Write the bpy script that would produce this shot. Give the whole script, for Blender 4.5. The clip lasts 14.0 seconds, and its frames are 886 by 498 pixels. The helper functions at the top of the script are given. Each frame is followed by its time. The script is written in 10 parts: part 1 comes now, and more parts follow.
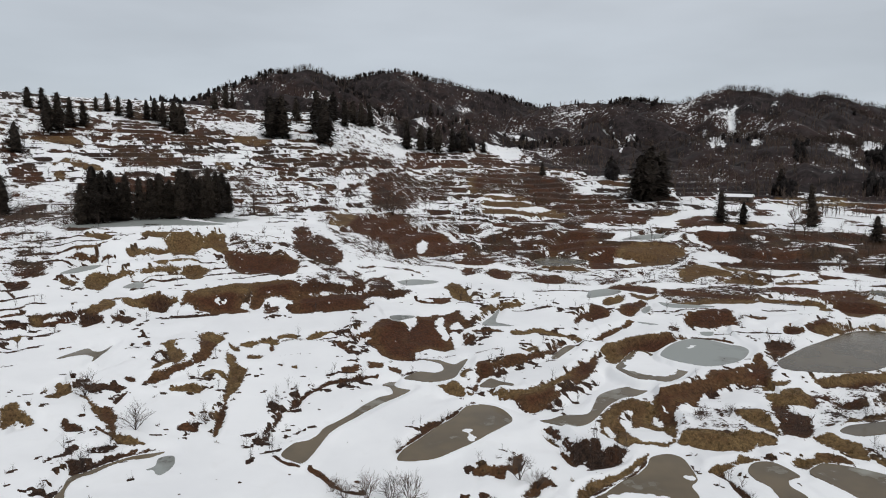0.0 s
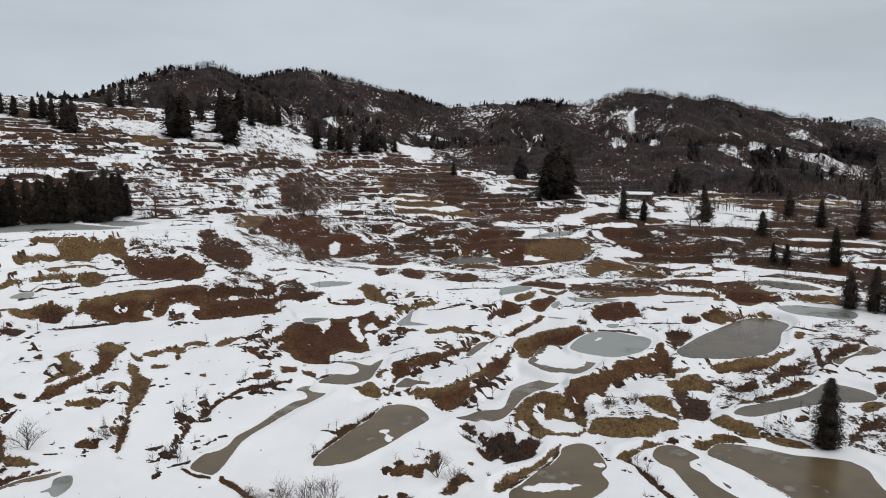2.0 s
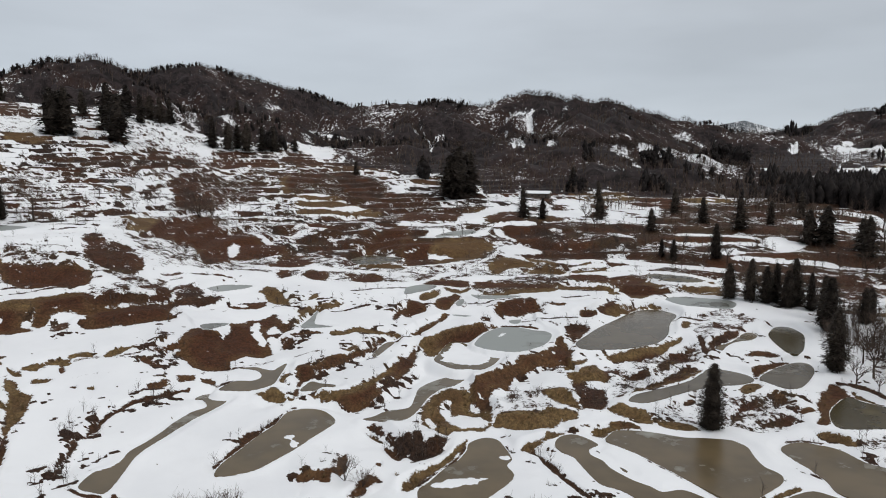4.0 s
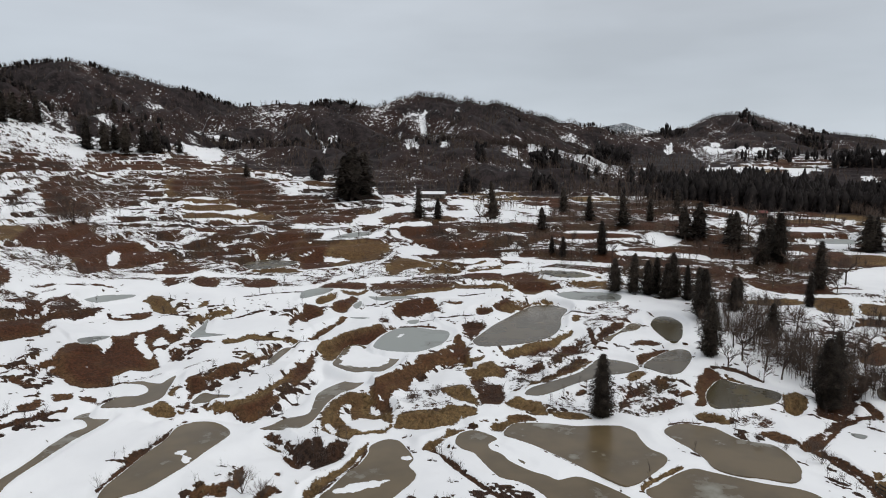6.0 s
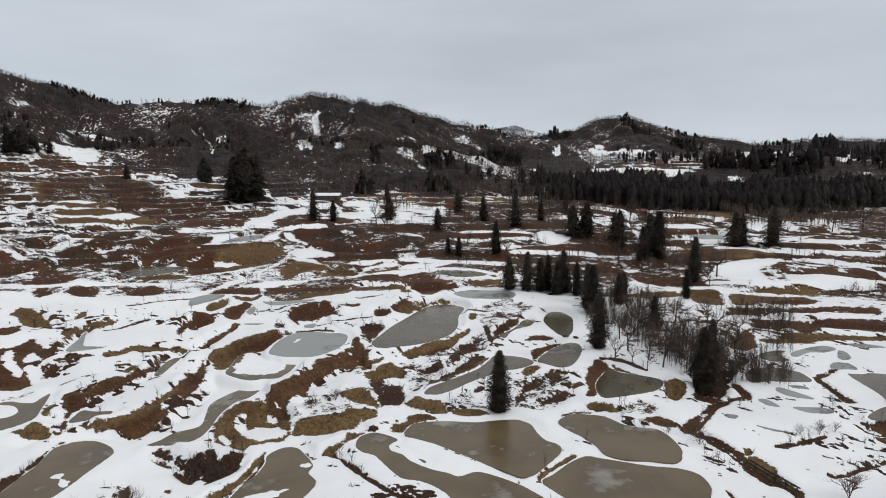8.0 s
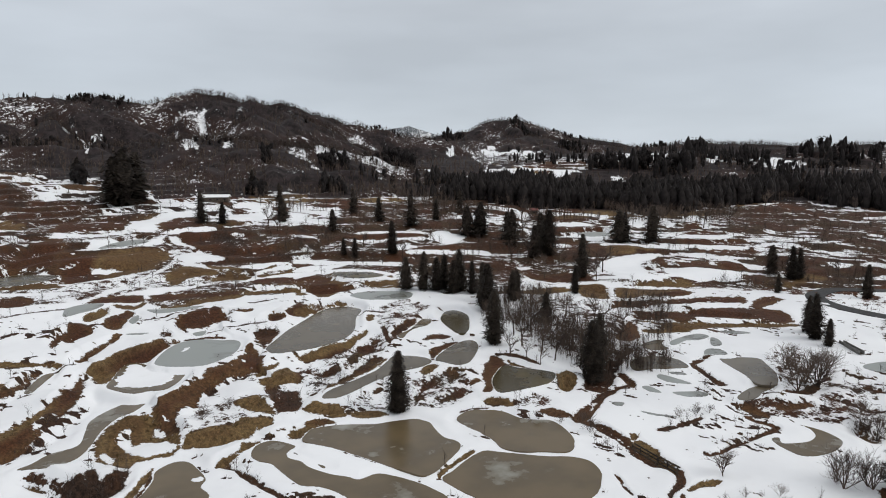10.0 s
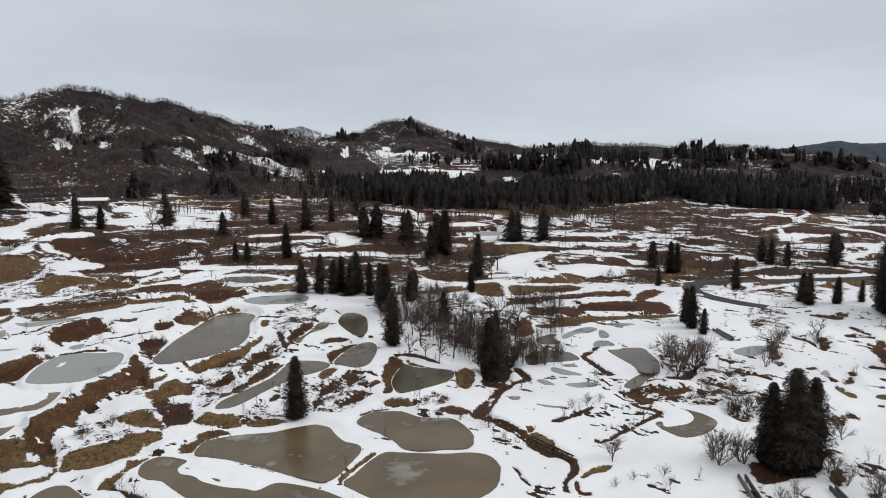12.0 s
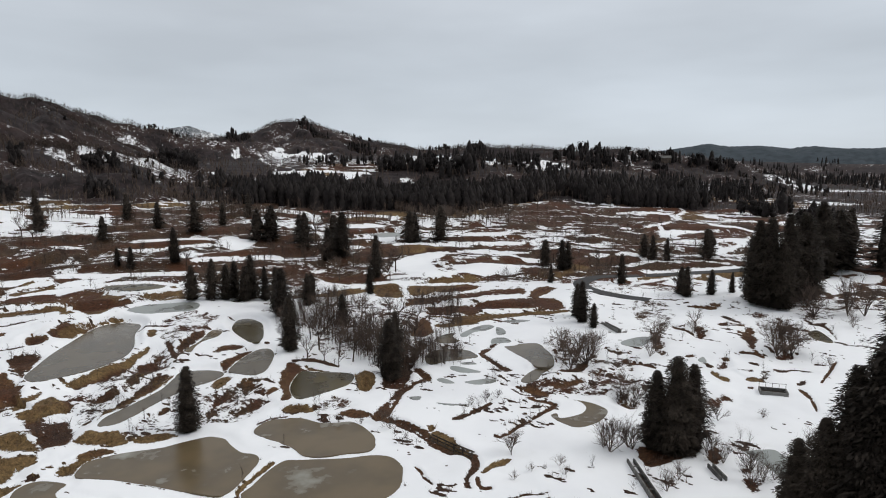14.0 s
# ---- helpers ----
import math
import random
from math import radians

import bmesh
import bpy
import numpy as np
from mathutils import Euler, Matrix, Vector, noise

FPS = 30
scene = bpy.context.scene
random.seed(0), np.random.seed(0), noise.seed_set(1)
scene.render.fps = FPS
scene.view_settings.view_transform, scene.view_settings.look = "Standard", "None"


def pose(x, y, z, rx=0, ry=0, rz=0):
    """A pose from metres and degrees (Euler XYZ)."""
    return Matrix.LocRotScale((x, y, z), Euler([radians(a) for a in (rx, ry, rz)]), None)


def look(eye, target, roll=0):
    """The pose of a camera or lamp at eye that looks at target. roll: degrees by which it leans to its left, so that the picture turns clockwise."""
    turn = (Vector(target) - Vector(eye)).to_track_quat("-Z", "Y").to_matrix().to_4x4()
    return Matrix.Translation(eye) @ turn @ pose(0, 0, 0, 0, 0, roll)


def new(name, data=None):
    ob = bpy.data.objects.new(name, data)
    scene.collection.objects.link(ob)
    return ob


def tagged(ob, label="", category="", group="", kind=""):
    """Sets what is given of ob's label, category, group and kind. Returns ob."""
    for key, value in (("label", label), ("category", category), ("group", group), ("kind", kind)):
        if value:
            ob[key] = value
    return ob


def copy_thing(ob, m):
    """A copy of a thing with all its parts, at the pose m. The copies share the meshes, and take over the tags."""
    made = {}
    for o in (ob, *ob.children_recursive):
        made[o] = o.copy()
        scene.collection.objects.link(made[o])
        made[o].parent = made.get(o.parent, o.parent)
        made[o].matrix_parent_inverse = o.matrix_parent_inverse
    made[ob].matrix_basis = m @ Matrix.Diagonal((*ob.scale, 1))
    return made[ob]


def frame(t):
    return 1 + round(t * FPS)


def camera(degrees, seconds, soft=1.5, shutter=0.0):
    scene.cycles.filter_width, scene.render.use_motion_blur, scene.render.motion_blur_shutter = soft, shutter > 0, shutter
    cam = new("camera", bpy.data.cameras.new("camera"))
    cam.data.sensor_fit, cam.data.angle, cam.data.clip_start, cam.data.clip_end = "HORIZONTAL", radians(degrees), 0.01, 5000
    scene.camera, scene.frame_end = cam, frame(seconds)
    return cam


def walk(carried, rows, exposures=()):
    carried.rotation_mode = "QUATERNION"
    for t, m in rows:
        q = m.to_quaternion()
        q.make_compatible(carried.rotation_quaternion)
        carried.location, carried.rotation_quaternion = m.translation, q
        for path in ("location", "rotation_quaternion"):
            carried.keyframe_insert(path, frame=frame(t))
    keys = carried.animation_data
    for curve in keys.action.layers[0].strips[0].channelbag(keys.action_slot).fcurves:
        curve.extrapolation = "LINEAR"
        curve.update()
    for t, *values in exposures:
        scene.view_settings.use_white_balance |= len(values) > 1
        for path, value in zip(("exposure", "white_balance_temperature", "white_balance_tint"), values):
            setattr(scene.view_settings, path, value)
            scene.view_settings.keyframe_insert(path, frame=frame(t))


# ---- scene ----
cam = camera(67.2, 14.0, soft=1.0)
# seconds, bearing, tilt and lean to the left, in degrees: the drone hovers and turns
ROWS = [
    (0, 0.03, -7.41, 0.16),
    (0.5, 1.88, -7.40, 0.14),
    (1, 3.71, -7.42, 0.15),
    (1.5, 5.59, -7.40, 0.00),
    (2, 7.53, -7.41, 0.01),
    (2.5, 9.49, -7.41, 0.04),
    (3, 11.52, -7.43, 0.09),
    (5.5, 22.52, -7.36, -0.07),
    (6, 24.75, -7.34, -0.13),
    (6.5, 26.98, -7.31, -0.13),
    (7, 29.21, -7.30, -0.13),
    (7.5, 31.44, -7.29, -0.16),
    (8, 33.67, -7.26, -0.13),
    (10.5, 44.87, -7.21, -0.11),
    (11, 47.09, -7.18, -0.14),
    (11.5, 49.31, -7.17, -0.09),
    (12, 51.54, -7.16, -0.10),
    (12.5, 53.75, -7.13, -0.12),
    (13, 55.96, -7.11, -0.24),
    (13.5, 58.13, -7.08, -0.15),
    (14, 60.36, -7.07, -0.10),
]
EYE = (0.0, 0.0, 42.0)


def aim(bearing, tilt, lean):
    b, p = radians(bearing), radians(tilt)
    way = Vector((math.sin(b) * math.cos(p), math.cos(b) * math.cos(p), math.sin(p)))
    return look(EYE, Vector(EYE) + way * 10, lean)


walk(cam, [(t, aim(b, p, r)) for t, b, p, r in ROWS], exposures=[(0.0, -0.05), (3.0, -0.02), (7.0, 0.02), (14.0, 0.1)])

# ---- overcast daylight ----
world = bpy.data.worlds.new("overcast")
scene.world = world
world.use_nodes = True
wn, wl = world.node_tree.nodes, world.node_tree.links
wn.clear()
w_out, w_back = wn.new("ShaderNodeOutputWorld"), wn.new("ShaderNodeBackground")
sky = wn.new("ShaderNodeTexSky")
sky.sky_type, sky.sun_disc = "NISHITA", False
sky.sun_elevation, sky.sun_rotation = radians(38), radians(150)
sky_dim = wn.new("ShaderNodeMix")
sky_dim.data_type, sky_dim.blend_type = "RGBA", "MULTIPLY"
sky_dim.inputs[0].default_value = 1.0
sky_dim.inputs[7].default_value = (0.1, 0.1, 0.1, 1)
wl.new(sky.outputs[0], sky_dim.inputs[6])
coord, sep = wn.new("ShaderNodeTexCoord"), wn.new("ShaderNodeSeparateXYZ")
wl.new(coord.outputs["Generated"], sep.inputs[0])
lift = wn.new("ShaderNodeValToRGB")  # cloud deck: brighter towards the zenith
for at, tone in ((0.0, (0.60, 0.66, 0.73)), (0.12, (0.55, 0.60, 0.66)), (0.42, (0.60, 0.63, 0.67)), (1.0, (1.05, 1.07, 1.10))):
    e = lift.color_ramp.elements.new(at)
    e.color = (*tone, 1)
lift.color_ramp.elements.remove(lift.color_ramp.elements[0])
lift.color_ramp.elements.remove(lift.color_ramp.elements[-1])
wl.new(sep.outputs["Z"], lift.inputs[0])
stretch = wn.new("ShaderNodeMapping")
stretch.inputs["Scale"].default_value = (1.6, 1.6, 7.0)
wl.new(coord.outputs["Generated"], stretch.inputs[0])
cloud = wn.new("ShaderNodeTexNoise")
cloud.inputs["Scale"].default_value, cloud.inputs["Detail"].default_value = 1.4, 4.0
wl.new(stretch.outputs[0], cloud.inputs["Vector"])
soft_cloud = wn.new("ShaderNodeMapRange")
soft_cloud.inputs["From Min"].default_value, soft_cloud.inputs["From Max"].default_value = 0.28, 0.72
soft_cloud.inputs["To Min"].default_value, soft_cloud.inputs["To Max"].default_value = 0.86, 1.08
wl.new(cloud.outputs[0], soft_cloud.inputs[0])
deck = wn.new("ShaderNodeVectorMath")
deck.operation = "SCALE"
wl.new(lift.outputs[0], deck.inputs[0])
wl.new(soft_cloud.outputs[0], deck.inputs["Scale"])
blend = wn.new("ShaderNodeMix")
blend.data_type = "RGBA"
blend.inputs[0].default_value = 0.93
wl.new(sky_dim.outputs[2], blend.inputs[6])
wl.new(deck.outputs[0], blend.inputs[7])
wl.new(blend.outputs[2], w_back.inputs[0])
wl.new(w_back.outputs[0], w_out.inputs[0])
sun_data = bpy.data.lights.new("sun", "SUN")
sun_data.energy, sun_data.angle, sun_data.color = 0.85, radians(25), (1.0, 0.97, 0.92)
sun = new("sun", sun_data)
sun.matrix_world = look((0, 0, 300), Vector((-0.39, 0.68, 299.38)))

# ---- materials ----
def material(name, colour=(0.5, 0.5, 0.5), rough=0.8):
    m = bpy.data.materials.new(name)
    m.use_nodes = True
    bsdf = m.node_tree.nodes["Principled BSDF"]
    bsdf.inputs["Base Color"].default_value = (*colour, 1)
    bsdf.inputs["Roughness"].default_value = rough
    if rough > 0.5:
        bsdf.inputs["Specular IOR Level"].default_value = 0.12
    return m, m.node_tree.nodes, m.node_tree.links, bsdf


def noise_node(nodes, links, size, detail=4.0, rough=0.55, coords=None):
    n = nodes.new("ShaderNodeTexNoise")
    n.inputs["Scale"].default_value, n.inputs["Detail"].default_value = 1.0 / size, detail
    n.inputs["Roughness"].default_value = rough
    if coords is not None:
        links.new(coords, n.inputs["Vector"])
    return n.outputs["Fac"]


def math_node(nodes, links, op, a, b=0.0, clamp=False):
    n = nodes.new("ShaderNodeMath")
    n.operation, n.use_clamp = op, clamp
    for socket, v in zip(n.inputs, (a, b)):
        if isinstance(v, (int, float)):
            socket.default_value = v
        else:
            links.new(v, socket)
    return n.outputs[0]


def step_node(nodes, links, v, low, high, to_low=0.0, to_high=1.0):
    n = nodes.new("ShaderNodeMapRange")
    n.interpolation_type = "SMOOTHSTEP"
    links.new(v, n.inputs["Value"])
    for key, val in (("From Min", low), ("From Max", high), ("To Min", to_low), ("To Max", to_high)):
        n.inputs[key].default_value = val
    return n.outputs[0]


def mix_node(nodes, links, fac, a, b):
    n = nodes.new("ShaderNodeMix")
    n.data_type = "RGBA"
    for socket, v in ((n.inputs[0], fac), (n.inputs[6], a), (n.inputs[7], b)):
        if isinstance(v, tuple):
            socket.default_value = (*v, 1)
        elif isinstance(v, float):
            socket.default_value = v
        else:
            links.new(v, socket)
    return n.outputs[2]


def bump_node(nodes, links, bsdf, height, strength, distance):
    n = nodes.new("ShaderNodeBump")
    n.inputs["Strength"].default_value, n.inputs["Distance"].default_value = strength, distance
    links.new(height, n.inputs["Height"])
    links.new(n.outputs[0], bsdf.inputs["Normal"])


def ground_material():
    m, n, l, bsdf = material("snow_and_earth", rough=0.75)
    pos = n.new("ShaderNodeNewGeometry").outputs["Position"]

    def attr(name):
        a = n.new("ShaderNodeAttribute")
        a.attribute_name = name
        return a.outputs["Fac"]

    fine, mid = noise_node(n, l, 0.5, 5, 0.65, pos), noise_node(n, l, 3.0, 4, 0.6, pos)
    wide, speck = noise_node(n, l, 22.0, 4, 0.55, pos), noise_node(n, l, 2.2, 4, 0.7, pos)
    tall = n.new("ShaderNodeMapping")  # dead stems hang down the bank
    tall.inputs["Scale"].default_value = (1.0, 1.0, 0.5)
    l.new(pos, tall.inputs[0])
    grain = noise_node(n, l, 0.45, 5, 0.7, tall.outputs[0])
    # snow: old, slightly dirty, wind marked
    snow = mix_node(n, l, step_node(n, l, wide, 0.35, 0.7), (0.83, 0.84, 0.855), (0.76, 0.77, 0.79))
    snow = mix_node(n, l, step_node(n, l, mid, 0.55, 0.8, 0.0, 0.25), snow, (0.70, 0.70, 0.69))
    # earth and dead plants
    fern = mix_node(n, l, step_node(n, l, grain, 0.25, 0.75), (0.027, 0.0115, 0.006), (0.112, 0.042, 0.019))
    fern = mix_node(n, l, step_node(n, l, mid, 0.5, 0.7, 0.0, 0.5), fern, (0.085, 0.045, 0.022))
    straw = mix_node(n, l, step_node(n, l, grain, 0.25, 0.75), (0.068, 0.044, 0.020), (0.26, 0.172, 0.076))
    straw = mix_node(n, l, step_node(n, l, mid, 0.45, 0.7, 0.0, 0.6), straw, (0.10, 0.057, 0.027))
    scrub = mix_node(n, l, step_node(n, l, grain, 0.35, 0.7), (0.011, 0.007, 0.0055), (0.058, 0.034, 0.023))
    blot = noise_node(n, l, 1.3, 4, 0.65, pos)
    straw = mix_node(n, l, step_node(n, l, blot, 0.50, 0.75, 0.0, 0.6), straw, (0.030, 0.017, 0.010))
    fern = mix_node(n, l, step_node(n, l, blot, 0.48, 0.75, 0.0, 0.6), fern, (0.016, 0.009, 0.006))
    earth = mix_node(n, l, attr("tan"), fern, straw)
    earth = mix_node(n, l, attr("dark"), earth, scrub)
    ragged = math_node(n, l, "ADD", attr("bare"), math_node(n, l, "MULTIPLY", math_node(n, l, "SUBTRACT", fine, 0.5), 0.9))
    ragged = math_node(n, l, "ADD", ragged, math_node(n, l, "MULTIPLY", math_node(n, l, "SUBTRACT", speck, 0.5), 1.2))
    # old snow caught between the stems of the scrub
    caught = step_node(n, l, noise_node(n, l, 1.7, 6, 0.75, pos), 0.55, 0.66)
    lying = step_node(n, l, noise_node(n, l, 14.0, 3, 0.5, pos), 0.42, 0.62)
    caught = math_node(n, l, "MULTIPLY", math_node(n, l, "MULTIPLY", caught, lying), math_node(n, l, "MULTIPLY", attr("dark"), 0.8))
    ragged = math_node(n, l, "SUBTRACT", ragged, caught)
    cover = step_node(n, l, ragged, 0.44, 0.56)
    near = mix_node(n, l, cover, snow, earth)
    # leafless woods on the mountainsides, with snow left between
    big, small = noise_node(n, l, 60.0, 5, 0.6, pos), noise_node(n, l, 9.0, 5, 0.72, pos)
    fleck = noise_node(n, l, 3.0, 4, 0.75, pos)
    brush = mix_node(n, l, step_node(n, l, small, 0.36, 0.64), (0.008, 0.006, 0.006), (0.034, 0.025, 0.025))
    brush = mix_node(n, l, step_node(n, l, big, 0.46, 0.60, 0.0, 0.65), brush, (0.044, 0.024, 0.019))
    brush = mix_node(n, l, step_node(n, l, fleck, 0.50, 0.66, 0.0, 0.5), brush, (0.052, 0.043, 0.044))
    gaps = math_node(n, l, "ADD", math_node(n, l, "MULTIPLY", big, 1.15), math_node(n, l, "ADD", math_node(n, l, "MULTIPLY", small, 0.5), math_node(n, l, "MULTIPLY", fleck, 1.25)))
    brush = mix_node(n, l, step_node(n, l, gaps, 1.66, 1.71), brush, snow)
    woody = step_node(n, l, math_node(n, l, "ADD", attr("wood"), math_node(n, l, "MULTIPLY", math_node(n, l, "SUBTRACT", math_node(n, l, "ADD", small, fleck), 1.0), 0.9)), 0.42, 0.58)
    colour = mix_node(n, l, woody, near, brush)
    # haze painted as bluish colour on the farthest mountains' woods, stronger with distance
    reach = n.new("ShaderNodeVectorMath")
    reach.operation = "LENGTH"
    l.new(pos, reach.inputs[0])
    far_haze = mix_node(n, l, step_node(n, l, big, 0.35, 0.65), (0.022, 0.032, 0.040), (0.040, 0.052, 0.062))
    colour = mix_node(n, l, math_node(n, l, "MULTIPLY", step_node(n, l, reach.outputs["Value"], 1900, 3300), woody), colour, far_haze)
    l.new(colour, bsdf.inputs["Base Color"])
    relief = math_node(n, l, "ADD", math_node(n, l, "MULTIPLY", cover, math_node(n, l, "MULTIPLY", grain, 1.2)), math_node(n, l, "MULTIPLY", mid, 0.35))
    bump_node(n, l, bsdf, relief, 0.6, 0.3)
    return m


def water_material(name, mud, ice, ice_share):
    m, n, l, bsdf = material(name, rough=0.08)
    pos = n.new("ShaderNodeNewGeometry").outputs["Position"]
    wide, mid = noise_node(n, l, 9.0, 3, 0.5, pos), noise_node(n, l, 1.6, 4, 0.6, pos)
    bed = mix_node(n, l, step_node(n, l, wide, 0.35, 0.65), mud, tuple(0.72 * c for c in mud))
    sheet = step_node(n, l, math_node(n, l, "ADD", wide, math_node(n, l, "MULTIPLY", mid, 0.25)), 0.80 - ice_share, 0.98 - ice_share)
    l.new(mix_node(n, l, sheet, bed, ice), bsdf.inputs["Base Color"])
    l.new(step_node(n, l, sheet, 0.0, 1.0, 0.26, 0.45), bsdf.inputs["Roughness"])
    bsdf.inputs["IOR"].default_value = 1.33
    bump_node(n, l, bsdf, mid, 0.06, 0.05)
    return m


def foliage_material(name, dark, light, size):
    m, n, l, bsdf = material(name, rough=0.7)
    pos = n.new("ShaderNodeNewGeometry").outputs["Position"]
    one = n.new("ShaderNodeObjectInfo").outputs["Random"]
    tone = math_node(n, l, "ADD", noise_node(n, l, size, 4, 0.6, pos), math_node(n, l, "MULTIPLY", math_node(n, l, "SUBTRACT", one, 0.5), 0.25))
    l.new(mix_node(n, l, step_node(n, l, tone, 0.3, 0.7), dark, light), bsdf.inputs["Base Color"])
    return m


GROUND = ground_material()
WATER = {
    "mud": water_material("muddy_water", (0.128, 0.094, 0.052), (0.26, 0.255, 0.22), 0.10),
    "clear": water_material("grey_water", (0.112, 0.090, 0.060), (0.19, 0.178, 0.152), 0.06),
    "ice": water_material("thin_ice", (0.13, 0.13, 0.115), (0.27, 0.288, 0.276), 0.36),
    "weed": water_material("weedy_water", (0.055, 0.042, 0.018), (0.10, 0.08, 0.04), 0.2),
}
CEDAR = foliage_material("cedar_needles", (0.018, 0.0145, 0.012), (0.052, 0.041, 0.032), 0.9)
FAR_CEDAR = foliage_material("far_cedar_needles", (0.011, 0.009, 0.009), (0.028, 0.023, 0.0215), 2.5)
BARK = foliage_material("bark", (0.035, 0.026, 0.020), (0.085, 0.062, 0.046), 0.3)
TWIG = foliage_material("twigs", (0.048, 0.036, 0.031), (0.118, 0.086, 0.068), 2.0)
STRAW = foliage_material("dry_grass", (0.10, 0.068, 0.032), (0.27, 0.19, 0.10), 1.2)
ASPHALT = foliage_material("asphalt", (0.045, 0.045, 0.046), (0.085, 0.083, 0.080), 0.8)

# ---- lie of the land ----
EYE_HEIGHT = 42.0
REACH = (0, 50, 80, 120, 160, 200, 250, 300, 360, 430, 520, 650, 900)
SECTIONS = []


def section(bearing, *heights):
    """Heights of the ground below the eye's level along one bearing, at the distances REACH."""
    SECTIONS.append((bearing, heights))


section(-42, -42, -42, -41, -37, -28, -19, -15, -7, 6, 24, 47, 46, 10)
section(-26, -42, -42, -42, -38, -29, -17.5, -14.5, -7, 4, 20, 42, 42, 10)
section(-12, -42, -42, -42, -39, -31, -21, -16.5, -10, 1, 16, 36, 38, 20)
section(0, -42, -42, -42, -40, -36, -32, -26, -20, -12, -3, 12, 30, 40)
section(14, -42, -42, -42, -40.5, -37, -34, -29.5, -24, -17, -9, 0, 10, 20)
section(32, -43, -43, -42, -40.5, -38, -35, -31, -26, -22.5, -17, -10, -2, 8)
section(60, -43, -43, -42, -41, -39, -37, -34, -31, -28.5, -27, -20, 2, 16)
section(92, -43, -43, -42, -41, -39, -37.5, -36, -34, -32.5, -32, -31, -30, -22)
section(115, -43, -43, -42, -41, -39, -37.5, -36, -35, -34, -33, -32, -30, -24)
section(215, -42, -42, -42, -41, -38, -34, -30, -25, -18, -10, -4, 0, 6)


def hashed(i, j, seed):
    h = np.sin(i * 127.1 + j * 311.7 + seed * 74.7) * 43758.5453
    return h - np.floor(h)


def value_noise(x, y, seed):
    i, j = np.floor(x), np.floor(y)
    u, v = x - i, y - j
    u, v = u * u * (3 - 2 * u), v * v * (3 - 2 * v)
    a, b = hashed(i, j, seed), hashed(i + 1, j, seed)
    c, d = hashed(i, j + 1, seed), hashed(i + 1, j + 1, seed)
    return (a + (b - a) * u) * (1 - v) + (c + (d - c) * u) * v


def fbm(x, y, size, octaves=4, seed=1):
    """Layered noise from -1 to 1 with features of that size in metres."""
    total, amp, norm = 0.0, 1.0, 0.0
    for k in range(octaves):
        c, s = math.cos(0.7 * k), math.sin(0.7 * k)
        total = total + amp * (value_noise((x * c - y * s) / size, (x * s + y * c) / size, seed + 13 * k) * 2 - 1)
        norm, amp, size = norm + amp, amp * 0.5, size * 0.5
    return total / norm


def smooth(a, b, v):
    t = np.clip((v - a) / (b - a), 0, 1)
    return t * t * (3 - 2 * t)


def base_height(x, y):
    """The smooth hillside under the terraces."""
    bearing, dist = np.degrees(np.arctan2(x, y)), np.hypot(x, y)
    bearing = np.where(bearing < SECTIONS[0][0], bearing + 360, bearing)
    reach = np.array(REACH, float)
    rows = np.array([h for _, h in SECTIONS] + [SECTIONS[0][1]], float)
    marks = np.array([b for b, _ in SECTIONS] + [SECTIONS[0][0] + 360.0])
    slope = np.gradient(rows, reach, axis=1)
    k = np.clip(np.searchsorted(reach, dist) - 1, 0, len(reach) - 2)
    m = np.clip(np.searchsorted(marks, bearing) - 1, 0, len(marks) - 2)
    w = reach[k + 1] - reach[k]
    t = np.clip((dist - reach[k]) / w, 0, 1)
    h00, h10 = (1 + 2 * t) * (1 - t) ** 2, t * (1 - t) ** 2
    h01, h11 = t * t * (3 - 2 * t), t * t * (t - 1)

    def along(r):
        return h00 * rows[r, k] + h10 * w * slope[r, k] + h01 * rows[r, k + 1] + h11 * w * slope[r, k + 1]

    u = np.clip((bearing - marks[m]) / (marks[m + 1] - marks[m]), 0, 1)
    u = u * u * (3 - 2 * u)
    z = along(m) * (1 - u) + along(m + 1) * u
    return z + EYE_HEIGHT - 15 * smooth(1200, 3500, dist)


RIDGES, BANKS, PONDS, LANES, ISLES, PATCHES = [], [], [], [], [], []


def ridge(slope, *crest):
    """A mountain ridge: its crest line as (x, y, z) and the fall of its flanks."""
    RIDGES.append((slope, np.array(crest, float)))


def bank(cover, drop, *line):
    """A terrace bank: the line of its edge as (x, y, half width), higher on the line's left, and what grows on it."""
    BANKS.append((cover, drop, np.array(line, float)))


def rounded(points, steps=4):
    """A closed outline through the corners given, rounded off."""
    p = np.array(points, float)
    a, b, c, d = np.roll(p, 1, 0), p, np.roll(p, -1, 0), np.roll(p, -2, 0)
    out = []
    for s in np.arange(steps) / steps:
        out.append(0.5 * (2 * b + (c - a) * s + (2 * a - 5 * b + 4 * c - d) * s * s + (3 * b - a - 3 * c + d) * s ** 3))
    return np.stack(out, 1).reshape(-1, 2)


def pond(level, look_of, *corners):
    """A flooded paddy: its water level, its state and the corners of its shore."""
    PONDS.append((level, look_of, rounded(corners)))


def patch(cover, *corners):
    """A piece of bank or field with a clear edge: bare earth with what grows on it, or snow left lying."""
    PATCHES.append((cover, rounded(corners, 2)))


def snow_isle(level, *corners):
    """A sheet of old snow left lying on the ice of a paddy."""
    ISLES.append((level, rounded(corners)))


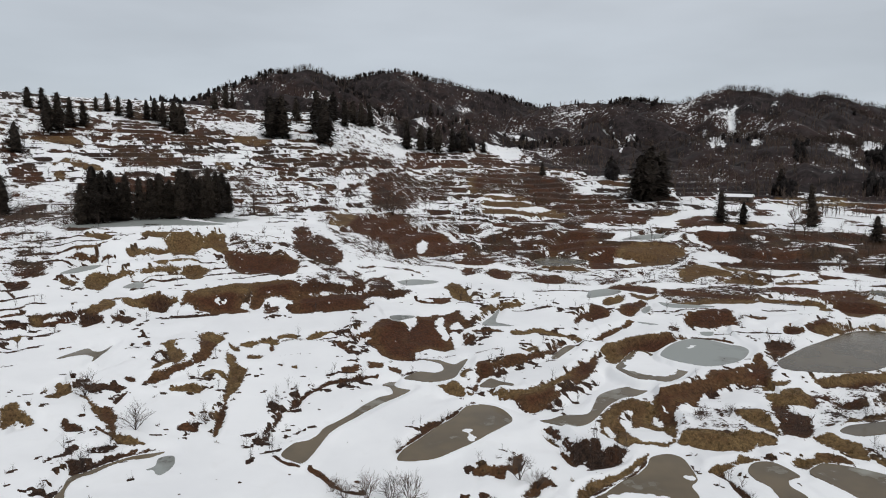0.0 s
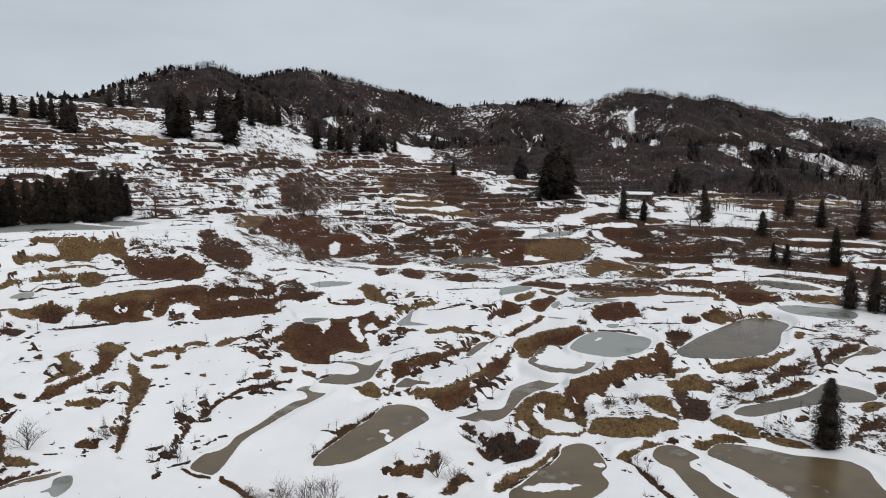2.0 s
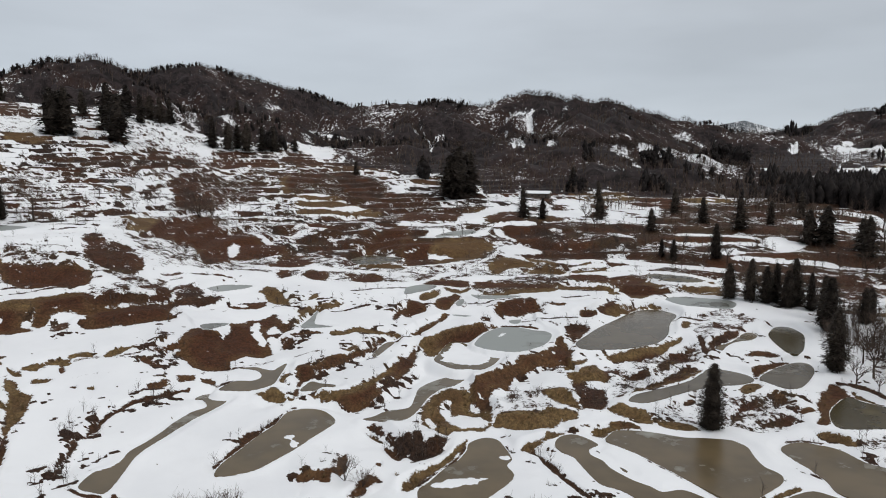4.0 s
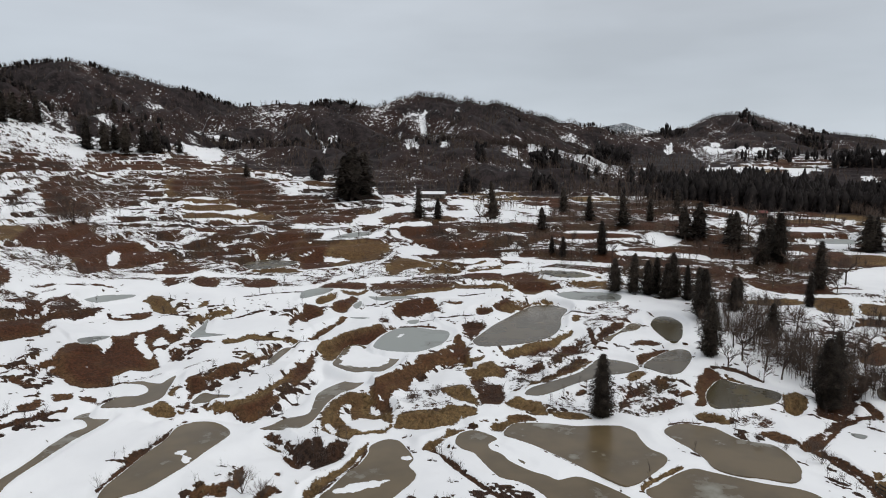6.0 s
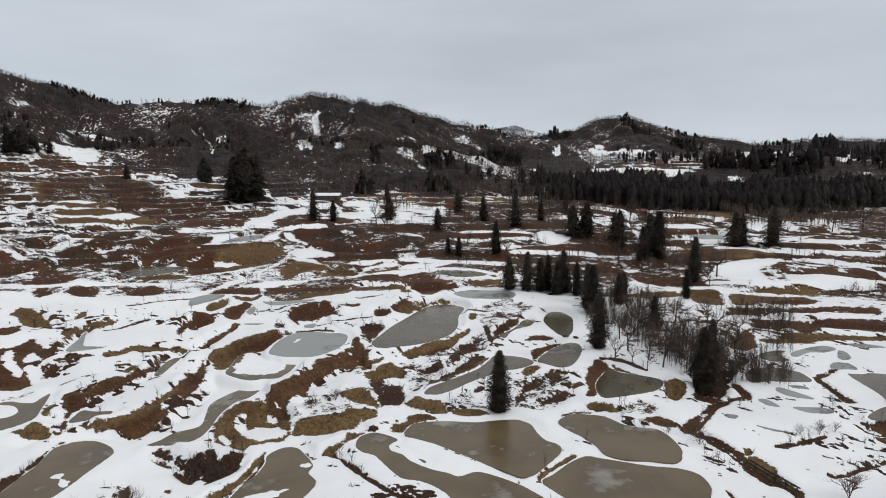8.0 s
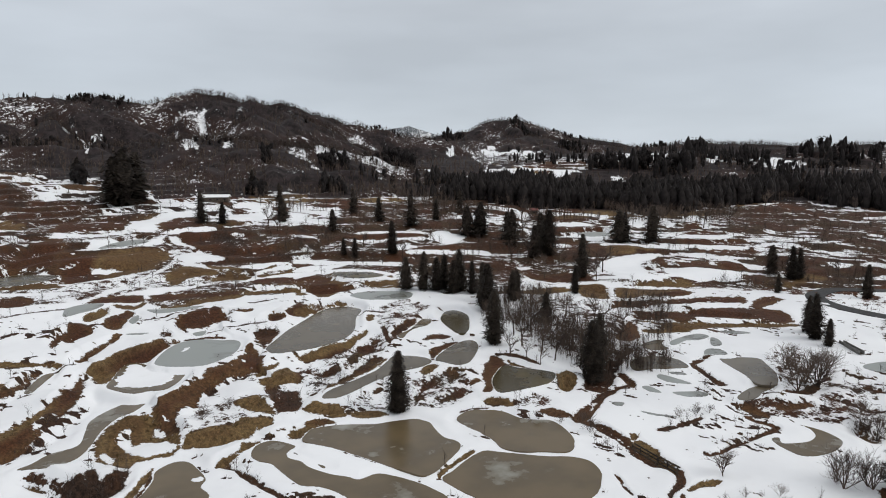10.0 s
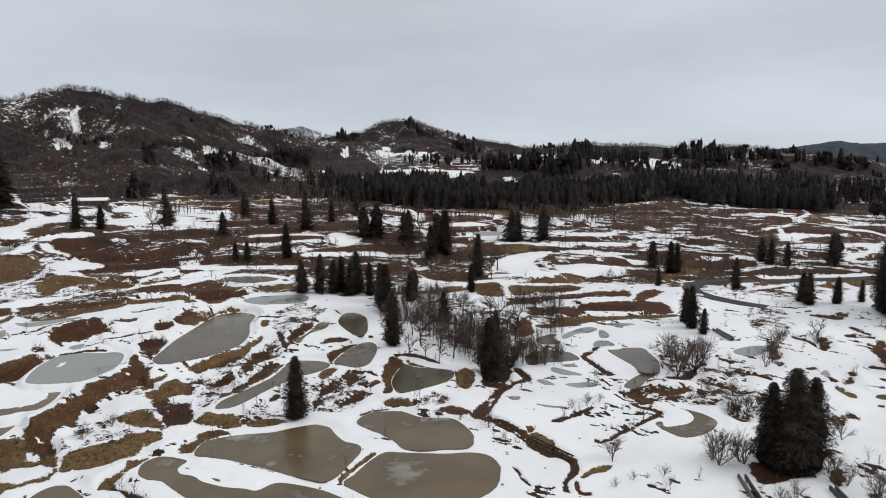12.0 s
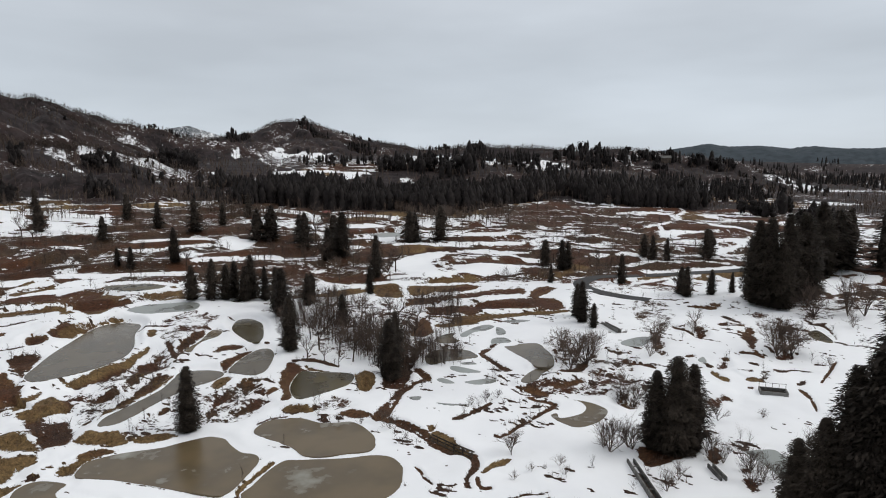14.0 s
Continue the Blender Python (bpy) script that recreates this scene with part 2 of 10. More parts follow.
def inside_of(x, y, outline):
    closed = np.vstack([outline, outline[:1]])
    d = near_line(x, y, np.column_stack([closed, np.zeros(len(closed))]))[0]
    inside = np.zeros(x.shape, bool)
    for (ax, ay), (bx, by) in zip(closed[:-1], closed[1:]):
        inside ^= ((ay > y) != (by > y)) & (x < (bx - ax) * (y - ay) / (by - ay + 1e-9) + ax)
    return inside, d


def near_line(x, y, line):
    """Distance to a line, side of it (+1 left), overshoot past its ends (minus: how far within) and the third value along it."""
    best = np.full(x.shape, 1e9)
    side, over, third = np.zeros_like(best), np.full(x.shape, -1e3), np.zeros_like(best)
    last, total, gone = len(line) - 2, np.hypot(np.diff(line[:, 0]), np.diff(line[:, 1])).sum(), 0.0
    for n in range(len(line) - 1):
        (ax, ay, aw), (bx, by, bw) = line[n], line[n + 1]
        dx, dy = bx - ax, by - ay
        length = math.hypot(dx, dy) + 1e-6
        raw = ((x - ax) * dx + (y - ay) * dy) / length
        t = np.clip(raw / length, 0, 1)
        d = np.hypot(x - ax - t * dx, y - ay - t * dy)
        at = gone + np.clip(raw, -1e9 if n == 0 else 0, 1e9 if n == last else length)
        o = np.maximum(-at, at - total)
        gone += length
        hit = d < best
        s = np.sign(dx * (y - ay) - dy * (x - ax))
        best, side = np.where(hit, d, best), np.where(hit, s, side)
        over, third = np.where(hit, o, over), np.where(hit, aw + (bw - aw) * t, third)
    return best, side, over, third


def around_of(x, y):
    return np.arctan2(x, y) * np.hypot(x, y)


def mountain_height(x, y):
    """The ridges with their gullies."""
    z = np.full(x.shape, -1e3)
    gully = 1 - np.abs(fbm(x, y, 130, 3, 5)) * 3
    runnel = 1 - np.abs(fbm(x, y, 46, 3, 7)) * 3
    rough = fbm(x, y, 22, 3, 9)
    for slope, crest in RIDGES:
        d, _, over, top = near_line(x, y, crest)
        fall = d * slope * (1.0 + 0.15 * rough) + (d ** 2) * 0.00015
        bulk = np.clip((top - 60) / 60, 0.3, 1) * (0.3 if slope < 0.22 and math.hypot(crest[0][0], crest[0][1]) > 1300 else 1)
        z = np.maximum(z, top + 2.5 - 2.5 * np.abs(rough) - fall - bulk * (smooth(6, 120, d) * (26 * gully - 4) + smooth(4, 45, d) * (13 * runnel + 4 * rough)))
    return z


def land(x, y, relief=True):
    """Height of the ground and what covers it: bare earth, tan grass, dark scrub, wood (0 to 1 each)."""
    dist, bearing = np.hypot(x, y), np.degrees(np.arctan2(x, y))
    z0 = base_height(x, y)
    zm = mountain_height(x, y)
    k = 6.0
    h = np.clip(0.5 + 0.5 * (zm - z0) / k, 0, 1)
    z = z0 * (1 - h) + zm * h + k * h * (1 - h)
    wood = smooth(0.35, 0.8, h)
    crag = 1 - np.abs(fbm(x, y, 34, 3, 17)) * 3
    z = z + wood * smooth(380, 480, dist) * (1 - 0.8 * smooth(800, 950, dist)) * (1 - smooth(1200, 1500, dist)) * (3.2 * crag - 1.5 + 1.2 * fbm(x, y, 11, 2, 18))
    # snow left lying in the gullies of the mountainsides
    streak = smooth(0.45, 0.9, 1 - np.abs(fbm(x, y, 46, 3, 7)) * 3) * smooth(-0.05, 0.3, fbm(x, y, 110, 3, 66) + 0.15 * smooth(30, 80, z))
    shed = 1 - 0.34 * streak
    bare, tan, dark = np.zeros_like(z), np.zeros_like(z), np.zeros_like(z)
    # narrow old terraces on the farther hillsides
    far = smooth(180, 240, dist) * (1 - smooth(620, 760, dist)) * (1 - wood)
    rise = 2.2
    u = (z + 1.6 * fbm(x, y, 38, 3, 21)) / rise
    step = u - np.floor(u)
    riser = smooth(0.55, 0.9, step)
    z = z + far * rise * (np.floor(u) + riser - u) * 0.9
    n1, n2 = fbm(x, y, 26, 4, 33) + 0.55 * fbm(x, y, 75, 2, 67), fbm(around_of(x, y), dist * 2.2, 9, 4, 44)
    n3 = fbm(x, y, 4.5, 3, 47)
    wavy = u + (0.30 + 0.35 * (1 - smooth(-4, 10, bearing))) * fbm(x, y, 14, 3, 48) + 0.25 * n3
    step = wavy - np.floor(wavy)
    slope_west = 1 - smooth(-4, 10, bearing)
    strip = smooth(0.42, 0.6, step) * (1 - smooth(0.93, 1.0, step))
    valley = smooth(18, 45, bearing)
    bare = np.maximum(bare, far * strip * (1 - 0.55 * slope_west * smooth(-0.1, 0.2, fbm(x, y, 55, 2, 68))) * smooth(-0.16, 0.02, n1 * 0.45 + 0.6 * n2 + 0.35 * n3 + 0.16 + 0.03 * valley - 0.22 * slope_west))
    bare = np.maximum(bare, far * smooth(0.06, 0.14, n1 * 0.5 + n2 * 0.6 + 0.5 * n3 + -0.02 + 0.06 * valley - 0.22 * slope_west))
    dark = np.maximum(dark, far * smooth(-0.1, 0.4, fbm(x, y, 45, 3, 52) + 0.55 * (1 - smooth(0, 25, bearing))))
    tan = np.maximum(tan, far * smooth(0.0, 0.4, fbm(x, y, 50, 2, 57)) * (1 - 0.6 * dark))
    fine_u = (z + 0.9 * fbm(x, y, 21, 3, 23) + 0.25 * n3) / 1.15
    fine_step = fine_u - np.floor(fine_u)
    thread = smooth(0.68, 0.80, fine_step) * smooth(-0.12, 0.06, fbm(around_of(x, y), dist * 1.6, 24, 3, 53) + 0.25 * n3 - 0.02)
    bare = np.maximum(bare, far * thread * 0.9)
    dark = np.maximum(dark, far * thread * 0.75)
    # thin dark edges of small terraces that show through the snow
    fall = np.abs(base_height(x * 1.01, y * 1.01) - z0) / (0.01 * dist + 0.01) + 0.02
    rung = (z0 + 0.5 * fbm(x, y, 30, 3, 25) + 0.12 * n3) / 1.3
    off = np.abs(rung - np.floor(rung) - 0.5) * 1.3 / fall
    line_of = (1 - smooth(0.25, 0.8, off)) * smooth(0.0, 0.16, fbm(around_of(x, y), dist * 1.5, 17, 3, 54) + 0.3 * n3 - 0.06)
    line_of = line_of * smooth(118, 150, dist) * (1 - smooth(330, 420, dist)) * (1 - wood)
    bare, dark = np.maximum(bare, 0.8 * line_of), np.maximum(dark, 0.7 * line_of)
    bare = bare + far * (0.46 - bare) * 0.26
    # leafless woods beyond the valley fields
    beyond = smooth(26, 38, bearing) * smooth(390, 440, dist + 30 * n1 - 85 * smooth(59, 67, bearing))
    wood = np.maximum(wood, beyond * smooth(-0.45, -0.1, fbm(x, y, 120, 3, 58)))
    wood = np.maximum(wood, smooth(700, 900, dist)) * shed * (1 - 0.44 * smooth(2800, 3000, dist) * (bearing < 56))
    # tufts that stick out of the snow near by
    around, out = np.radians(bearing) * dist, dist * 2.0
    wx = 0.9 * fbm(x, y, 3.4, 3, 71) + 0.35 * fbm(x, y, 0.9, 2, 73)
    ragged, crumbs = fbm(x, y, 2.6, 3, 75), fbm(x, y, 0.9, 2, 77)
    uneven, left = fbm(x, y, 7.0, 2, 78), fbm(x, y, 3.6, 3, 79)
    close = np.zeros_like(z)
    for cover, drop, line in BANKS:
        reach_of = 22 + line[:, 2].max()
        m = ((x > line[:, 0].min() - reach_of) & (x < line[:, 0].max() + reach_of)
             & (y > line[:, 1].min() - reach_of) & (y < line[:, 1].max() + reach_of))
        if not m.any():
            continue
        d, side, over, w = near_line(x[m], y[m], line)
        close[m] = np.maximum(close[m], np.exp(-np.maximum(d - w, 0) / 4.0))
        span = min(2.2, 0.2 * np.hypot(np.diff(line[:, 0]), np.diff(line[:, 1])).sum())
        ends = smooth(1.5, -span, over)
        wide = w * (1.5 + 0.25 * uneven[m])
        s = d * side + 0.22 * np.minimum(w, 2.5) * wx[m]
        v = np.clip(s / wide, -1, 1)
        ramp = 0.4 * drop * v * np.exp(-np.maximum(np.abs(s) - wide, 0) / 6.0)
        if relief:
            z[m] += ramp * ends * (1.0 + 0.4 * uneven[m])
        body = smooth(1.9, 1.3, np.abs(s) / wide) * ends
        rim = smooth(-0.2, 0.7, v + 0.8 * uneven[m] + 0.4 * ragged[m])
        tan[m] = tan[m] * (1 - body) + body * {"grass": 0.55 + 0.45 * rim, "fern": 0.65 * rim ** 2, "scrub": 0.35 * rim ** 2}[cover]
        dark[m] = dark[m] * (1 - body) + body * {"grass": 0.35 * (1 - rim), "fern": 0.18 * (1 - rim), "scrub": 0.9 - 0.5 * rim}[cover]
    for cover, outline in PATCHES:
        m = ((x > outline[:, 0].min() - 3) & (x < outline[:, 0].max() + 3)
             & (y > outline[:, 1].min() - 3) & (y < outline[:, 1].max() + 3))
        if not m.any():
            continue
        inside, d = inside_of(x[m], y[m], outline)
        soft = min(1.5, 0.35 + 0.9 * d[inside].max()) if inside.any() else 0.4
        beyond = smooth(120, 320, dist[m])
        fray = (0.25 + (0.5 if cover == "snow" else 1.5) * beyond) * (ragged[m] + 0.8 * crumbs[m] + 0.6 * n2[m]) * min(1.0, soft) * (0.25 if soft < 1.0 else 1.0)
        edge = np.clip(0.5 + (np.where(inside, d, -d) + fray) / (soft * (1 + beyond)), 0, 1)
        if cover == "snow":
            bare[m] = np.minimum(bare[m], 1 - edge)
            continue
        if cover == "woods":
            wood[m] = np.maximum(wood[m], edge * (0.78 + 0.3 * left[m]))
            continue
        if cover == "thaw":
            wood[m] *= 1 - 0.25 * edge
            continue
        if cover == "clearing":
            wood[m] *= 1 - edge * (0.48 + 0.35 * left[m])
            bare[m] = bare[m] * (1 - edge) + 0.2 * edge
            continue
        z[m] -= 0.3 * edge * (1 - smooth(200, 260, dist[m]))
        if cover in ("mixed", "strewn", "waste"):
            share = {"mixed": 0.46, "strewn": 0.36, "waste": 0.6}[cover]
            bare[m] = np.maximum(bare[m], edge * (share + 0.22 * left[m] + 0.12 * ragged[m]))
            tan[m] = tan[m] * (1 - edge) + edge * smooth(-0.2, 0.5, uneven[m] + 0.4 * ragged[m]) * 0.6
            dark[m] = dark[m] * (1 - edge) + edge * (0.55 + 0.5 * uneven[m])
            continue
        melt = smooth(0.06, 0.34, left[m] + 0.7 * crumbs[m] + 0.3 * n2[m]) * {"grass": 0.45, "fern": 0.6, "scrub": 0.85}[cover]
        bare[m] = np.maximum(bare[m], edge * (1 - melt * ((0.35 + 0.65 * beyond) if soft > 1.0 else 0.1)))
        rim = smooth(2.4, 0.2, d + 1.4 * uneven[m])
        tan[m] = tan[m] * (1 - edge) + edge * {"grass": 0.55 + 0.45 * rim, "fern": 0.30 * rim, "scrub": 0.15 * rim}[cover]
        dark[m] = dark[m] * (1 - edge) + edge * {"grass": 0.18, "fern": 0.25, "scrub": 0.7}[cover] * (0.7 + uneven[m])
    specks = (fbm(around, out * 0.7, 1.7, 3, 61) * 0.75 + 0.45 * fbm(x, y, 9, 3, 63) + 0.20 * close
              - 0.08 * (1 - close) * (1 - smooth(40, 60, bearing)))
    speck = smooth(0.47, 0.53, specks) * (1 - far) * (bare < 0.5)
    bare = np.maximum(bare, speck)
    dark = np.maximum(dark, speck * 0.8)
    for level, look_of, shore in PONDS:
        m = ((x > shore[:, 0].min() - 6) & (x < shore[:, 0].max() + 6)
             & (y > shore[:, 1].min() - 6) & (y < shore[:, 1].max() + 6))
        if not m.any():
            continue
        px, py = x[m], y[m]
        inside, d = inside_of(px, py, shore)
        flat = np.where(inside, 1.0, 1 - smooth(0.3, 2.2, d))
        z[m] = z[m] * (1 - flat) + (level - 0.08 * inside) * flat
        clear = np.where(inside, 1.0, 1 - smooth(0.0, 0.2, d + 0.2 * ragged[m]))
        bare[m] *= 1 - clear
    for level, outline in ISLES:
        m = ((x > outline[:, 0].min() - 2) & (x < outline[:, 0].max() + 2)
             & (y > outline[:, 1].min() - 2) & (y < outline[:, 1].max() + 2))
        if m.any():
            inside, d = inside_of(x[m], y[m], outline)
            lump = smooth(0.15, 0.6, np.where(inside, d, -d) + 0.9 * ragged[m] + 0.5 * crumbs[m])
            z[m] = z[m] + lump * (level + 0.12 - z[m])
            bare[m] *= 1 - lump
    for half, line in LANES:
        m = ((x > line[:, 0].min() - 9) & (x < line[:, 0].max() + 9)
             & (y > line[:, 1].min() - 9) & (y < line[:, 1].max() + 9))
        if not m.any():
            continue
        d, _, _, zz = near_line(x[m], y[m], line)
        flat = 1 - smooth(half + 0.6, half + 4.0, d)
        z[m] = z[m] * (1 - flat) + (zz - 0.06) * flat
    z = z + (0.10 * fbm(x, y, 5, 3, 81) + 0.05 * ragged) * (1 - smooth(250, 500, dist)) * np.where(bare > 0.3, 2.0, 1.0)
    return z, bare, tan, dark, wood


# mountains
ridge(0.42, (-262, 649, 92.2), (-233, 660, 102.8), (-202, 670, 116.2), (-171, 679, 126.6), (-133, 687, 132.1), (-106, 692, 121.6), (-78, 696, 102.9), (-49, 698, 86.0))
ridge(0.42, (-140, 869, 139.5), (-104, 874, 150.0), (-61, 878, 156.3), (-18, 880, 148.1), (33, 879, 136.8), (84, 876, 123.8), (127, 871, 110.7))
ridge(0.4, (116, 792, 105.0), (167, 782, 107.1), (215, 771, 111.3), (256, 758, 105.5), (283, 748, 113.3), (304, 740, 118.7), (335, 726, 115.1), (364, 712, 112.8), (401, 693, 107.7), (438, 670, 92.7))
ridge(0.4, (384, 702, 106.6), (413, 685, 102.5), (441, 667, 91.8), (474, 645, 82.3), (504, 621, 77.3), (538, 592, 73.7))
ridge(0.5, (-44, 558, 74.0), (-2, 560, 78.8), (31, 559, 72.4), (54, 557, 60.4), (77, 555, 43.8))
ridge(0.45, (292, 570, 85.8), (273, 579, 76.0), (254, 588, 62.9), (238, 594, 38.5))
ridge(0.45, (144, 624, 78.3), (164, 619, 57.6), (170, 617, 32.9))
ridge(0.4, (357, 602, 91.3), (391, 581, 70.9), (424, 557, 47.8))
ridge(0.3, (739, 881, 81.9), (773, 851, 87.9), (808, 818, 97.1), (835, 791, 113.3), (868, 754, 114.6), (900, 716, 98.6), (933, 672, 82.9), (967, 623, 75.8))
ridge(0.28, (2036, 2969, 170.0), (2143, 2893, 210.0), (2302, 2768, 245.3), (2410, 2675, 200.1), (2502, 2588, 152.7))
ridge(0.2, (687, 581, 78.0), (723, 535, 69.4), (757, 486, 63.5), (777, 454, 62.0), (799, 414, 66.4), (822, 367, 64.7), (849, 298, 61.4), (868, 237, 62.4), (880, 189, 57.7), (890, 136, 50.3))
ridge(0.2, (1471, 292, 57.4), (1491, 162, 53.2), (1499, 39, 49.2), (1497, -98, 45.4), (1490, -176, 47.1))
ridge(0.1, (4174, 1032, 124.9), (4217, 840, 140.3), (4255, 621, 171.3), (4271, 498, 156.4), (4286, 349, 160.8), (4296, 174, 142.3), (4300, 63, 153.2), (4299, -101, 138.2), (4291, -276, 138.4), (4271, -499, 131.7))
ridge(0.24, (45, 558, 51.2), (82, 554, 55.8), (122, 547, 58.5), (164, 535, 54.7), (204, 522, 57.9), (240, 506, 59.7), (273, 489, 57.2), (308, 468, 52.0))
ridge(0.24, (293, 477, 54.7), (324, 456, 48.5), (353, 434, 40.6), (367, 423, 34.7))
ridge(0.2, (69, 465, 36.6), (103, 459, 38.3), (138, 449, 37.0), (156, 443, 31.1), (187, 431, 33.7), (217, 417, 33.0), (243, 402, 32.4), (259, 392, 31.4))
ridge(0.2, (240, 404, 32.4), (273, 383, 28.5), (303, 359, 25.5), (330, 335, 23.9))
# brown banks and snow between them
patch('woods', (183.9, 673.7), (288.3, 668.2), (225.4, 396.1), (199.5, 370.7), (182.8, 356.1), (167.6, 355.9), (156.5, 365.4), (121.4, 344.5), (132.8, 387.0), (110.5, 356.6), (116.1, 422.4), (96.2, 428.7), (81.9, 450.1), (65.1, 466.0), (80.4, 657.8))
patch('mixed', (-43.1, 226.9), (-15.0, 278.2), (18.0, 277.5), (51.1, 277.6), (96.2, 271.4), (140.4, 259.0), (114.7, 191.4), (68.1, 190.0), (41.3, 187.0), (19.1, 190.4), (-4.1, 203.0), (-23.4, 191.0))
patch('waste', (23.3, 418.6), (73.5, 402.9), (73.0, 350.4), (84.5, 315.0), (92.0, 295.5), (61.3, 280.9), (28.2, 284.9), (18.6, 331.4))
patch('waste', (62.0, 186.1), (89.6, 187.0), (122.0, 180.5), (106.8, 157.1), (99.2, 164.6), (81.2, 168.9), (60.3, 167.5))
patch('woods', (218.7, 386.4), (258.5, 371.9), (316.1, 382.8), (413.0, 364.7), (355.2, 313.1), (310.4, 319.5), (225.5, 324.2), (210.3, 343.9))
patch('mixed', (142.9, 252.6), (171.3, 246.0), (228.0, 216.3), (271.0, 204.9), (172.5, 129.4), (160.1, 137.6), (123.9, 149.0), (98.0, 169.9))
patch('strewn', (264.4, 225.1), (329.3, 181.4), (421.5, 147.2), (380.3, 28.7), (248.6, 19.8), (240.7, 42.5), (206.8, 71.8), (173.6, 116.1), (160.3, 137.1))
patch('scrub', (-83.9, 123.4), (-82.6, 124.9), (-81.5, 126.4), (-80.8, 126.2), (-82.2, 124.1), (-83.4, 122.7))
patch('grass', (-81.8, 128.8), (-81.0, 129.8), (-79.8, 130.2), (-79.0, 129.3), (-79.6, 126.8), (-80.7, 127.4))
patch('scrub', (-80.1, 130.1), (-78.7, 131.3), (-76.5, 133.5), (-73.9, 135.1), (-72.3, 135.3), (-73.5, 134.2), (-75.5, 132.5), (-77.6, 131.2), (-79.2, 129.7))
patch('grass', (-73.8, 134.9), (-72.6, 137.2), (-72.4, 140.3), (-69.7, 139.6), (-68.7, 137.3), (-69.6, 135.7), (-71.4, 134.6), (-73.0, 134.3))
patch('scrub', (-74.5, 132.8), (-73.4, 134.1), (-71.3, 134.8), (-69.8, 134.8), (-69.5, 133.7), (-70.3, 131.2), (-71.1, 129.1), (-72.9, 130.3))
patch('scrub', (-68.6, 134.9), (-67.4, 137.1), (-64.6, 136.1), (-63.6, 135.7), (-63.6, 132.1), (-65.4, 132.8), (-67.7, 134.0))
patch('grass', (-68.8, 139.6), (-67.8, 142.1), (-65.8, 143.1), (-64.2, 143.6), (-60.5, 145.1), (-58.3, 145.1), (-59.8, 143.3), (-60.9, 141.2), (-63.6, 142.0), (-66.4, 140.1))
patch('scrub', (-65.5, 142.9), (-60.9, 144.7), (-59.5, 144.2), (-60.2, 142.6), (-60.9, 141.2), (-63.9, 141.8))
patch('fern', (-57.7, 144.3), (-57.4, 146.8), (-55.8, 149.5), (-53.1, 153.0), (-49.2, 153.3), (-46.1, 156.0), (-45.2, 153.0), (-46.1, 150.6), (-45.1, 147.8), (-42.5, 145.5), (-46.5, 143.9), (-51.5, 144.1), (-54.7, 144.4), (-55.9, 145.4))
patch('grass', (-56.6, 147.6), (-55.7, 151.0), (-53.1, 153.0), (-46.5, 157.4), (-42.9, 159.4), (-39.2, 161.1), (-35.4, 162.7), (-34.6, 158.5), (-39.4, 155.8), (-42.9, 154.1), (-46.5, 152.7), (-49.9, 151.3), (-54.1, 148.3))
patch('fern', (-44.5, 157.5), (-38.9, 159.9), (-35.3, 161.9), (-33.6, 153.9), (-37.6, 154.1), (-40.2, 153.6), (-41.6, 151.3), (-42.3, 147.0), (-44.3, 149.5), (-44.5, 152.5))
patch('scrub', (-40.4, 149.2), (-38.3, 151.4), (-36.9, 148.0), (-38.1, 145.3), (-40.1, 145.6))
patch('scrub', (-36.8, 150.5), (-33.1, 151.3), (-32.3, 147.5), (-34.5, 148.5))
patch('snow', (-51.6, 148.3), (-49.4, 149.6), (-48.8, 148.2), (-50.3, 147.4))
patch('scrub', (-58.9, 137.0), (-56.3, 137.6), (-53.5, 139.5), (-50.7, 141.8), (-49.1, 142.6), (-49.7, 144.3), (-51.3, 143.5), (-54.2, 141.3), (-57.1, 139.3), (-59.5, 138.5))
patch('scrub', (-95.0, 141.1), (-92.9, 143.4), (-89.7, 143.1), (-89.4, 139.7), (-92.7, 139.2))
patch('scrub', (-92.0, 138.1), (-89.8, 137.3), (-88.5, 135.3))
patch('grass', (-85.2, 146.2), (-83.9, 147.3), (-81.6, 147.5), (-81.4, 144.9), (-83.8, 145.1))
patch('scrub', (-84.1, 143.6), (-82.0, 144.7), (-80.3, 142.4), (-82.5, 142.4))
patch('grass', (-79.7, 145.0), (-81.0, 150.0), (-79.7, 152.6), (-76.8, 154.8), (-76.8, 151.9), (-75.1, 145.0), (-76.8, 144.3))
patch('scrub', (-79.2, 153.0), (-75.8, 155.4), (-76.3, 153.5), (-77.1, 151.2))
patch('scrub', (-72.5, 153.8), (-68.4, 153.5), (-64.8, 152.8), (-63.1, 155.2), (-63.7, 156.5), (-65.4, 154.2), (-68.9, 154.6), (-73.1, 154.9))
patch('scrub', (-85.0, 125.4), (-83.6, 127.4), (-82.8, 129.8), (-83.3, 130.4), (-84.2, 128.2), (-85.9, 126.7))
patch('scrub', (-84.2, 132.1), (-81.2, 133.8), (-81.7, 134.5), (-84.7, 132.9))
patch('scrub', (-70.3, 119.0), (-68.9, 121.2), (-69.1, 121.5), (-70.7, 119.7))
patch('scrub', (-77.9, 129.3), (-77.2, 129.9), (-76.6, 129.0), (-77.4, 128.8))
patch('grass', (-79.7, 120.8), (-79.8, 122.0), (-78.5, 121.0), (-79.0, 120.3))
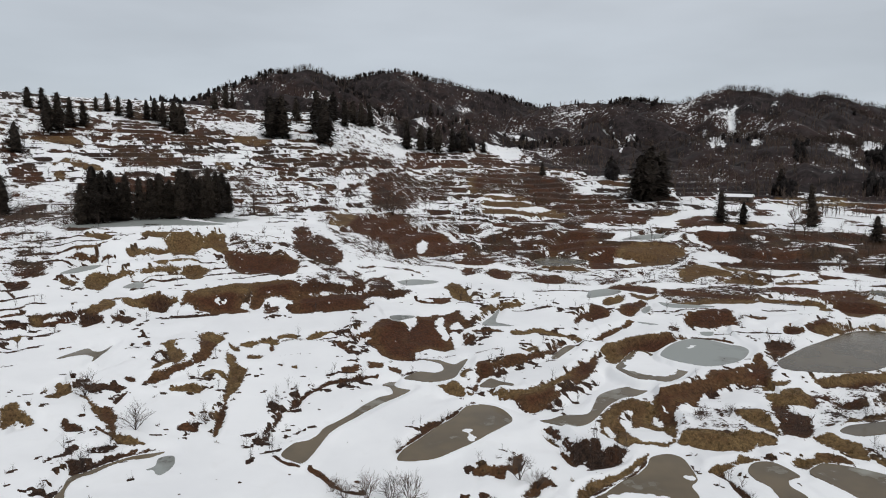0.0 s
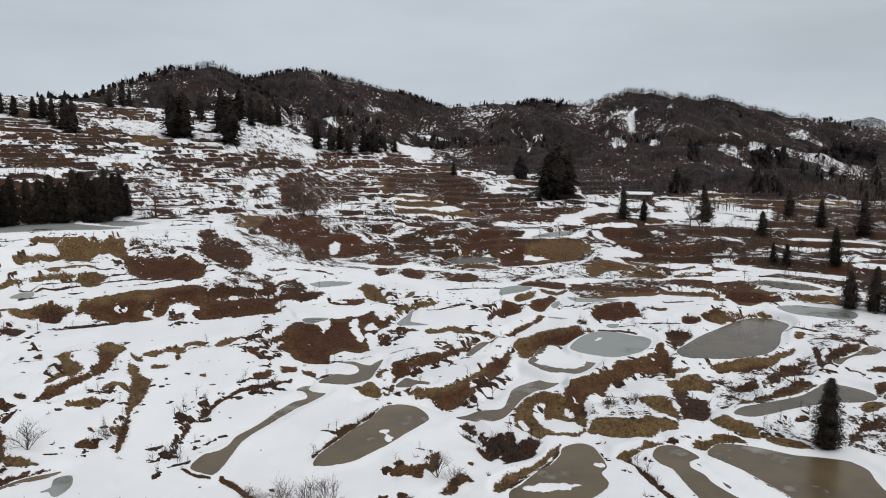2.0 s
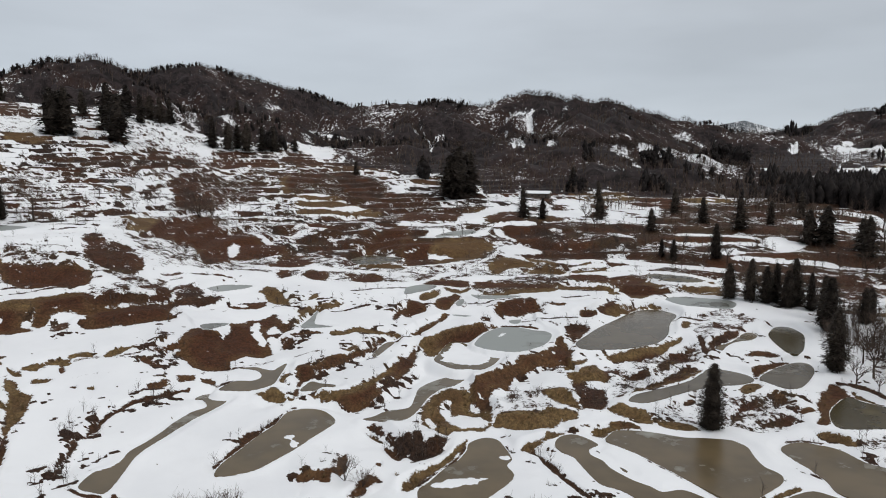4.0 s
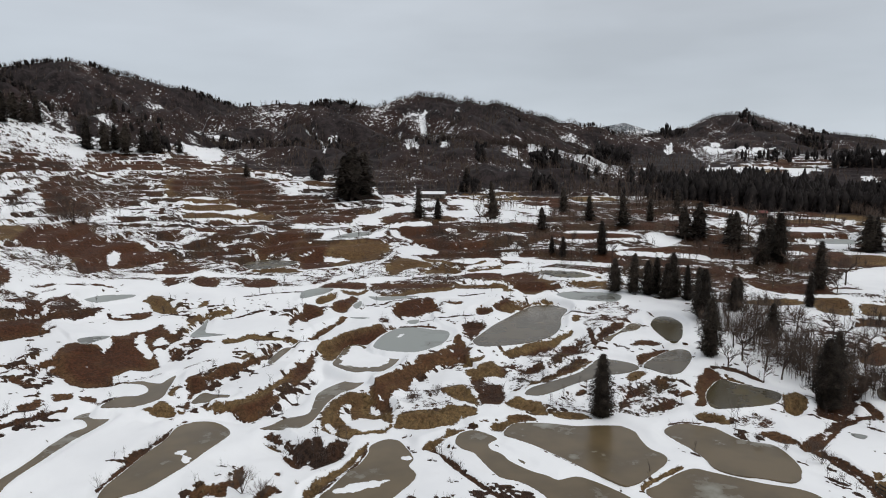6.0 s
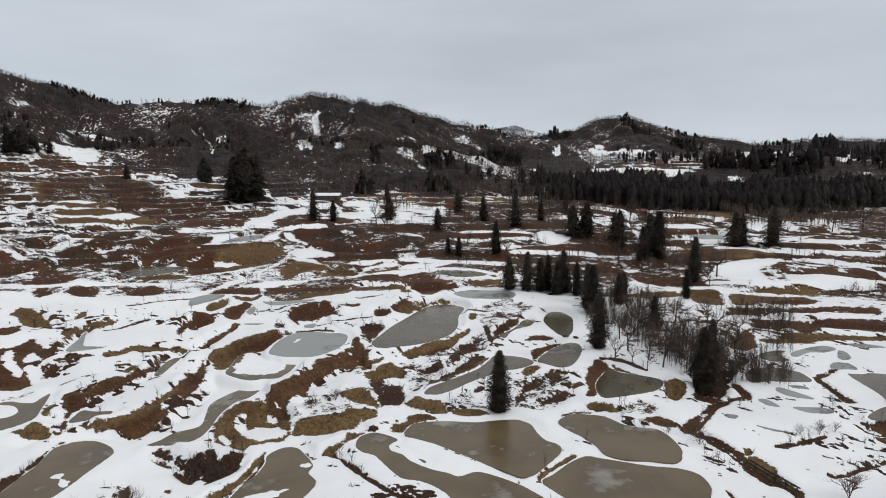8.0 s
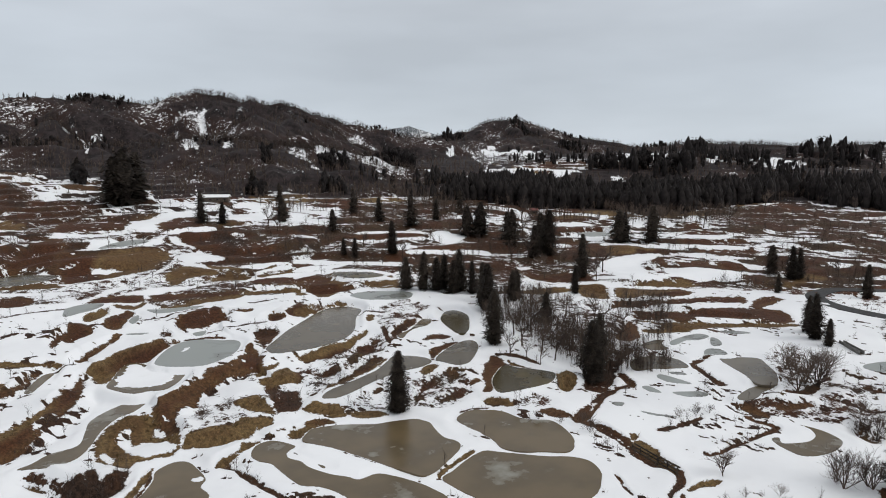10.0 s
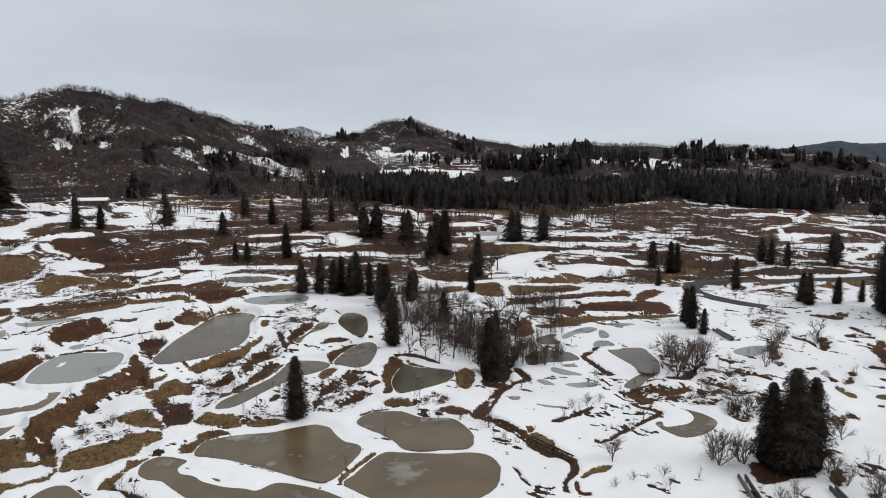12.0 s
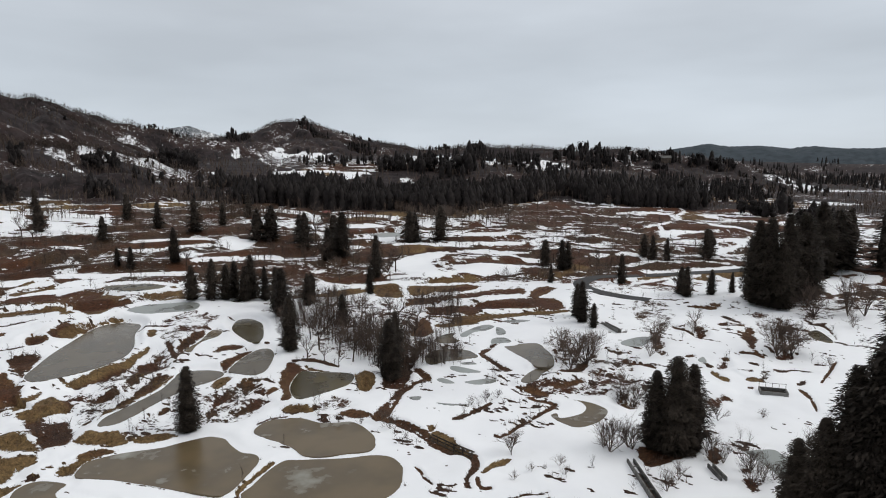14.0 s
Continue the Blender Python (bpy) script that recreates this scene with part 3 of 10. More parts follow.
patch('fern', (-51.5, 111.2), (-50.7, 114.1), (-49.3, 116.7), (-47.4, 119.8), (-46.7, 122.3), (-46.8, 125.6), (-49.3, 131.9), (-47.7, 133.0), (-46.2, 131.8), (-44.2, 131.8), (-44.3, 129.5), (-44.7, 126.8), (-44.3, 124.5), (-45.5, 120.2), (-47.3, 116.7), (-48.9, 113.1), (-50.2, 111.1))
patch('grass', (-49.6, 132.4), (-47.6, 132.8), (-44.3, 131.6), (-44.7, 129.2), (-46.7, 130.0), (-48.3, 130.6))
patch('grass', (-54.2, 126.3), (-52.4, 126.7), (-50.8, 124.6), (-48.0, 121.6), (-47.8, 119.5), (-49.1, 117.5), (-50.1, 116.4), (-51.3, 114.4), (-52.2, 116.0), (-51.4, 120.7))
patch('scrub', (-53.7, 119.4), (-54.2, 122.5), (-53.2, 123.9), (-51.7, 121.8), (-50.3, 119.3), (-52.0, 121.0), (-53.5, 122.6), (-53.4, 120.4), (-51.1, 117.4), (-52.5, 117.8))
patch('scrub', (-57.8, 125.0), (-57.2, 126.2), (-56.2, 125.3), (-56.9, 124.5))
patch('grass', (-42.3, 126.8), (-40.3, 124.6), (-38.7, 122.1), (-37.0, 120.5), (-36.1, 120.2), (-35.9, 116.9), (-35.6, 113.4), (-35.6, 110.0), (-35.9, 106.6), (-35.6, 103.5), (-34.3, 100.1), (-34.0, 97.4), (-34.0, 95.6), (-32.7, 93.5), (-32.1, 93.4), (-33.3, 93.6), (-34.9, 96.6), (-35.5, 100.5), (-37.1, 102.4), (-36.1, 103.7), (-35.8, 105.5), (-37.2, 108.2), (-37.1, 110.4), (-39.3, 116.5), (-39.4, 119.3), (-41.4, 123.2))
patch('scrub', (-36.4, 104.7), (-35.9, 107.1), (-35.1, 104.8), (-34.4, 101.0), (-34.0, 97.4), (-34.1, 95.9), (-34.8, 96.4), (-35.8, 100.6))
patch('grass', (-43.5, 116.0), (-42.3, 118.6), (-40.1, 118.2), (-38.3, 115.8), (-39.8, 116.3), (-41.5, 117.7), (-42.9, 115.9))
patch('grass', (-46.8, 109.8), (-44.8, 111.5), (-43.2, 112.4), (-41.7, 111.9), (-41.2, 109.6), (-43.3, 110.0), (-45.6, 109.7))
patch('grass', (-40.4, 129.6), (-38.5, 131.1), (-36.1, 132.7), (-33.8, 132.5), (-33.2, 131.0), (-36.8, 130.9), (-38.0, 129.0), (-39.6, 129.0))
patch('grass', (-34.2, 134.2), (-32.8, 135.6), (-30.4, 135.6), (-29.9, 133.9), (-31.9, 134.2), (-33.6, 133.0))
patch('scrub', (-34.8, 130.1), (-34.2, 130.9), (-33.3, 129.0), (-34.0, 127.8))
patch('grass', (-38.0, 124.5), (-37.3, 126.7), (-34.9, 126.0), (-36.2, 124.5))
patch('scrub', (-31.5, 123.1), (-30.6, 123.7), (-30.2, 122.2))
patch('grass', (-28.6, 122.0), (-27.7, 122.7), (-27.2, 121.0))
patch('grass', (-42.8, 130.0), (-40.6, 128.3), (-39.6, 126.8), (-41.5, 127.7))
patch('scrub', (-55.2, 111.9), (-54.0, 112.4), (-52.8, 111.0), (-54.0, 110.4))
patch('scrub', (-57.7, 119.2), (-57.0, 119.9), (-56.5, 119.2))
patch('scrub', (-60.5, 108.1), (-59.2, 108.4), (-56.5, 108.6), (-53.8, 109.3), (-53.2, 108.7), (-54.1, 107.4), (-56.4, 107.4), (-57.7, 106.3), (-59.1, 106.7))
patch('grass', (-63.2, 105.1), (-64.0, 106.9), (-62.3, 106.8), (-60.8, 106.0), (-58.9, 105.1), (-57.0, 104.0), (-54.6, 102.0), (-52.6, 101.6), (-50.8, 99.5), (-48.6, 95.4), (-48.1, 92.9), (-49.4, 94.2), (-51.5, 97.4), (-53.4, 98.7), (-55.8, 101.8), (-57.7, 103.7), (-60.5, 105.4), (-60.9, 103.6))
patch('fern', (-54.4, 101.6), (-53.1, 102.4), (-50.6, 99.6), (-48.4, 94.7), (-49.4, 94.2), (-51.5, 97.4), (-53.4, 99.1))
patch('scrub', (-53.9, 105.1), (-53.2, 106.5), (-52.7, 107.5), (-52.5, 103.1))
patch('fern', (-51.8, 95.3), (-49.8, 93.8), (-48.0, 92.6), (-48.0, 93.1), (-50.0, 94.7), (-51.9, 96.0))
patch('grass', (-48.0, 92.3), (-47.2, 93.8), (-45.6, 93.9), (-43.9, 92.8), (-42.9, 91.9), (-44.4, 92.1), (-45.9, 92.0), (-47.2, 92.1))
patch('grass', (-66.4, 96.1), (-66.7, 99.1), (-64.6, 98.0), (-63.1, 96.9), (-60.9, 95.3), (-61.7, 95.1), (-64.1, 96.3), (-63.6, 92.9), (-64.3, 92.9))
patch('grass', (-63.3, 101.7), (-63.0, 104.2), (-61.8, 104.6), (-61.1, 102.9), (-62.1, 101.8))
patch('scrub', (-64.5, 99.2), (-64.2, 99.8), (-63.1, 98.4), (-63.4, 98.2))
patch('scrub', (-57.1, 95.5), (-57.3, 96.8), (-57.1, 97.2), (-55.4, 96.0), (-53.9, 95.5), (-53.2, 94.5), (-54.8, 94.7), (-56.7, 94.9))
patch('scrub', (-59.0, 94.2), (-58.2, 94.2), (-58.0, 93.4))
patch('scrub', (-40.1, 97.7), (-39.5, 98.7), (-38.5, 98.3), (-37.0, 97.0), (-38.3, 96.7), (-39.9, 97.0))
patch('scrub', (-40.3, 101.9), (-39.0, 100.6), (-39.0, 101.2), (-40.4, 102.5))
patch('scrub', (-55.7, 98.0), (-55.0, 98.5), (-55.3, 99.1), (-56.1, 98.5))
patch('scrub', (-50.5, 89.0), (-49.6, 90.4), (-48.4, 91.3), (-47.2, 92.1), (-46.5, 91.8), (-46.9, 90.5), (-48.2, 89.1), (-50.0, 88.9))
patch('scrub', (-50.8, 85.6), (-50.1, 86.2), (-49.1, 86.5), (-48.1, 86.7), (-47.4, 87.6), (-46.8, 88.7), (-45.8, 89.9), (-43.8, 90.7), (-41.6, 91.4), (-40.1, 91.6), (-40.3, 91.0), (-42.4, 90.4), (-44.4, 89.4), (-45.3, 88.1), (-46.2, 86.7), (-47.3, 85.1), (-48.0, 84.3), (-48.7, 83.5), (-49.6, 83.9))
patch('scrub', (-48.9, 77.3), (-49.0, 78.8), (-48.5, 79.6), (-48.7, 81.5), (-48.9, 83.2), (-48.4, 81.6), (-47.9, 79.2), (-47.9, 77.6))
patch('scrub', (-27.4, 103.8), (-27.1, 105.2), (-26.0, 104.4), (-25.3, 107.5), (-24.6, 110.5), (-24.2, 108.8), (-24.8, 105.1), (-25.6, 102.3), (-25.9, 99.9), (-26.1, 97.3), (-26.3, 94.8), (-26.8, 94.5), (-26.9, 97.6), (-26.5, 100.7))
patch('fern', (-36.0, 158.9), (-32.9, 160.7), (-29.8, 162.4), (-26.6, 164.2), (-24.0, 165.9), (-21.0, 170.6), (-19.2, 167.7), (-20.5, 166.3), (-25.6, 162.4), (-28.7, 160.0), (-31.7, 157.6), (-35.4, 156.0))
patch('fern', (-35.4, 156.0), (-31.7, 157.9), (-25.6, 162.0), (-20.5, 166.0), (-18.6, 164.3), (-18.8, 157.5), (-17.9, 155.5), (-24.0, 151.3), (-28.8, 149.4), (-33.8, 148.3))
patch('scrub', (-19.4, 169.6), (-17.9, 176.5), (-14.2, 177.1), (-12.3, 171.3), (-14.8, 167.0), (-18.3, 165.8))
patch('scrub', (-18.7, 165.2), (-13.5, 167.7), (-9.1, 172.8), (-9.9, 168.5), (-13.3, 165.0), (-18.0, 162.9))
patch('mixed', (-37.9, 167.7), (-26.6, 169.1), (-20.8, 168.5), (-20.5, 165.8), (-30.6, 159.3), (-36.0, 158.9))
patch('grass', (0.3, 180.4), (3.0, 185.0), (5.6, 178.3), (7.0, 173.0), (7.8, 167.7), (5.4, 170.1), (3.2, 172.0), (1.8, 176.5))
patch('scrub', (-2.6, 169.2), (1.0, 173.4), (2.5, 169.4), (-0.4, 165.4))
patch('scrub', (-7.0, 167.7), (-4.1, 166.1), (-1.1, 167.2), (-1.2, 168.9), (-4.0, 167.5), (-7.0, 169.1))
patch('grass', (11.3, 170.5), (14.6, 175.4), (15.2, 173.3), (12.8, 170.8))
patch('grass', (9.3, 161.7), (14.1, 167.9), (18.4, 167.8), (22.5, 169.4), (19.7, 166.3), (15.9, 163.9), (13.0, 163.8), (9.7, 156.2), (7.4, 150.7), (9.0, 155.8))
patch('scrub', (5.2, 150.9), (6.9, 153.4), (8.2, 153.6), (6.1, 149.8))
patch('fern', (-20.1, 137.5), (-17.3, 139.5), (-15.6, 140.4), (-15.1, 144.0), (-14.0, 149.3), (-10.6, 147.3), (-8.0, 146.3), (-5.1, 153.9), (-2.5, 157.0), (-0.4, 157.6), (2.3, 158.7), (4.0, 160.6), (5.5, 152.7), (6.7, 149.5), (6.0, 148.2), (4.8, 148.8), (3.6, 152.2), (2.2, 150.6), (1.9, 143.9), (2.5, 141.8), (2.7, 138.6), (-0.3, 136.6), (-2.5, 137.3), (-5.1, 135.0), (-6.4, 132.7), (-9.5, 131.5), (-11.9, 132.1), (-14.6, 136.0), (-16.2, 138.0), (-15.4, 138.6), (-18.9, 137.5), (-20.0, 136.8))
patch('snow', (-10.2, 151.0), (-8.7, 148.3), (-7.6, 143.8), (-6.1, 147.6), (-5.8, 149.2), (-7.6, 151.3))
patch('snow', (-1.9, 149.5), (-1.1, 155.0), (0.3, 155.9), (0.3, 149.1), (1.1, 146.5), (1.5, 143.3), (0.3, 142.1), (-0.6, 145.2), (-1.7, 147.0))
patch('scrub', (3.7, 145.8), (5.9, 145.6), (8.4, 143.8), (11.0, 145.5), (9.0, 143.5), (6.5, 142.8), (3.9, 140.7), (4.6, 143.5))
patch('fern', (7.2, 145.5), (11.1, 146.9), (13.3, 145.7), (13.5, 147.1), (11.2, 147.8), (7.2, 146.8))
patch('grass', (15.3, 143.9), (17.8, 144.0), (20.6, 146.3), (23.6, 145.5), (25.8, 144.1), (28.2, 143.4), (30.5, 142.0), (30.8, 143.2), (28.6, 144.4), (26.3, 145.9), (24.0, 147.5), (20.9, 148.4), (18.1, 147.2), (15.6, 147.0))
patch('fern', (31.3, 155.1), (33.3, 159.3), (37.3, 161.7), (35.5, 153.2), (34.3, 157.3), (31.2, 151.6))
patch('grass', (-28.0, 135.3), (-26.6, 137.1), (-24.5, 138.7), (-22.8, 139.8), (-24.8, 137.2), (-26.7, 134.7), (-28.3, 134.0))
patch('scrub', (-22.2, 133.4), (-20.7, 133.8), (-18.4, 131.5), (-17.1, 129.9), (-19.1, 130.4), (-21.0, 131.9))
patch('fern', (-19.2, 121.7), (-18.0, 122.5), (-16.6, 124.2), (-15.5, 124.3), (-15.5, 122.2), (-17.2, 120.8), (-18.7, 120.4))
patch('fern', (-14.6, 125.5), (-14.3, 127.8), (-12.0, 127.8), (-11.3, 125.2), (-12.9, 125.0), (-13.9, 124.3))
patch('fern', (-10.3, 124.7), (-9.0, 126.7), (-7.3, 122.5), (-8.4, 123.0))
patch('scrub', (-24.3, 108.1), (-23.1, 111.6), (-21.6, 113.9), (-19.5, 115.8), (-17.2, 117.0), (-14.9, 119.1), (-12.2, 121.2), (-12.3, 122.3), (-15.1, 120.1), (-17.4, 118.1), (-19.8, 116.8), (-22.1, 114.7), (-23.7, 112.4), (-24.9, 108.8))
patch('scrub', (-24.3, 106.9), (-23.9, 109.2), (-24.9, 110.2), (-25.4, 107.9))
patch('scrub', (-24.2, 89.8), (-22.1, 87.4), (-20.7, 86.6), (-19.4, 86.1), (-19.5, 86.7), (-20.7, 87.2), (-22.0, 87.9), (-24.1, 90.6))
patch('scrub', (-7.3, 122.7), (-5.7, 124.1), (-4.1, 123.9), (-5.8, 121.7))
patch('scrub', (-6.7, 132.1), (-4.4, 132.1), (-2.6, 131.1), (-2.6, 132.3), (-4.4, 133.5), (-6.7, 132.9))
patch('grass', (-1.3, 116.3), (0.7, 116.1), (2.0, 118.6), (3.3, 116.5), (4.3, 114.9), (3.2, 113.6), (1.7, 113.9), (0.7, 114.3))
patch('grass', (2.9, 121.6), (4.1, 125.1), (5.2, 126.0), (4.5, 121.4))
patch('grass', (4.3, 115.5), (5.8, 114.3), (6.8, 115.8), (5.2, 113.4))
patch('fern', (6.3, 126.7), (8.1, 128.9), (9.7, 127.2), (12.2, 129.9), (14.6, 131.7), (16.9, 131.9), (18.9, 133.8), (20.1, 133.6), (22.2, 136.3), (23.2, 138.4), (24.8, 141.1), (27.0, 142.6), (25.2, 139.9), (22.6, 134.9), (19.2, 131.4), (15.4, 128.7), (12.4, 126.7), (9.5, 124.6), (7.7, 121.4), (6.3, 115.8), (5.3, 114.5), (6.0, 119.9), (7.1, 124.4))
patch('grass', (16.7, 134.5), (18.7, 136.4), (20.6, 137.3), (19.5, 134.1), (17.6, 132.8))
patch('fern', (8.1, 115.6), (9.8, 114.2), (11.7, 113.4), (15.8, 114.7), (19.4, 118.1), (23.2, 121.8), (27.0, 127.6), (31.7, 136.1), (32.6, 134.8), (29.4, 125.8), (26.1, 120.2), (22.7, 116.0), (20.0, 112.4), (17.7, 109.9), (15.6, 108.5), (14.2, 109.1), (13.3, 110.2), (11.6, 112.2), (10.1, 112.7))
patch('grass', (8.4, 115.1), (11.7, 113.7), (15.9, 115.4), (20.1, 119.1), (23.2, 121.8), (24.4, 122.4), (20.2, 116.6), (16.1, 112.6), (11.6, 112.7), (8.7, 113.7))
patch('snow', (20.1, 116.1), (22.7, 119.1), (24.1, 119.7), (23.9, 117.3), (22.2, 114.8), (20.9, 114.9))
patch('scrub', (-6.1, 91.3), (-4.6, 94.7), (-2.5, 97.6), (-0.4, 101.8), (2.4, 106.0), (5.7, 110.4), (5.2, 112.2), (1.9, 107.6), (-1.0, 103.0), (-3.1, 99.1), (-5.2, 95.9), (-6.8, 92.6))
patch('scrub', (-3.3, 99.1), (-2.3, 101.8), (-0.7, 103.2), (-1.1, 101.4))
patch('fern', (4.1, 86.8), (5.3, 87.5), (6.8, 86.8), (8.4, 87.5), (9.7, 89.0), (11.5, 94.0), (11.6, 91.5), (10.7, 88.4), (9.1, 87.0), (8.5, 85.8), (8.6, 84.8), (7.4, 85.2), (6.3, 85.7), (4.8, 86.0))
patch('fern', (9.6, 88.2), (11.0, 93.4), (11.6, 91.1), (10.8, 87.4), (9.5, 86.8))
patch('fern', (10.4, 81.1), (11.8, 83.4), (13.1, 84.5), (14.2, 84.8), (14.7, 83.8), (13.5, 82.6), (11.8, 80.9), (10.4, 80.8))
patch('scrub', (15.8, 100.5), (17.1, 100.6), (18.1, 98.3), (19.0, 96.3), (20.8, 94.5), (22.2, 93.5), (21.9, 92.1), (20.6, 91.4), (18.9, 89.1), (18.3, 90.4), (18.3, 94.3), (17.7, 96.2), (16.8, 98.1))
patch('grass', (15.3, 99.8), (16.1, 99.2), (17.4, 96.5), (17.6, 95.7), (16.3, 97.9))
patch('fern', (17.5, 94.6), (18.6, 94.0), (19.1, 92.0), (18.9, 89.1), (18.0, 90.7))
patch('fern', (15.2, 88.7), (16.2, 89.5), (15.8, 87.3))
patch('scrub', (-18.5, 86.2), (-17.2, 85.3), (-15.8, 83.9), (-14.4, 82.0), (-14.1, 83.2), (-15.5, 85.0), (-17.0, 86.5), (-18.2, 87.2))
patch('scrub', (-14.3, 82.3), (-12.6, 81.0), (-10.3, 80.2), (-10.3, 80.9), (-12.5, 81.6), (-14.2, 82.9))
patch('scrub', (2.4, 80.6), (3.4, 80.2), (3.3, 79.4), (2.3, 79.7))
patch('scrub', (4.9, 81.1), (6.0, 80.8), (7.0, 79.7), (4.9, 79.7))
patch('grass', (17.6, 81.6), (19.2, 83.2), (21.0, 84.4), (20.0, 80.0), (17.5, 80.2))
patch('scrub', (-12.0, 83.8), (-11.1, 84.1), (-10.9, 83.1))
patch('scrub', (-11.1, 81.7), (-10.0, 81.5), (-9.7, 80.3))
patch('grass', (41.6, 171.2), (44.4, 173.3), (47.0, 174.9), (50.4, 179.0), (48.2, 173.4), (45.0, 169.7), (42.5, 168.7))
patch('fern', (35.9, 161.6), (39.9, 166.8), (41.4, 162.3), (40.3, 159.3), (36.9, 156.8), (35.2, 158.3))
patch('fern', (44.2, 164.1), (48.2, 170.6), (52.4, 172.4), (52.8, 168.9), (48.5, 161.7), (45.5, 158.1), (43.8, 159.6))
patch('grass', (50.3, 176.2), (53.6, 171.6), (57.7, 174.9), (58.5, 178.2), (54.6, 174.8), (51.5, 179.7))
patch('fern', (45.6, 184.7), (53.5, 190.4), (58.8, 186.1), (60.2, 180.5), (56.2, 177.6), (52.5, 181.0))
patch('fern', (62.5, 185.4), (67.5, 183.8), (71.0, 180.4), (78.9, 177.0), (84.6, 176.2), (80.9, 171.5), (74.1, 172.8), (67.9, 176.1), (60.8, 177.6))
patch('grass', (58.0, 169.3), (66.3, 171.8), (76.2, 174.3), (82.4, 171.5), (79.3, 167.9), (70.9, 168.6), (64.3, 166.5))
patch('fern', (94.2, 193.2), (96.7, 188.2), (102.1, 186.3), (110.0, 183.3), (114.1, 177.2), (104.6, 169.0), (98.1, 173.2), (92.5, 176.9), (90.0, 182.8))
patch('grass', (84.6, 176.2), (92.2, 176.3), (97.8, 172.7), (104.3, 168.6), (110.7, 171.8), (120.7, 178.5), (109.5, 161.3), (101.8, 155.3), (97.2, 156.5), (99.2, 164.6), (95.5, 168.2), (89.8, 171.3), (82.7, 169.0))
patch('snow', (89.3, 186.3), (98.8, 186.1), (109.3, 182.1), (112.1, 186.8), (101.4, 191.1), (92.3, 192.7))
patch('snow', (86.1, 176.2), (96.4, 172.7), (104.3, 168.5), (113.1, 173.2), (114.6, 175.7), (104.7, 169.4), (96.9, 173.7), (87.3, 178.6))
patch('snow', (98.6, 170.5), (96.8, 162.3), (95.8, 157.1), (98.3, 160.3), (100.5, 167.5), (99.7, 171.4))
patch('snow', (63.1, 184.7), (74.8, 186.0), (76.1, 189.5), (63.9, 187.2))
patch('fern', (57.8, 156.2), (59.5, 157.5), (63.8, 159.6), (70.1, 161.6), (70.2, 157.0), (70.1, 154.0), (68.8, 150.5), (67.4, 153.1), (63.5, 151.7), (60.6, 151.0), (59.0, 152.1), (57.5, 153.5))
patch('fern', (70.8, 155.0), (72.9, 153.9), (76.2, 153.8), (77.1, 155.6), (73.9, 156.0), (71.1, 156.0))
patch('scrub', (52.3, 151.0), (53.5, 149.6), (54.1, 148.4), (51.5, 144.0), (50.2, 144.4))
patch('fern', (33.2, 142.9), (37.3, 147.2), (41.5, 151.1), (44.9, 153.6), (44.2, 151.4), (41.0, 149.1), (38.1, 145.1), (35.2, 143.3))
patch('grass', (32.9, 136.4), (35.7, 138.0), (38.6, 139.8), (43.3, 143.4), (46.9, 143.1), (49.4, 144.1), (51.4, 143.6), (54.5, 144.9), (50.1, 141.5), (47.0, 139.4), (43.2, 136.8), (39.4, 133.9), (36.1, 130.4), (34.5, 128.5), (33.5, 131.2), (33.5, 134.6))
patch('fern', (37.4, 137.7), (42.6, 141.0), (49.2, 143.4), (52.1, 143.7), (54.4, 144.7), (49.8, 140.6), (45.8, 137.5), (42.3, 135.9), (38.2, 133.9))
patch('scrub', (55.5, 144.4), (59.5, 143.3), (62.4, 140.1), (62.8, 140.8), (59.8, 144.1), (55.8, 145.2))
patch('fern', (37.3, 113.8), (38.3, 114.0), (41.1, 115.0), (44.9, 117.0), (48.1, 118.6), (50.3, 121.6), (54.0, 122.8), (57.1, 123.9), (60.1, 126.8), (62.9, 129.5), (64.9, 131.7), (63.8, 127.8), (62.7, 123.8), (62.6, 122.2), (59.8, 117.0), (58.5, 118.5), (56.0, 118.8), (53.8, 118.5), (51.1, 117.0), (48.2, 116.1), (45.8, 113.9), (44.1, 110.5), (42.1, 110.6), (40.1, 108.9), (38.6, 106.1), (38.0, 103.0), (37.1, 102.9), (36.6, 105.4), (35.7, 107.2), (36.1, 110.0))
patch('snow', (58.6, 124.3), (59.4, 123.7), (58.6, 122.2))
patch('snow', (37.4, 109.5), (38.1, 108.8), (37.9, 106.8))
patch('grass', (25.1, 102.5), (27.0, 106.6), (29.5, 110.6), (31.9, 112.4), (34.3, 112.2), (36.5, 111.3), (36.4, 109.2), (35.2, 106.8), (35.4, 104.6), (36.8, 104.7), (37.6, 103.1), (36.2, 97.7), (34.4, 95.0), (33.4, 94.6), (31.1, 95.4), (28.6, 95.4), (27.5, 94.3), (26.9, 95.3), (25.7, 97.2), (24.6, 98.2))
patch('scrub', (21.4, 93.6), (23.3, 94.5), (23.6, 92.5), (26.2, 93.0), (27.8, 93.2), (26.1, 90.9), (24.4, 88.8), (21.8, 87.9), (20.1, 87.4))
patch('snow', (29.4, 106.5), (31.4, 108.8), (32.4, 108.7), (31.3, 106.4), (30.8, 103.2), (32.9, 104.0), (34.2, 102.2), (35.1, 99.8), (35.1, 97.2), (33.9, 95.9), (31.4, 96.3), (29.9, 96.8), (29.5, 100.0), (29.4, 102.9))
patch('snow', (25.4, 100.6), (26.9, 102.2), (27.2, 99.7), (26.1, 97.3), (25.7, 99.2))
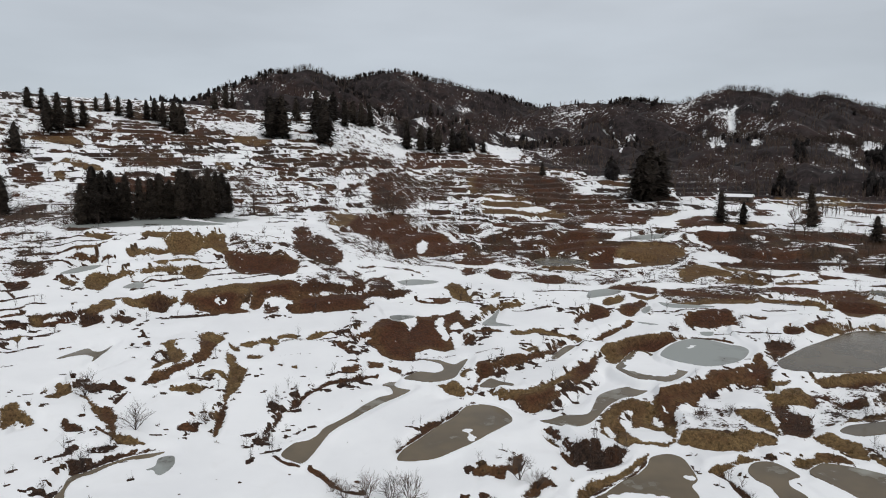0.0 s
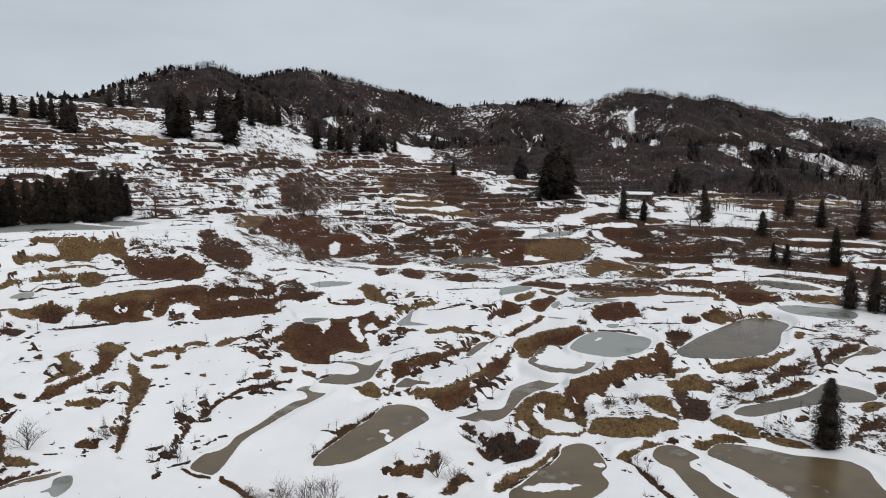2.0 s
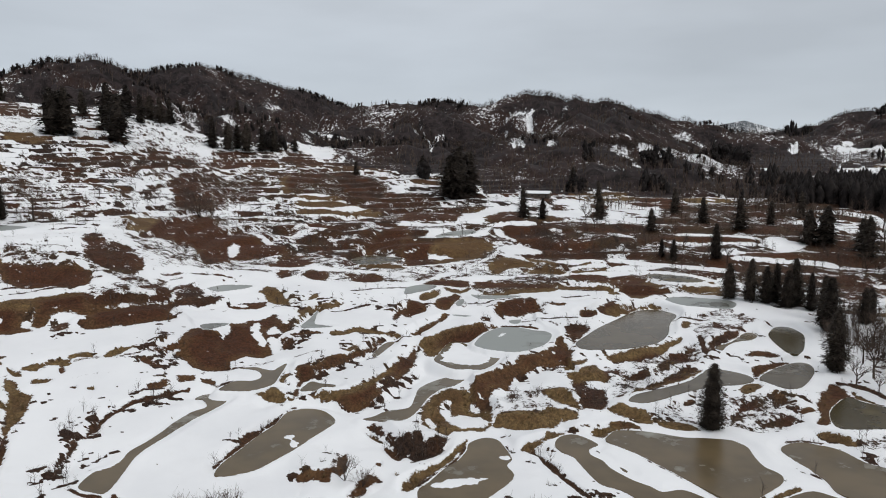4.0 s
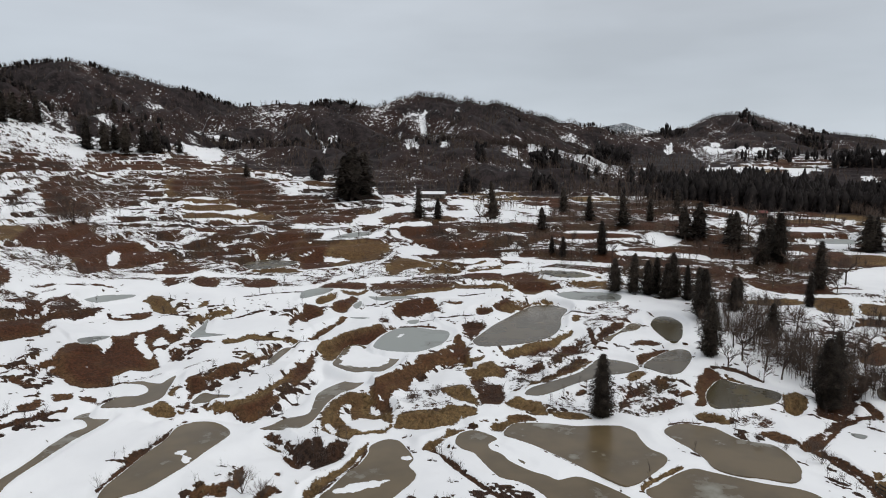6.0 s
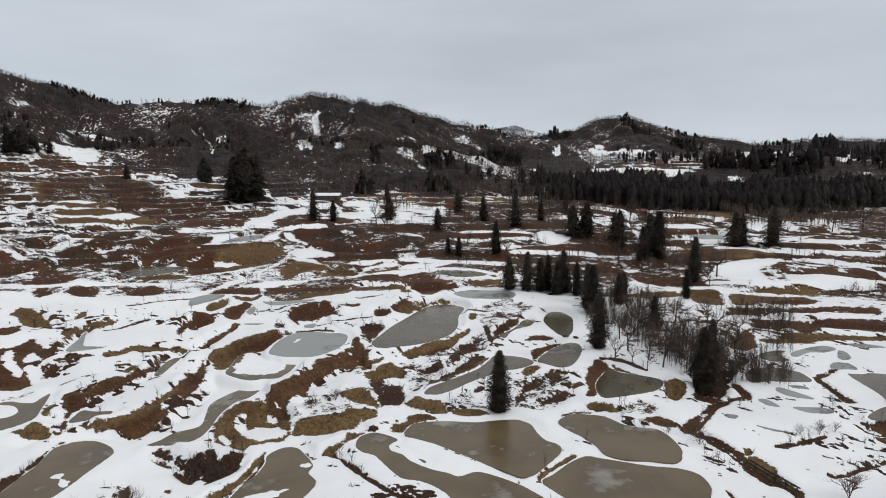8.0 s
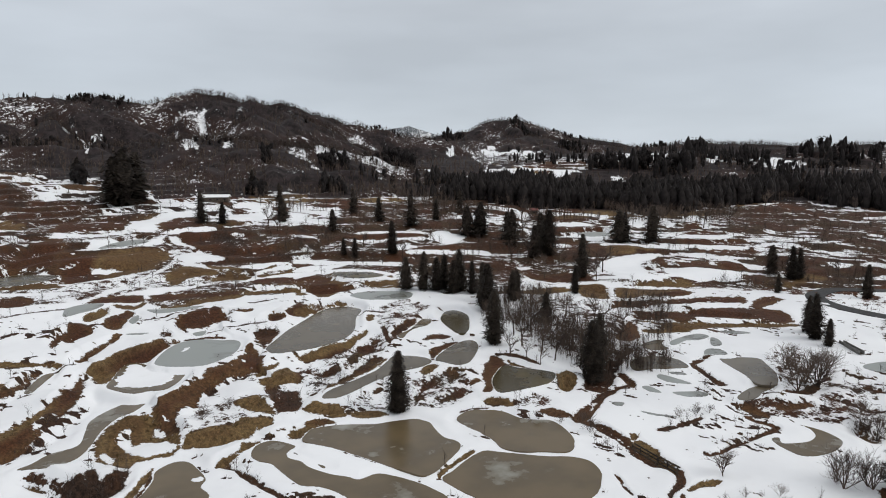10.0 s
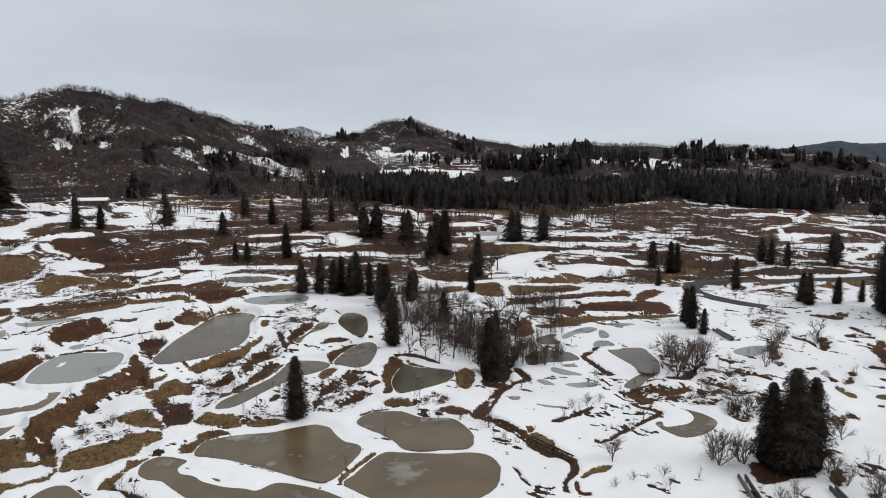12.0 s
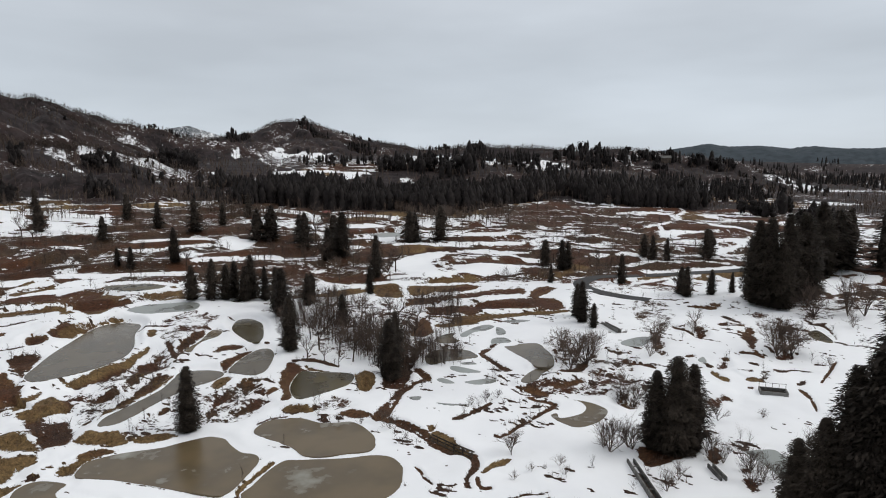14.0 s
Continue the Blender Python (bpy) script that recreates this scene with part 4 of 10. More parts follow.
patch('grass', (36.2, 97.7), (37.9, 98.9), (40.3, 99.5), (42.0, 98.3), (43.9, 97.7), (46.6, 99.7), (47.6, 97.2), (49.8, 96.3), (50.8, 95.8), (49.3, 94.4), (46.9, 94.5), (43.8, 93.4), (41.3, 93.3), (38.6, 93.7), (37.1, 95.5), (35.4, 95.3))
patch('grass', (48.3, 105.8), (50.4, 106.5), (52.5, 105.9), (52.9, 102.9), (52.8, 100.2), (52.0, 97.3), (50.8, 97.6), (50.6, 101.7), (49.5, 103.3), (48.7, 104.5))
patch('scrub', (56.9, 112.0), (59.0, 111.4), (58.8, 108.9), (58.5, 105.7), (59.7, 104.4), (58.3, 100.1), (55.8, 96.5), (54.0, 96.3), (52.8, 97.3), (51.7, 96.9), (53.0, 100.2), (54.0, 104.1))
patch('grass', (56.1, 112.5), (59.9, 114.0), (63.8, 115.7), (64.2, 112.8), (64.4, 110.1), (63.3, 108.0), (61.0, 108.6), (59.0, 109.4), (57.1, 110.3))
patch('grass', (59.4, 118.2), (60.9, 117.1), (64.1, 118.4), (62.6, 116.5), (59.3, 115.8), (57.7, 115.8))
patch('grass', (68.2, 118.3), (70.3, 118.4), (74.4, 118.4), (78.8, 118.8), (82.4, 119.8), (81.4, 118.2), (76.4, 116.5), (72.4, 116.7), (69.5, 116.8))
patch('grass', (67.1, 110.2), (69.3, 109.8), (71.6, 108.9), (71.0, 107.1), (69.0, 107.7), (67.7, 108.5))
patch('mixed', (67.4, 116.8), (80.5, 116.8), (69.1, 99.4), (64.1, 101.1), (59.1, 100.1), (62.7, 108.2))
patch('mixed', (38.4, 109.7), (38.0, 103.0), (44.7, 110.9), (48.2, 107.7), (53.1, 108.2), (51.4, 106.4), (48.3, 105.8), (47.8, 100.4), (40.3, 99.5), (37.5, 99.2))
patch('scrub', (56.2, 96.4), (57.1, 95.1), (58.7, 94.9), (60.5, 93.7), (61.6, 92.0), (60.4, 90.1), (59.0, 91.2), (57.8, 92.6), (56.6, 94.8))
patch('scrub', (68.9, 138.4), (71.6, 139.0), (73.7, 138.4), (74.6, 136.6), (70.6, 132.3), (66.7, 126.8), (65.0, 124.9), (65.0, 127.9), (66.9, 133.4))
patch('fern', (77.6, 148.6), (80.4, 150.3), (81.3, 145.7), (78.4, 143.9), (75.8, 143.7))
patch('fern', (82.8, 148.8), (89.6, 155.1), (90.3, 149.4), (93.9, 151.0), (96.8, 151.3), (94.1, 147.9), (89.2, 147.2), (85.1, 146.8), (82.1, 146.2))
patch('grass', (95.6, 151.5), (99.1, 151.9), (102.2, 150.0), (101.5, 148.8), (97.3, 149.9))
patch('snow', (66.1, 129.0), (67.9, 129.9), (66.7, 127.8))
patch('grass', (37.3, 87.7), (39.1, 88.9), (41.4, 89.8), (45.5, 92.5), (45.4, 90.5), (43.0, 89.8), (40.6, 88.9), (38.7, 88.0), (38.1, 87.3))
patch('scrub', (37.7, 87.2), (38.4, 85.6), (38.3, 82.9), (38.8, 80.7), (38.9, 79.4), (39.4, 79.8), (39.4, 81.3), (38.9, 83.7), (39.4, 87.3), (38.2, 87.7))
patch('grass', (19.1, 82.6), (20.9, 84.2), (23.7, 86.3), (26.3, 88.7), (28.7, 91.4), (30.4, 93.0), (29.3, 90.8), (27.0, 88.2), (24.2, 85.2), (21.4, 83.0), (19.0, 80.5), (18.5, 80.0))
patch('scrub', (19.3, 80.1), (21.6, 82.0), (24.5, 84.6), (27.2, 87.0), (30.0, 91.2), (29.8, 91.6), (27.1, 87.7), (24.5, 85.2), (21.7, 82.8), (19.3, 80.8))
patch('grass', (50.0, 90.0), (51.7, 90.3), (54.3, 89.9), (56.3, 89.2), (57.5, 88.6), (55.1, 88.5), (52.6, 88.2), (50.4, 87.1), (49.7, 88.8))
patch('scrub', (48.2, 91.4), (50.0, 91.6), (50.5, 91.1))
patch('grass', (68.0, 118.6), (71.4, 118.9), (76.0, 119.4), (80.9, 120.0), (86.8, 123.1), (90.3, 125.7), (91.1, 124.6), (84.6, 120.0), (79.3, 117.8), (74.6, 117.2), (70.4, 117.1), (68.5, 117.5))
patch('grass', (85.2, 149.1), (89.2, 150.1), (94.5, 151.4), (100.3, 151.8), (103.1, 147.7), (100.6, 149.4), (96.1, 151.1), (91.0, 148.7), (86.2, 145.0), (85.2, 147.7))
patch('scrub', (92.9, 118.8), (95.8, 120.0), (101.6, 124.0), (106.5, 126.8), (108.2, 126.6), (103.8, 122.5), (98.7, 119.5), (92.2, 115.4), (90.1, 114.4))
patch('scrub', (93.9, 123.6), (91.1, 118.9), (88.5, 114.0), (89.5, 114.0), (92.1, 118.7), (94.9, 123.4))
patch('fern', (95.5, 111.0), (99.9, 111.9), (102.5, 111.2), (102.5, 108.4), (98.7, 108.8), (95.8, 110.1))
patch('fern', (91.1, 103.7), (95.0, 105.5), (99.5, 107.0), (103.6, 106.8), (99.6, 105.3), (94.4, 103.1), (90.8, 101.6))
patch('grass', (61.5, 98.8), (64.1, 100.6), (68.8, 102.1), (73.4, 103.0), (80.2, 105.7), (83.6, 108.2), (81.3, 107.1), (76.2, 105.1), (71.9, 103.7), (68.7, 103.8), (64.8, 101.7), (62.9, 100.7))
patch('grass', (83.2, 118.0), (87.5, 118.6), (90.7, 119.7), (87.5, 116.4), (81.9, 112.9), (77.1, 110.2), (75.8, 111.4))
patch('grass', (67.6, 110.3), (70.0, 109.9), (72.7, 110.0), (71.3, 106.8), (68.9, 108.2))
patch('fern', (72.0, 103.9), (79.1, 110.1), (82.4, 110.5), (83.3, 108.8), (79.1, 106.1), (74.1, 104.1))
patch('grass', (95.8, 132.3), (99.7, 135.3), (97.6, 131.3), (94.6, 129.4))
patch('mixed', (71.5, 116.8), (82.6, 118.2), (93.0, 121.7), (82.8, 108.2), (69.2, 102.6), (66.2, 108.0))
patch('mixed', (105.2, 139.0), (115.6, 138.9), (116.0, 130.3), (107.3, 126.7), (93.2, 119.8), (95.0, 126.6))
patch('fern', (76.9, 90.0), (80.5, 91.4), (84.6, 93.0), (85.1, 92.3), (82.7, 90.0), (79.3, 89.3), (76.7, 88.9))
patch('fern', (86.1, 92.8), (88.2, 93.0), (88.1, 90.4), (86.8, 89.9), (85.6, 91.2))
patch('fern', (77.3, 84.8), (80.9, 85.1), (84.8, 86.4), (85.0, 85.6), (82.4, 83.2), (79.8, 83.2), (77.8, 83.9))
patch('grass', (73.5, 87.8), (76.4, 89.0), (74.5, 85.9), (72.8, 86.2))
patch('fern', (69.8, 95.2), (72.8, 96.6), (73.0, 95.6), (70.7, 94.7))
patch('grass', (83.1, 96.9), (87.7, 99.8), (87.6, 96.3), (85.1, 95.2), (81.2, 93.8))
patch('mixed', (63.7, 94.4), (74.1, 96.7), (80.2, 94.2), (86.5, 93.5), (87.5, 87.1), (80.3, 81.0), (72.4, 83.5), (66.4, 86.6), (61.8, 89.8))
patch('grass', (56.0, 96.2), (58.6, 95.7), (59.9, 94.1), (61.5, 93.0), (60.8, 90.0), (60.0, 88.5), (58.7, 90.3), (57.2, 92.5), (56.3, 94.6))
patch('grass', (60.7, 89.1), (63.2, 88.5), (65.5, 86.2), (65.4, 84.4), (62.4, 85.8), (60.7, 87.4))
patch('scrub', (51.9, 78.4), (53.0, 74.2), (54.1, 70.3), (55.5, 66.0), (55.9, 66.3), (54.6, 70.9), (53.6, 74.8), (52.4, 79.0))
patch('scrub', (38.2, 82.7), (38.5, 78.0), (39.0, 73.9), (39.9, 69.4), (40.5, 70.0), (39.7, 74.5), (39.2, 78.6), (38.9, 83.5))
patch('grass', (37.0, 87.6), (38.5, 88.9), (41.6, 89.6), (45.5, 92.5), (45.4, 90.9), (43.1, 89.6), (40.1, 88.4), (37.8, 87.4), (36.7, 86.9))
patch('grass', (50.1, 90.5), (52.2, 90.4), (53.7, 89.4), (51.8, 88.0), (50.5, 89.3))
patch('fern', (53.4, 90.7), (56.3, 91.0), (58.2, 88.2), (55.4, 88.6), (53.5, 89.9))
patch('scrub', (75.3, 77.7), (78.1, 77.5), (80.1, 75.7), (80.9, 76.5), (78.8, 78.2), (75.8, 78.3))
patch('grass', (57.8, 64.0), (60.3, 64.7), (64.4, 65.7), (67.0, 66.1), (66.5, 65.4), (62.2, 64.5), (58.9, 63.6), (57.2, 62.8))
patch('fern', (88.2, 84.2), (90.9, 87.6), (97.8, 92.9), (101.1, 94.5), (101.5, 92.6), (99.6, 88.7), (99.3, 87.0), (96.8, 87.5), (92.7, 85.4), (87.4, 81.1), (85.1, 79.9), (85.1, 81.6))
patch('grass', (101.7, 90.7), (100.9, 87.1), (101.1, 83.3), (99.5, 87.3))
patch('grass', (101.7, 78.1), (103.7, 76.6), (101.7, 73.0), (100.5, 71.9), (97.8, 72.0), (97.0, 73.1), (98.2, 74.9))
patch('fern', (85.7, 86.2), (88.5, 86.7), (88.7, 85.4), (86.7, 85.5))
patch('grass', (82.0, 78.8), (83.7, 78.0), (85.1, 75.5), (84.1, 73.3), (82.9, 75.9), (82.2, 77.6))
patch('fern', (84.8, 68.9), (87.7, 68.6), (87.7, 66.4), (87.5, 64.2), (86.7, 63.1), (85.7, 64.8), (85.0, 66.9))
patch('mixed', (86.4, 75.4), (92.1, 74.4), (90.3, 68.4), (85.8, 70.2))
patch('scrub', (102.6, 92.3), (103.1, 89.2), (103.1, 85.8), (103.3, 83.2), (104.3, 83.8), (104.2, 86.4), (104.3, 90.1), (103.7, 93.2))
patch('mixed', (129.5, 114.3), (147.1, 116.8), (154.4, 99.3), (141.3, 86.5), (128.2, 77.0), (118.8, 75.6), (112.1, 70.1), (102.5, 66.9), (99.3, 68.8), (101.7, 72.8), (115.1, 81.5), (112.9, 86.3), (111.9, 95.3))
patch('scrub', (101.5, 71.6), (108.6, 74.4), (117.8, 76.1), (126.3, 78.2), (125.1, 75.1), (114.5, 71.6), (108.7, 68.9), (101.4, 66.1), (99.7, 68.0))
patch('fern', (130.9, 83.7), (145.8, 89.3), (139.8, 83.0), (134.6, 79.2), (130.4, 79.6))
patch('fern', (88.7, 60.8), (95.6, 63.2), (99.7, 64.6), (102.2, 64.5), (104.0, 65.9), (101.1, 66.1), (96.3, 64.5), (89.5, 62.1))
patch('fern', (89.8, 62.0), (87.1, 62.5), (86.5, 61.9), (88.5, 60.9))
patch('fern', (110.6, 70.0), (108.2, 66.8), (106.6, 63.9), (108.5, 64.6), (110.1, 67.5), (112.6, 70.6))
patch('scrub', (88.2, 60.8), (87.8, 58.2), (86.1, 54.0), (84.1, 49.4), (83.0, 45.7), (82.5, 44.1), (81.7, 45.3), (82.6, 48.5), (84.6, 52.1), (86.1, 56.1), (87.1, 59.5))
patch('grass', (85.2, 50.1), (86.7, 49.1), (84.2, 45.8), (83.4, 43.2), (82.5, 44.1), (83.4, 46.7), (84.4, 49.2))
patch('grass', (88.1, 53.2), (88.8, 52.4), (87.9, 51.4), (86.5, 51.7))
patch('grass', (147.8, 126.8), (156.1, 126.1), (161.2, 120.7), (161.6, 117.3), (150.9, 119.8), (145.8, 124.1))
patch('grass', (164.2, 117.5), (170.7, 113.4), (167.1, 107.7), (159.8, 103.6), (157.4, 107.5), (157.5, 112.5))
patch('fern', (167.2, 106.2), (181.2, 108.6), (183.9, 99.3), (183.1, 92.0), (180.1, 90.4), (175.1, 94.4), (169.9, 100.1), (163.2, 102.7))
patch('grass', (184.2, 110.5), (189.9, 105.8), (195.7, 99.8), (192.9, 97.1), (184.5, 102.7), (181.7, 108.1))
patch('fern', (155.6, 100.0), (163.0, 97.4), (164.5, 90.5), (161.1, 89.2), (154.5, 92.1), (151.5, 96.6))
patch('fern', (169.4, 92.6), (178.9, 89.8), (166.1, 83.2), (162.5, 88.0))
patch('fern', (149.4, 91.7), (154.1, 87.9), (153.6, 84.9), (151.2, 83.5), (148.2, 86.9))
patch('fern', (158.6, 85.2), (164.3, 82.2), (155.2, 77.4), (152.5, 80.5))
patch('grass', (140.4, 82.7), (144.7, 79.7), (148.5, 76.0), (150.9, 75.2), (148.4, 73.9), (143.1, 76.5), (138.9, 80.0))
patch('scrub', (107.8, 43.9), (107.1, 40.9), (107.4, 38.4), (108.4, 38.7), (108.3, 41.2), (109.2, 44.3))
patch('scrub', (108.4, 38.9), (105.1, 39.2), (101.7, 39.9), (99.0, 40.3), (95.7, 40.9), (92.9, 41.2), (92.1, 40.4), (94.7, 40.2), (98.1, 39.6), (100.8, 39.2), (104.1, 38.5), (107.4, 38.1))
patch('scrub', (92.8, 41.0), (90.8, 41.6), (90.7, 42.4), (89.8, 42.0), (90.1, 41.1), (92.1, 40.6))
patch('scrub', (92.0, 50.6), (95.3, 49.2), (97.6, 48.7), (98.6, 49.5), (96.5, 50.0), (93.5, 51.6))
patch('scrub', (97.7, 48.8), (102.1, 48.2), (102.9, 48.9), (98.5, 49.4))
patch('scrub', (125.3, 62.4), (122.0, 58.8), (120.1, 55.9), (118.6, 54.0), (120.3, 54.2), (121.5, 56.1), (124.0, 59.2), (127.1, 62.7))
patch('scrub', (126.1, 61.6), (131.6, 61.5), (133.9, 61.2), (136.6, 62.9), (133.7, 63.0), (128.0, 63.0))
patch('scrub', (120.0, 54.4), (120.6, 53.1), (119.4, 52.2), (118.2, 53.2))
patch('scrub', (137.3, 54.1), (133.8, 50.8), (129.7, 48.0), (126.8, 45.7), (128.8, 45.9), (131.6, 48.2), (135.9, 51.1), (139.6, 54.6))
patch('fern', (110.6, 69.7), (107.6, 65.3), (106.2, 63.5), (107.9, 63.9), (109.4, 65.7), (112.6, 70.3))
patch('scrub', (87.6, 63.4), (92.7, 64.7), (99.2, 66.6), (102.4, 66.8), (105.9, 65.8), (108.5, 65.5), (105.7, 64.4), (101.8, 65.1), (96.9, 64.5), (91.6, 62.7), (87.9, 61.3), (86.9, 62.4))
patch('fern', (86.4, 62.7), (86.8, 59.6), (88.4, 60.4), (87.8, 63.4))
patch('scrub', (87.8, 60.1), (87.4, 57.6), (86.1, 54.1), (84.6, 50.6), (82.9, 46.7), (82.0, 43.3), (81.3, 41.6), (82.8, 42.8), (83.9, 46.2), (85.5, 49.6), (86.9, 53.6), (88.3, 57.7))
patch('grass', (85.8, 51.3), (87.4, 50.7), (86.3, 48.0), (84.2, 45.0), (83.0, 42.4), (82.1, 42.6), (82.9, 45.2), (84.3, 48.4))
patch('scrub', (82.2, 42.5), (83.2, 42.1), (81.2, 40.2), (79.2, 39.3), (77.2, 39.5), (75.0, 38.7), (74.3, 37.7), (73.8, 38.6), (76.0, 40.0), (79.3, 40.6))
patch('fern', (76.6, 38.6), (74.4, 36.9), (75.1, 35.5), (76.0, 35.9), (75.1, 37.0), (77.1, 38.3))
patch('grass', (78.5, 38.8), (81.0, 38.7), (83.3, 37.6), (84.0, 36.6), (82.5, 36.8), (80.4, 38.0), (78.5, 38.1))
patch('mixed', (109.9, 47.5), (117.4, 44.8), (119.7, 41.1), (124.8, 37.1), (132.8, 31.4), (119.1, 28.0), (114.7, 33.0), (114.2, 39.2), (110.0, 43.1))
patch('fern', (111.9, 47.2), (113.1, 45.4), (113.0, 42.6), (111.1, 41.3), (111.3, 44.1))
patch('fern', (115.3, 42.3), (118.5, 40.7), (121.6, 38.4), (121.2, 37.7), (117.8, 39.3), (114.9, 41.1))
patch('scrub', (122.3, 43.8), (125.9, 42.1), (130.8, 41.4), (137.2, 40.9), (129.7, 39.8), (122.6, 40.4))
patch('mixed', (146.2, 54.6), (152.8, 52.8), (146.1, 45.0), (139.7, 40.4), (124.5, 38.2), (124.8, 44.1), (135.0, 49.7))
patch('waste', (117.1, 31.6), (123.3, 31.7), (127.8, 31.8), (127.0, 30.0), (121.3, 26.5), (118.4, 26.3), (111.7, 26.6), (116.9, 30.0))
patch('mixed', (131.1, 40.3), (139.2, 33.0), (119.8, 28.2), (119.9, 35.6))
patch('scrub', (76.0, 48.3), (75.5, 46.6), (74.3, 45.2), (74.8, 46.6))
patch('scrub', (74.1, 45.8), (72.9, 44.2), (72.2, 42.9), (72.6, 42.9), (73.5, 44.3), (74.5, 45.9))
patch('scrub', (74.1, 32.6), (75.6, 31.3), (76.6, 30.1), (77.8, 28.8), (78.3, 29.0), (77.1, 30.4), (76.0, 31.5), (74.5, 32.8))
patch('grass', (168.8, 121.4), (170.8, 116.4), (173.0, 113.6), (162.3, 107.6), (159.2, 110.5), (159.9, 115.1))
patch('grass', (168.6, 109.7), (179.4, 111.3), (183.2, 105.1), (186.4, 98.6), (176.3, 97.1), (169.8, 101.4), (165.1, 104.4))
patch('fern', (157.4, 101.4), (164.9, 98.4), (168.6, 92.9), (178.4, 88.5), (185.4, 82.3), (185.3, 76.7), (179.5, 75.2), (172.1, 81.7), (164.3, 86.9), (157.6, 94.1), (152.5, 97.4))
patch('fern', (151.3, 92.1), (158.8, 87.5), (166.8, 81.0), (171.9, 76.3), (178.0, 70.2), (178.5, 63.5), (170.2, 58.9), (165.2, 63.4), (163.4, 72.5), (155.5, 78.8), (151.8, 85.4))
patch('grass', (146.5, 80.7), (152.5, 78.9), (157.3, 73.1), (163.1, 65.8), (168.5, 58.3), (166.8, 56.9), (160.3, 63.1), (154.0, 69.9), (147.6, 74.8), (144.8, 78.2))
patch('fern', (179.9, 74.4), (188.1, 75.1), (194.1, 72.8), (191.7, 69.2), (181.2, 69.7), (175.3, 69.9))
patch('snow', (167.1, 120.2), (176.9, 109.7), (183.1, 100.9), (188.1, 83.6), (197.6, 71.3), (201.9, 72.9), (192.0, 85.3), (186.7, 102.9), (179.5, 111.3), (170.0, 122.3))
patch('snow', (146.1, 97.7), (158.1, 90.6), (167.5, 81.2), (175.2, 74.2), (180.5, 76.5), (174.1, 84.6), (161.6, 92.8), (149.8, 100.4))
patch('snow', (161.5, 103.3), (170.6, 110.0), (169.9, 111.1), (159.4, 103.5))
patch('snow', (175.0, 71.9), (186.0, 74.7), (194.4, 74.5), (200.8, 77.6), (189.1, 76.9), (177.8, 74.1))
patch('waste', (156.6, 34.0), (167.3, 34.4), (153.5, 29.9), (143.6, 27.2), (142.1, 28.0), (146.4, 30.5))
patch('scrub', (134.7, 34.2), (135.0, 30.9), (134.0, 27.3), (134.9, 27.4), (135.9, 31.0), (136.0, 34.5))
patch('fern', (189.1, 30.8), (190.3, 25.9), (195.8, 22.3), (189.9, 22.9), (187.8, 27.6))
patch('mixed', (188.1, 45.1), (189.6, 36.1), (175.3, 30.5), (161.8, 34.5), (170.3, 40.7))
patch('waste', (164.8, 25.3), (167.5, 23.8), (162.2, 21.7), (158.2, 22.4), (162.4, 24.5))
patch('scrub', (164.3, 29.8), (163.0, 27.0), (164.4, 27.1), (166.9, 30.2))
patch('scrub', (165.5, 14.8), (175.1, 13.3), (161.3, 10.9), (155.0, 11.0), (151.5, 9.0), (151.6, 10.7), (159.1, 13.0))
patch('scrub', (170.7, 19.8), (172.5, 16.8), (172.9, 14.4), (175.9, 14.6), (175.7, 17.1), (173.9, 20.2))
patch('scrub', (179.3, 20.3), (175.6, 15.9), (178.0, 16.0), (182.1, 20.5))
patch('scrub', (150.6, 13.3), (151.3, 10.1), (150.2, 8.8), (152.1, 8.7), (152.5, 10.1), (151.7, 13.4))
patch('scrub', (166.5, 15.6), (165.2, 12.5), (168.1, 12.6), (168.9, 15.7))
patch('mixed', (190.5, 14.6), (188.6, 10.5), (175.3, 8.3), (167.5, 11.4))
patch('waste', (140.6, 17.0), (145.8, 16.1), (144.9, 14.3), (141.6, 14.4), (139.1, 15.7))
patch('grass', (135.2, 16.9), (133.4, 15.1), (132.6, 13.5), (134.3, 13.5), (134.5, 15.0), (136.9, 16.8))
patch('scrub', (143.1, 23.4), (145.8, 22.2), (143.2, 21.2))
patch('scrub', (146.7, 11.8), (146.9, 9.7), (144.5, 9.0))
patch('grass', (135.2, 10.7), (135.7, 7.8), (137.3, 7.9), (136.9, 10.8))
patch('mixed', (141.7, 9.3), (144.1, 7.4), (139.4, 6.6), (135.6, 7.8))
patch('waste', (154.3, 8.7), (157.0, 7.3), (163.7, 4.8), (159.9, 3.0), (156.3, 3.4), (152.6, 4.8), (152.8, 7.5))
patch('scrub', (184.0, 8.5), (177.8, 6.2), (175.3, 3.6), (175.1, 1.0), (177.2, 0.9), (177.0, 3.5), (179.7, 6.0), (186.4, 8.2))
patch('scrub', (184.1, 2.2), (179.3, 0.2), (182.2, -2.3), (185.2, -2.2), (181.9, 0.1), (188.0, 1.9))
patch('scrub', (181.7, -0.7), (176.9, -3.3), (170.1, -4.3), (171.2, -4.7), (178.4, -3.5), (184.0, -0.9))
patch('scrub', (178.8, 7.3), (176.8, 4.8), (172.9, 4.0), (173.4, 6.4))
patch('scrub', (137.3, 2.2), (140.2, 0.9), (137.4, 0.8), (136.1, 2.0))
patch('fern', (133.0, 1.7), (129.7, -0.1), (124.8, -1.0), (125.6, -1.4), (130.8, -0.4), (134.5, 1.5))
patch('fern', (140.0, -2.1), (147.7, -3.5), (152.8, -4.5), (153.7, -4.1), (148.6, -3.1), (140.9, -1.7))
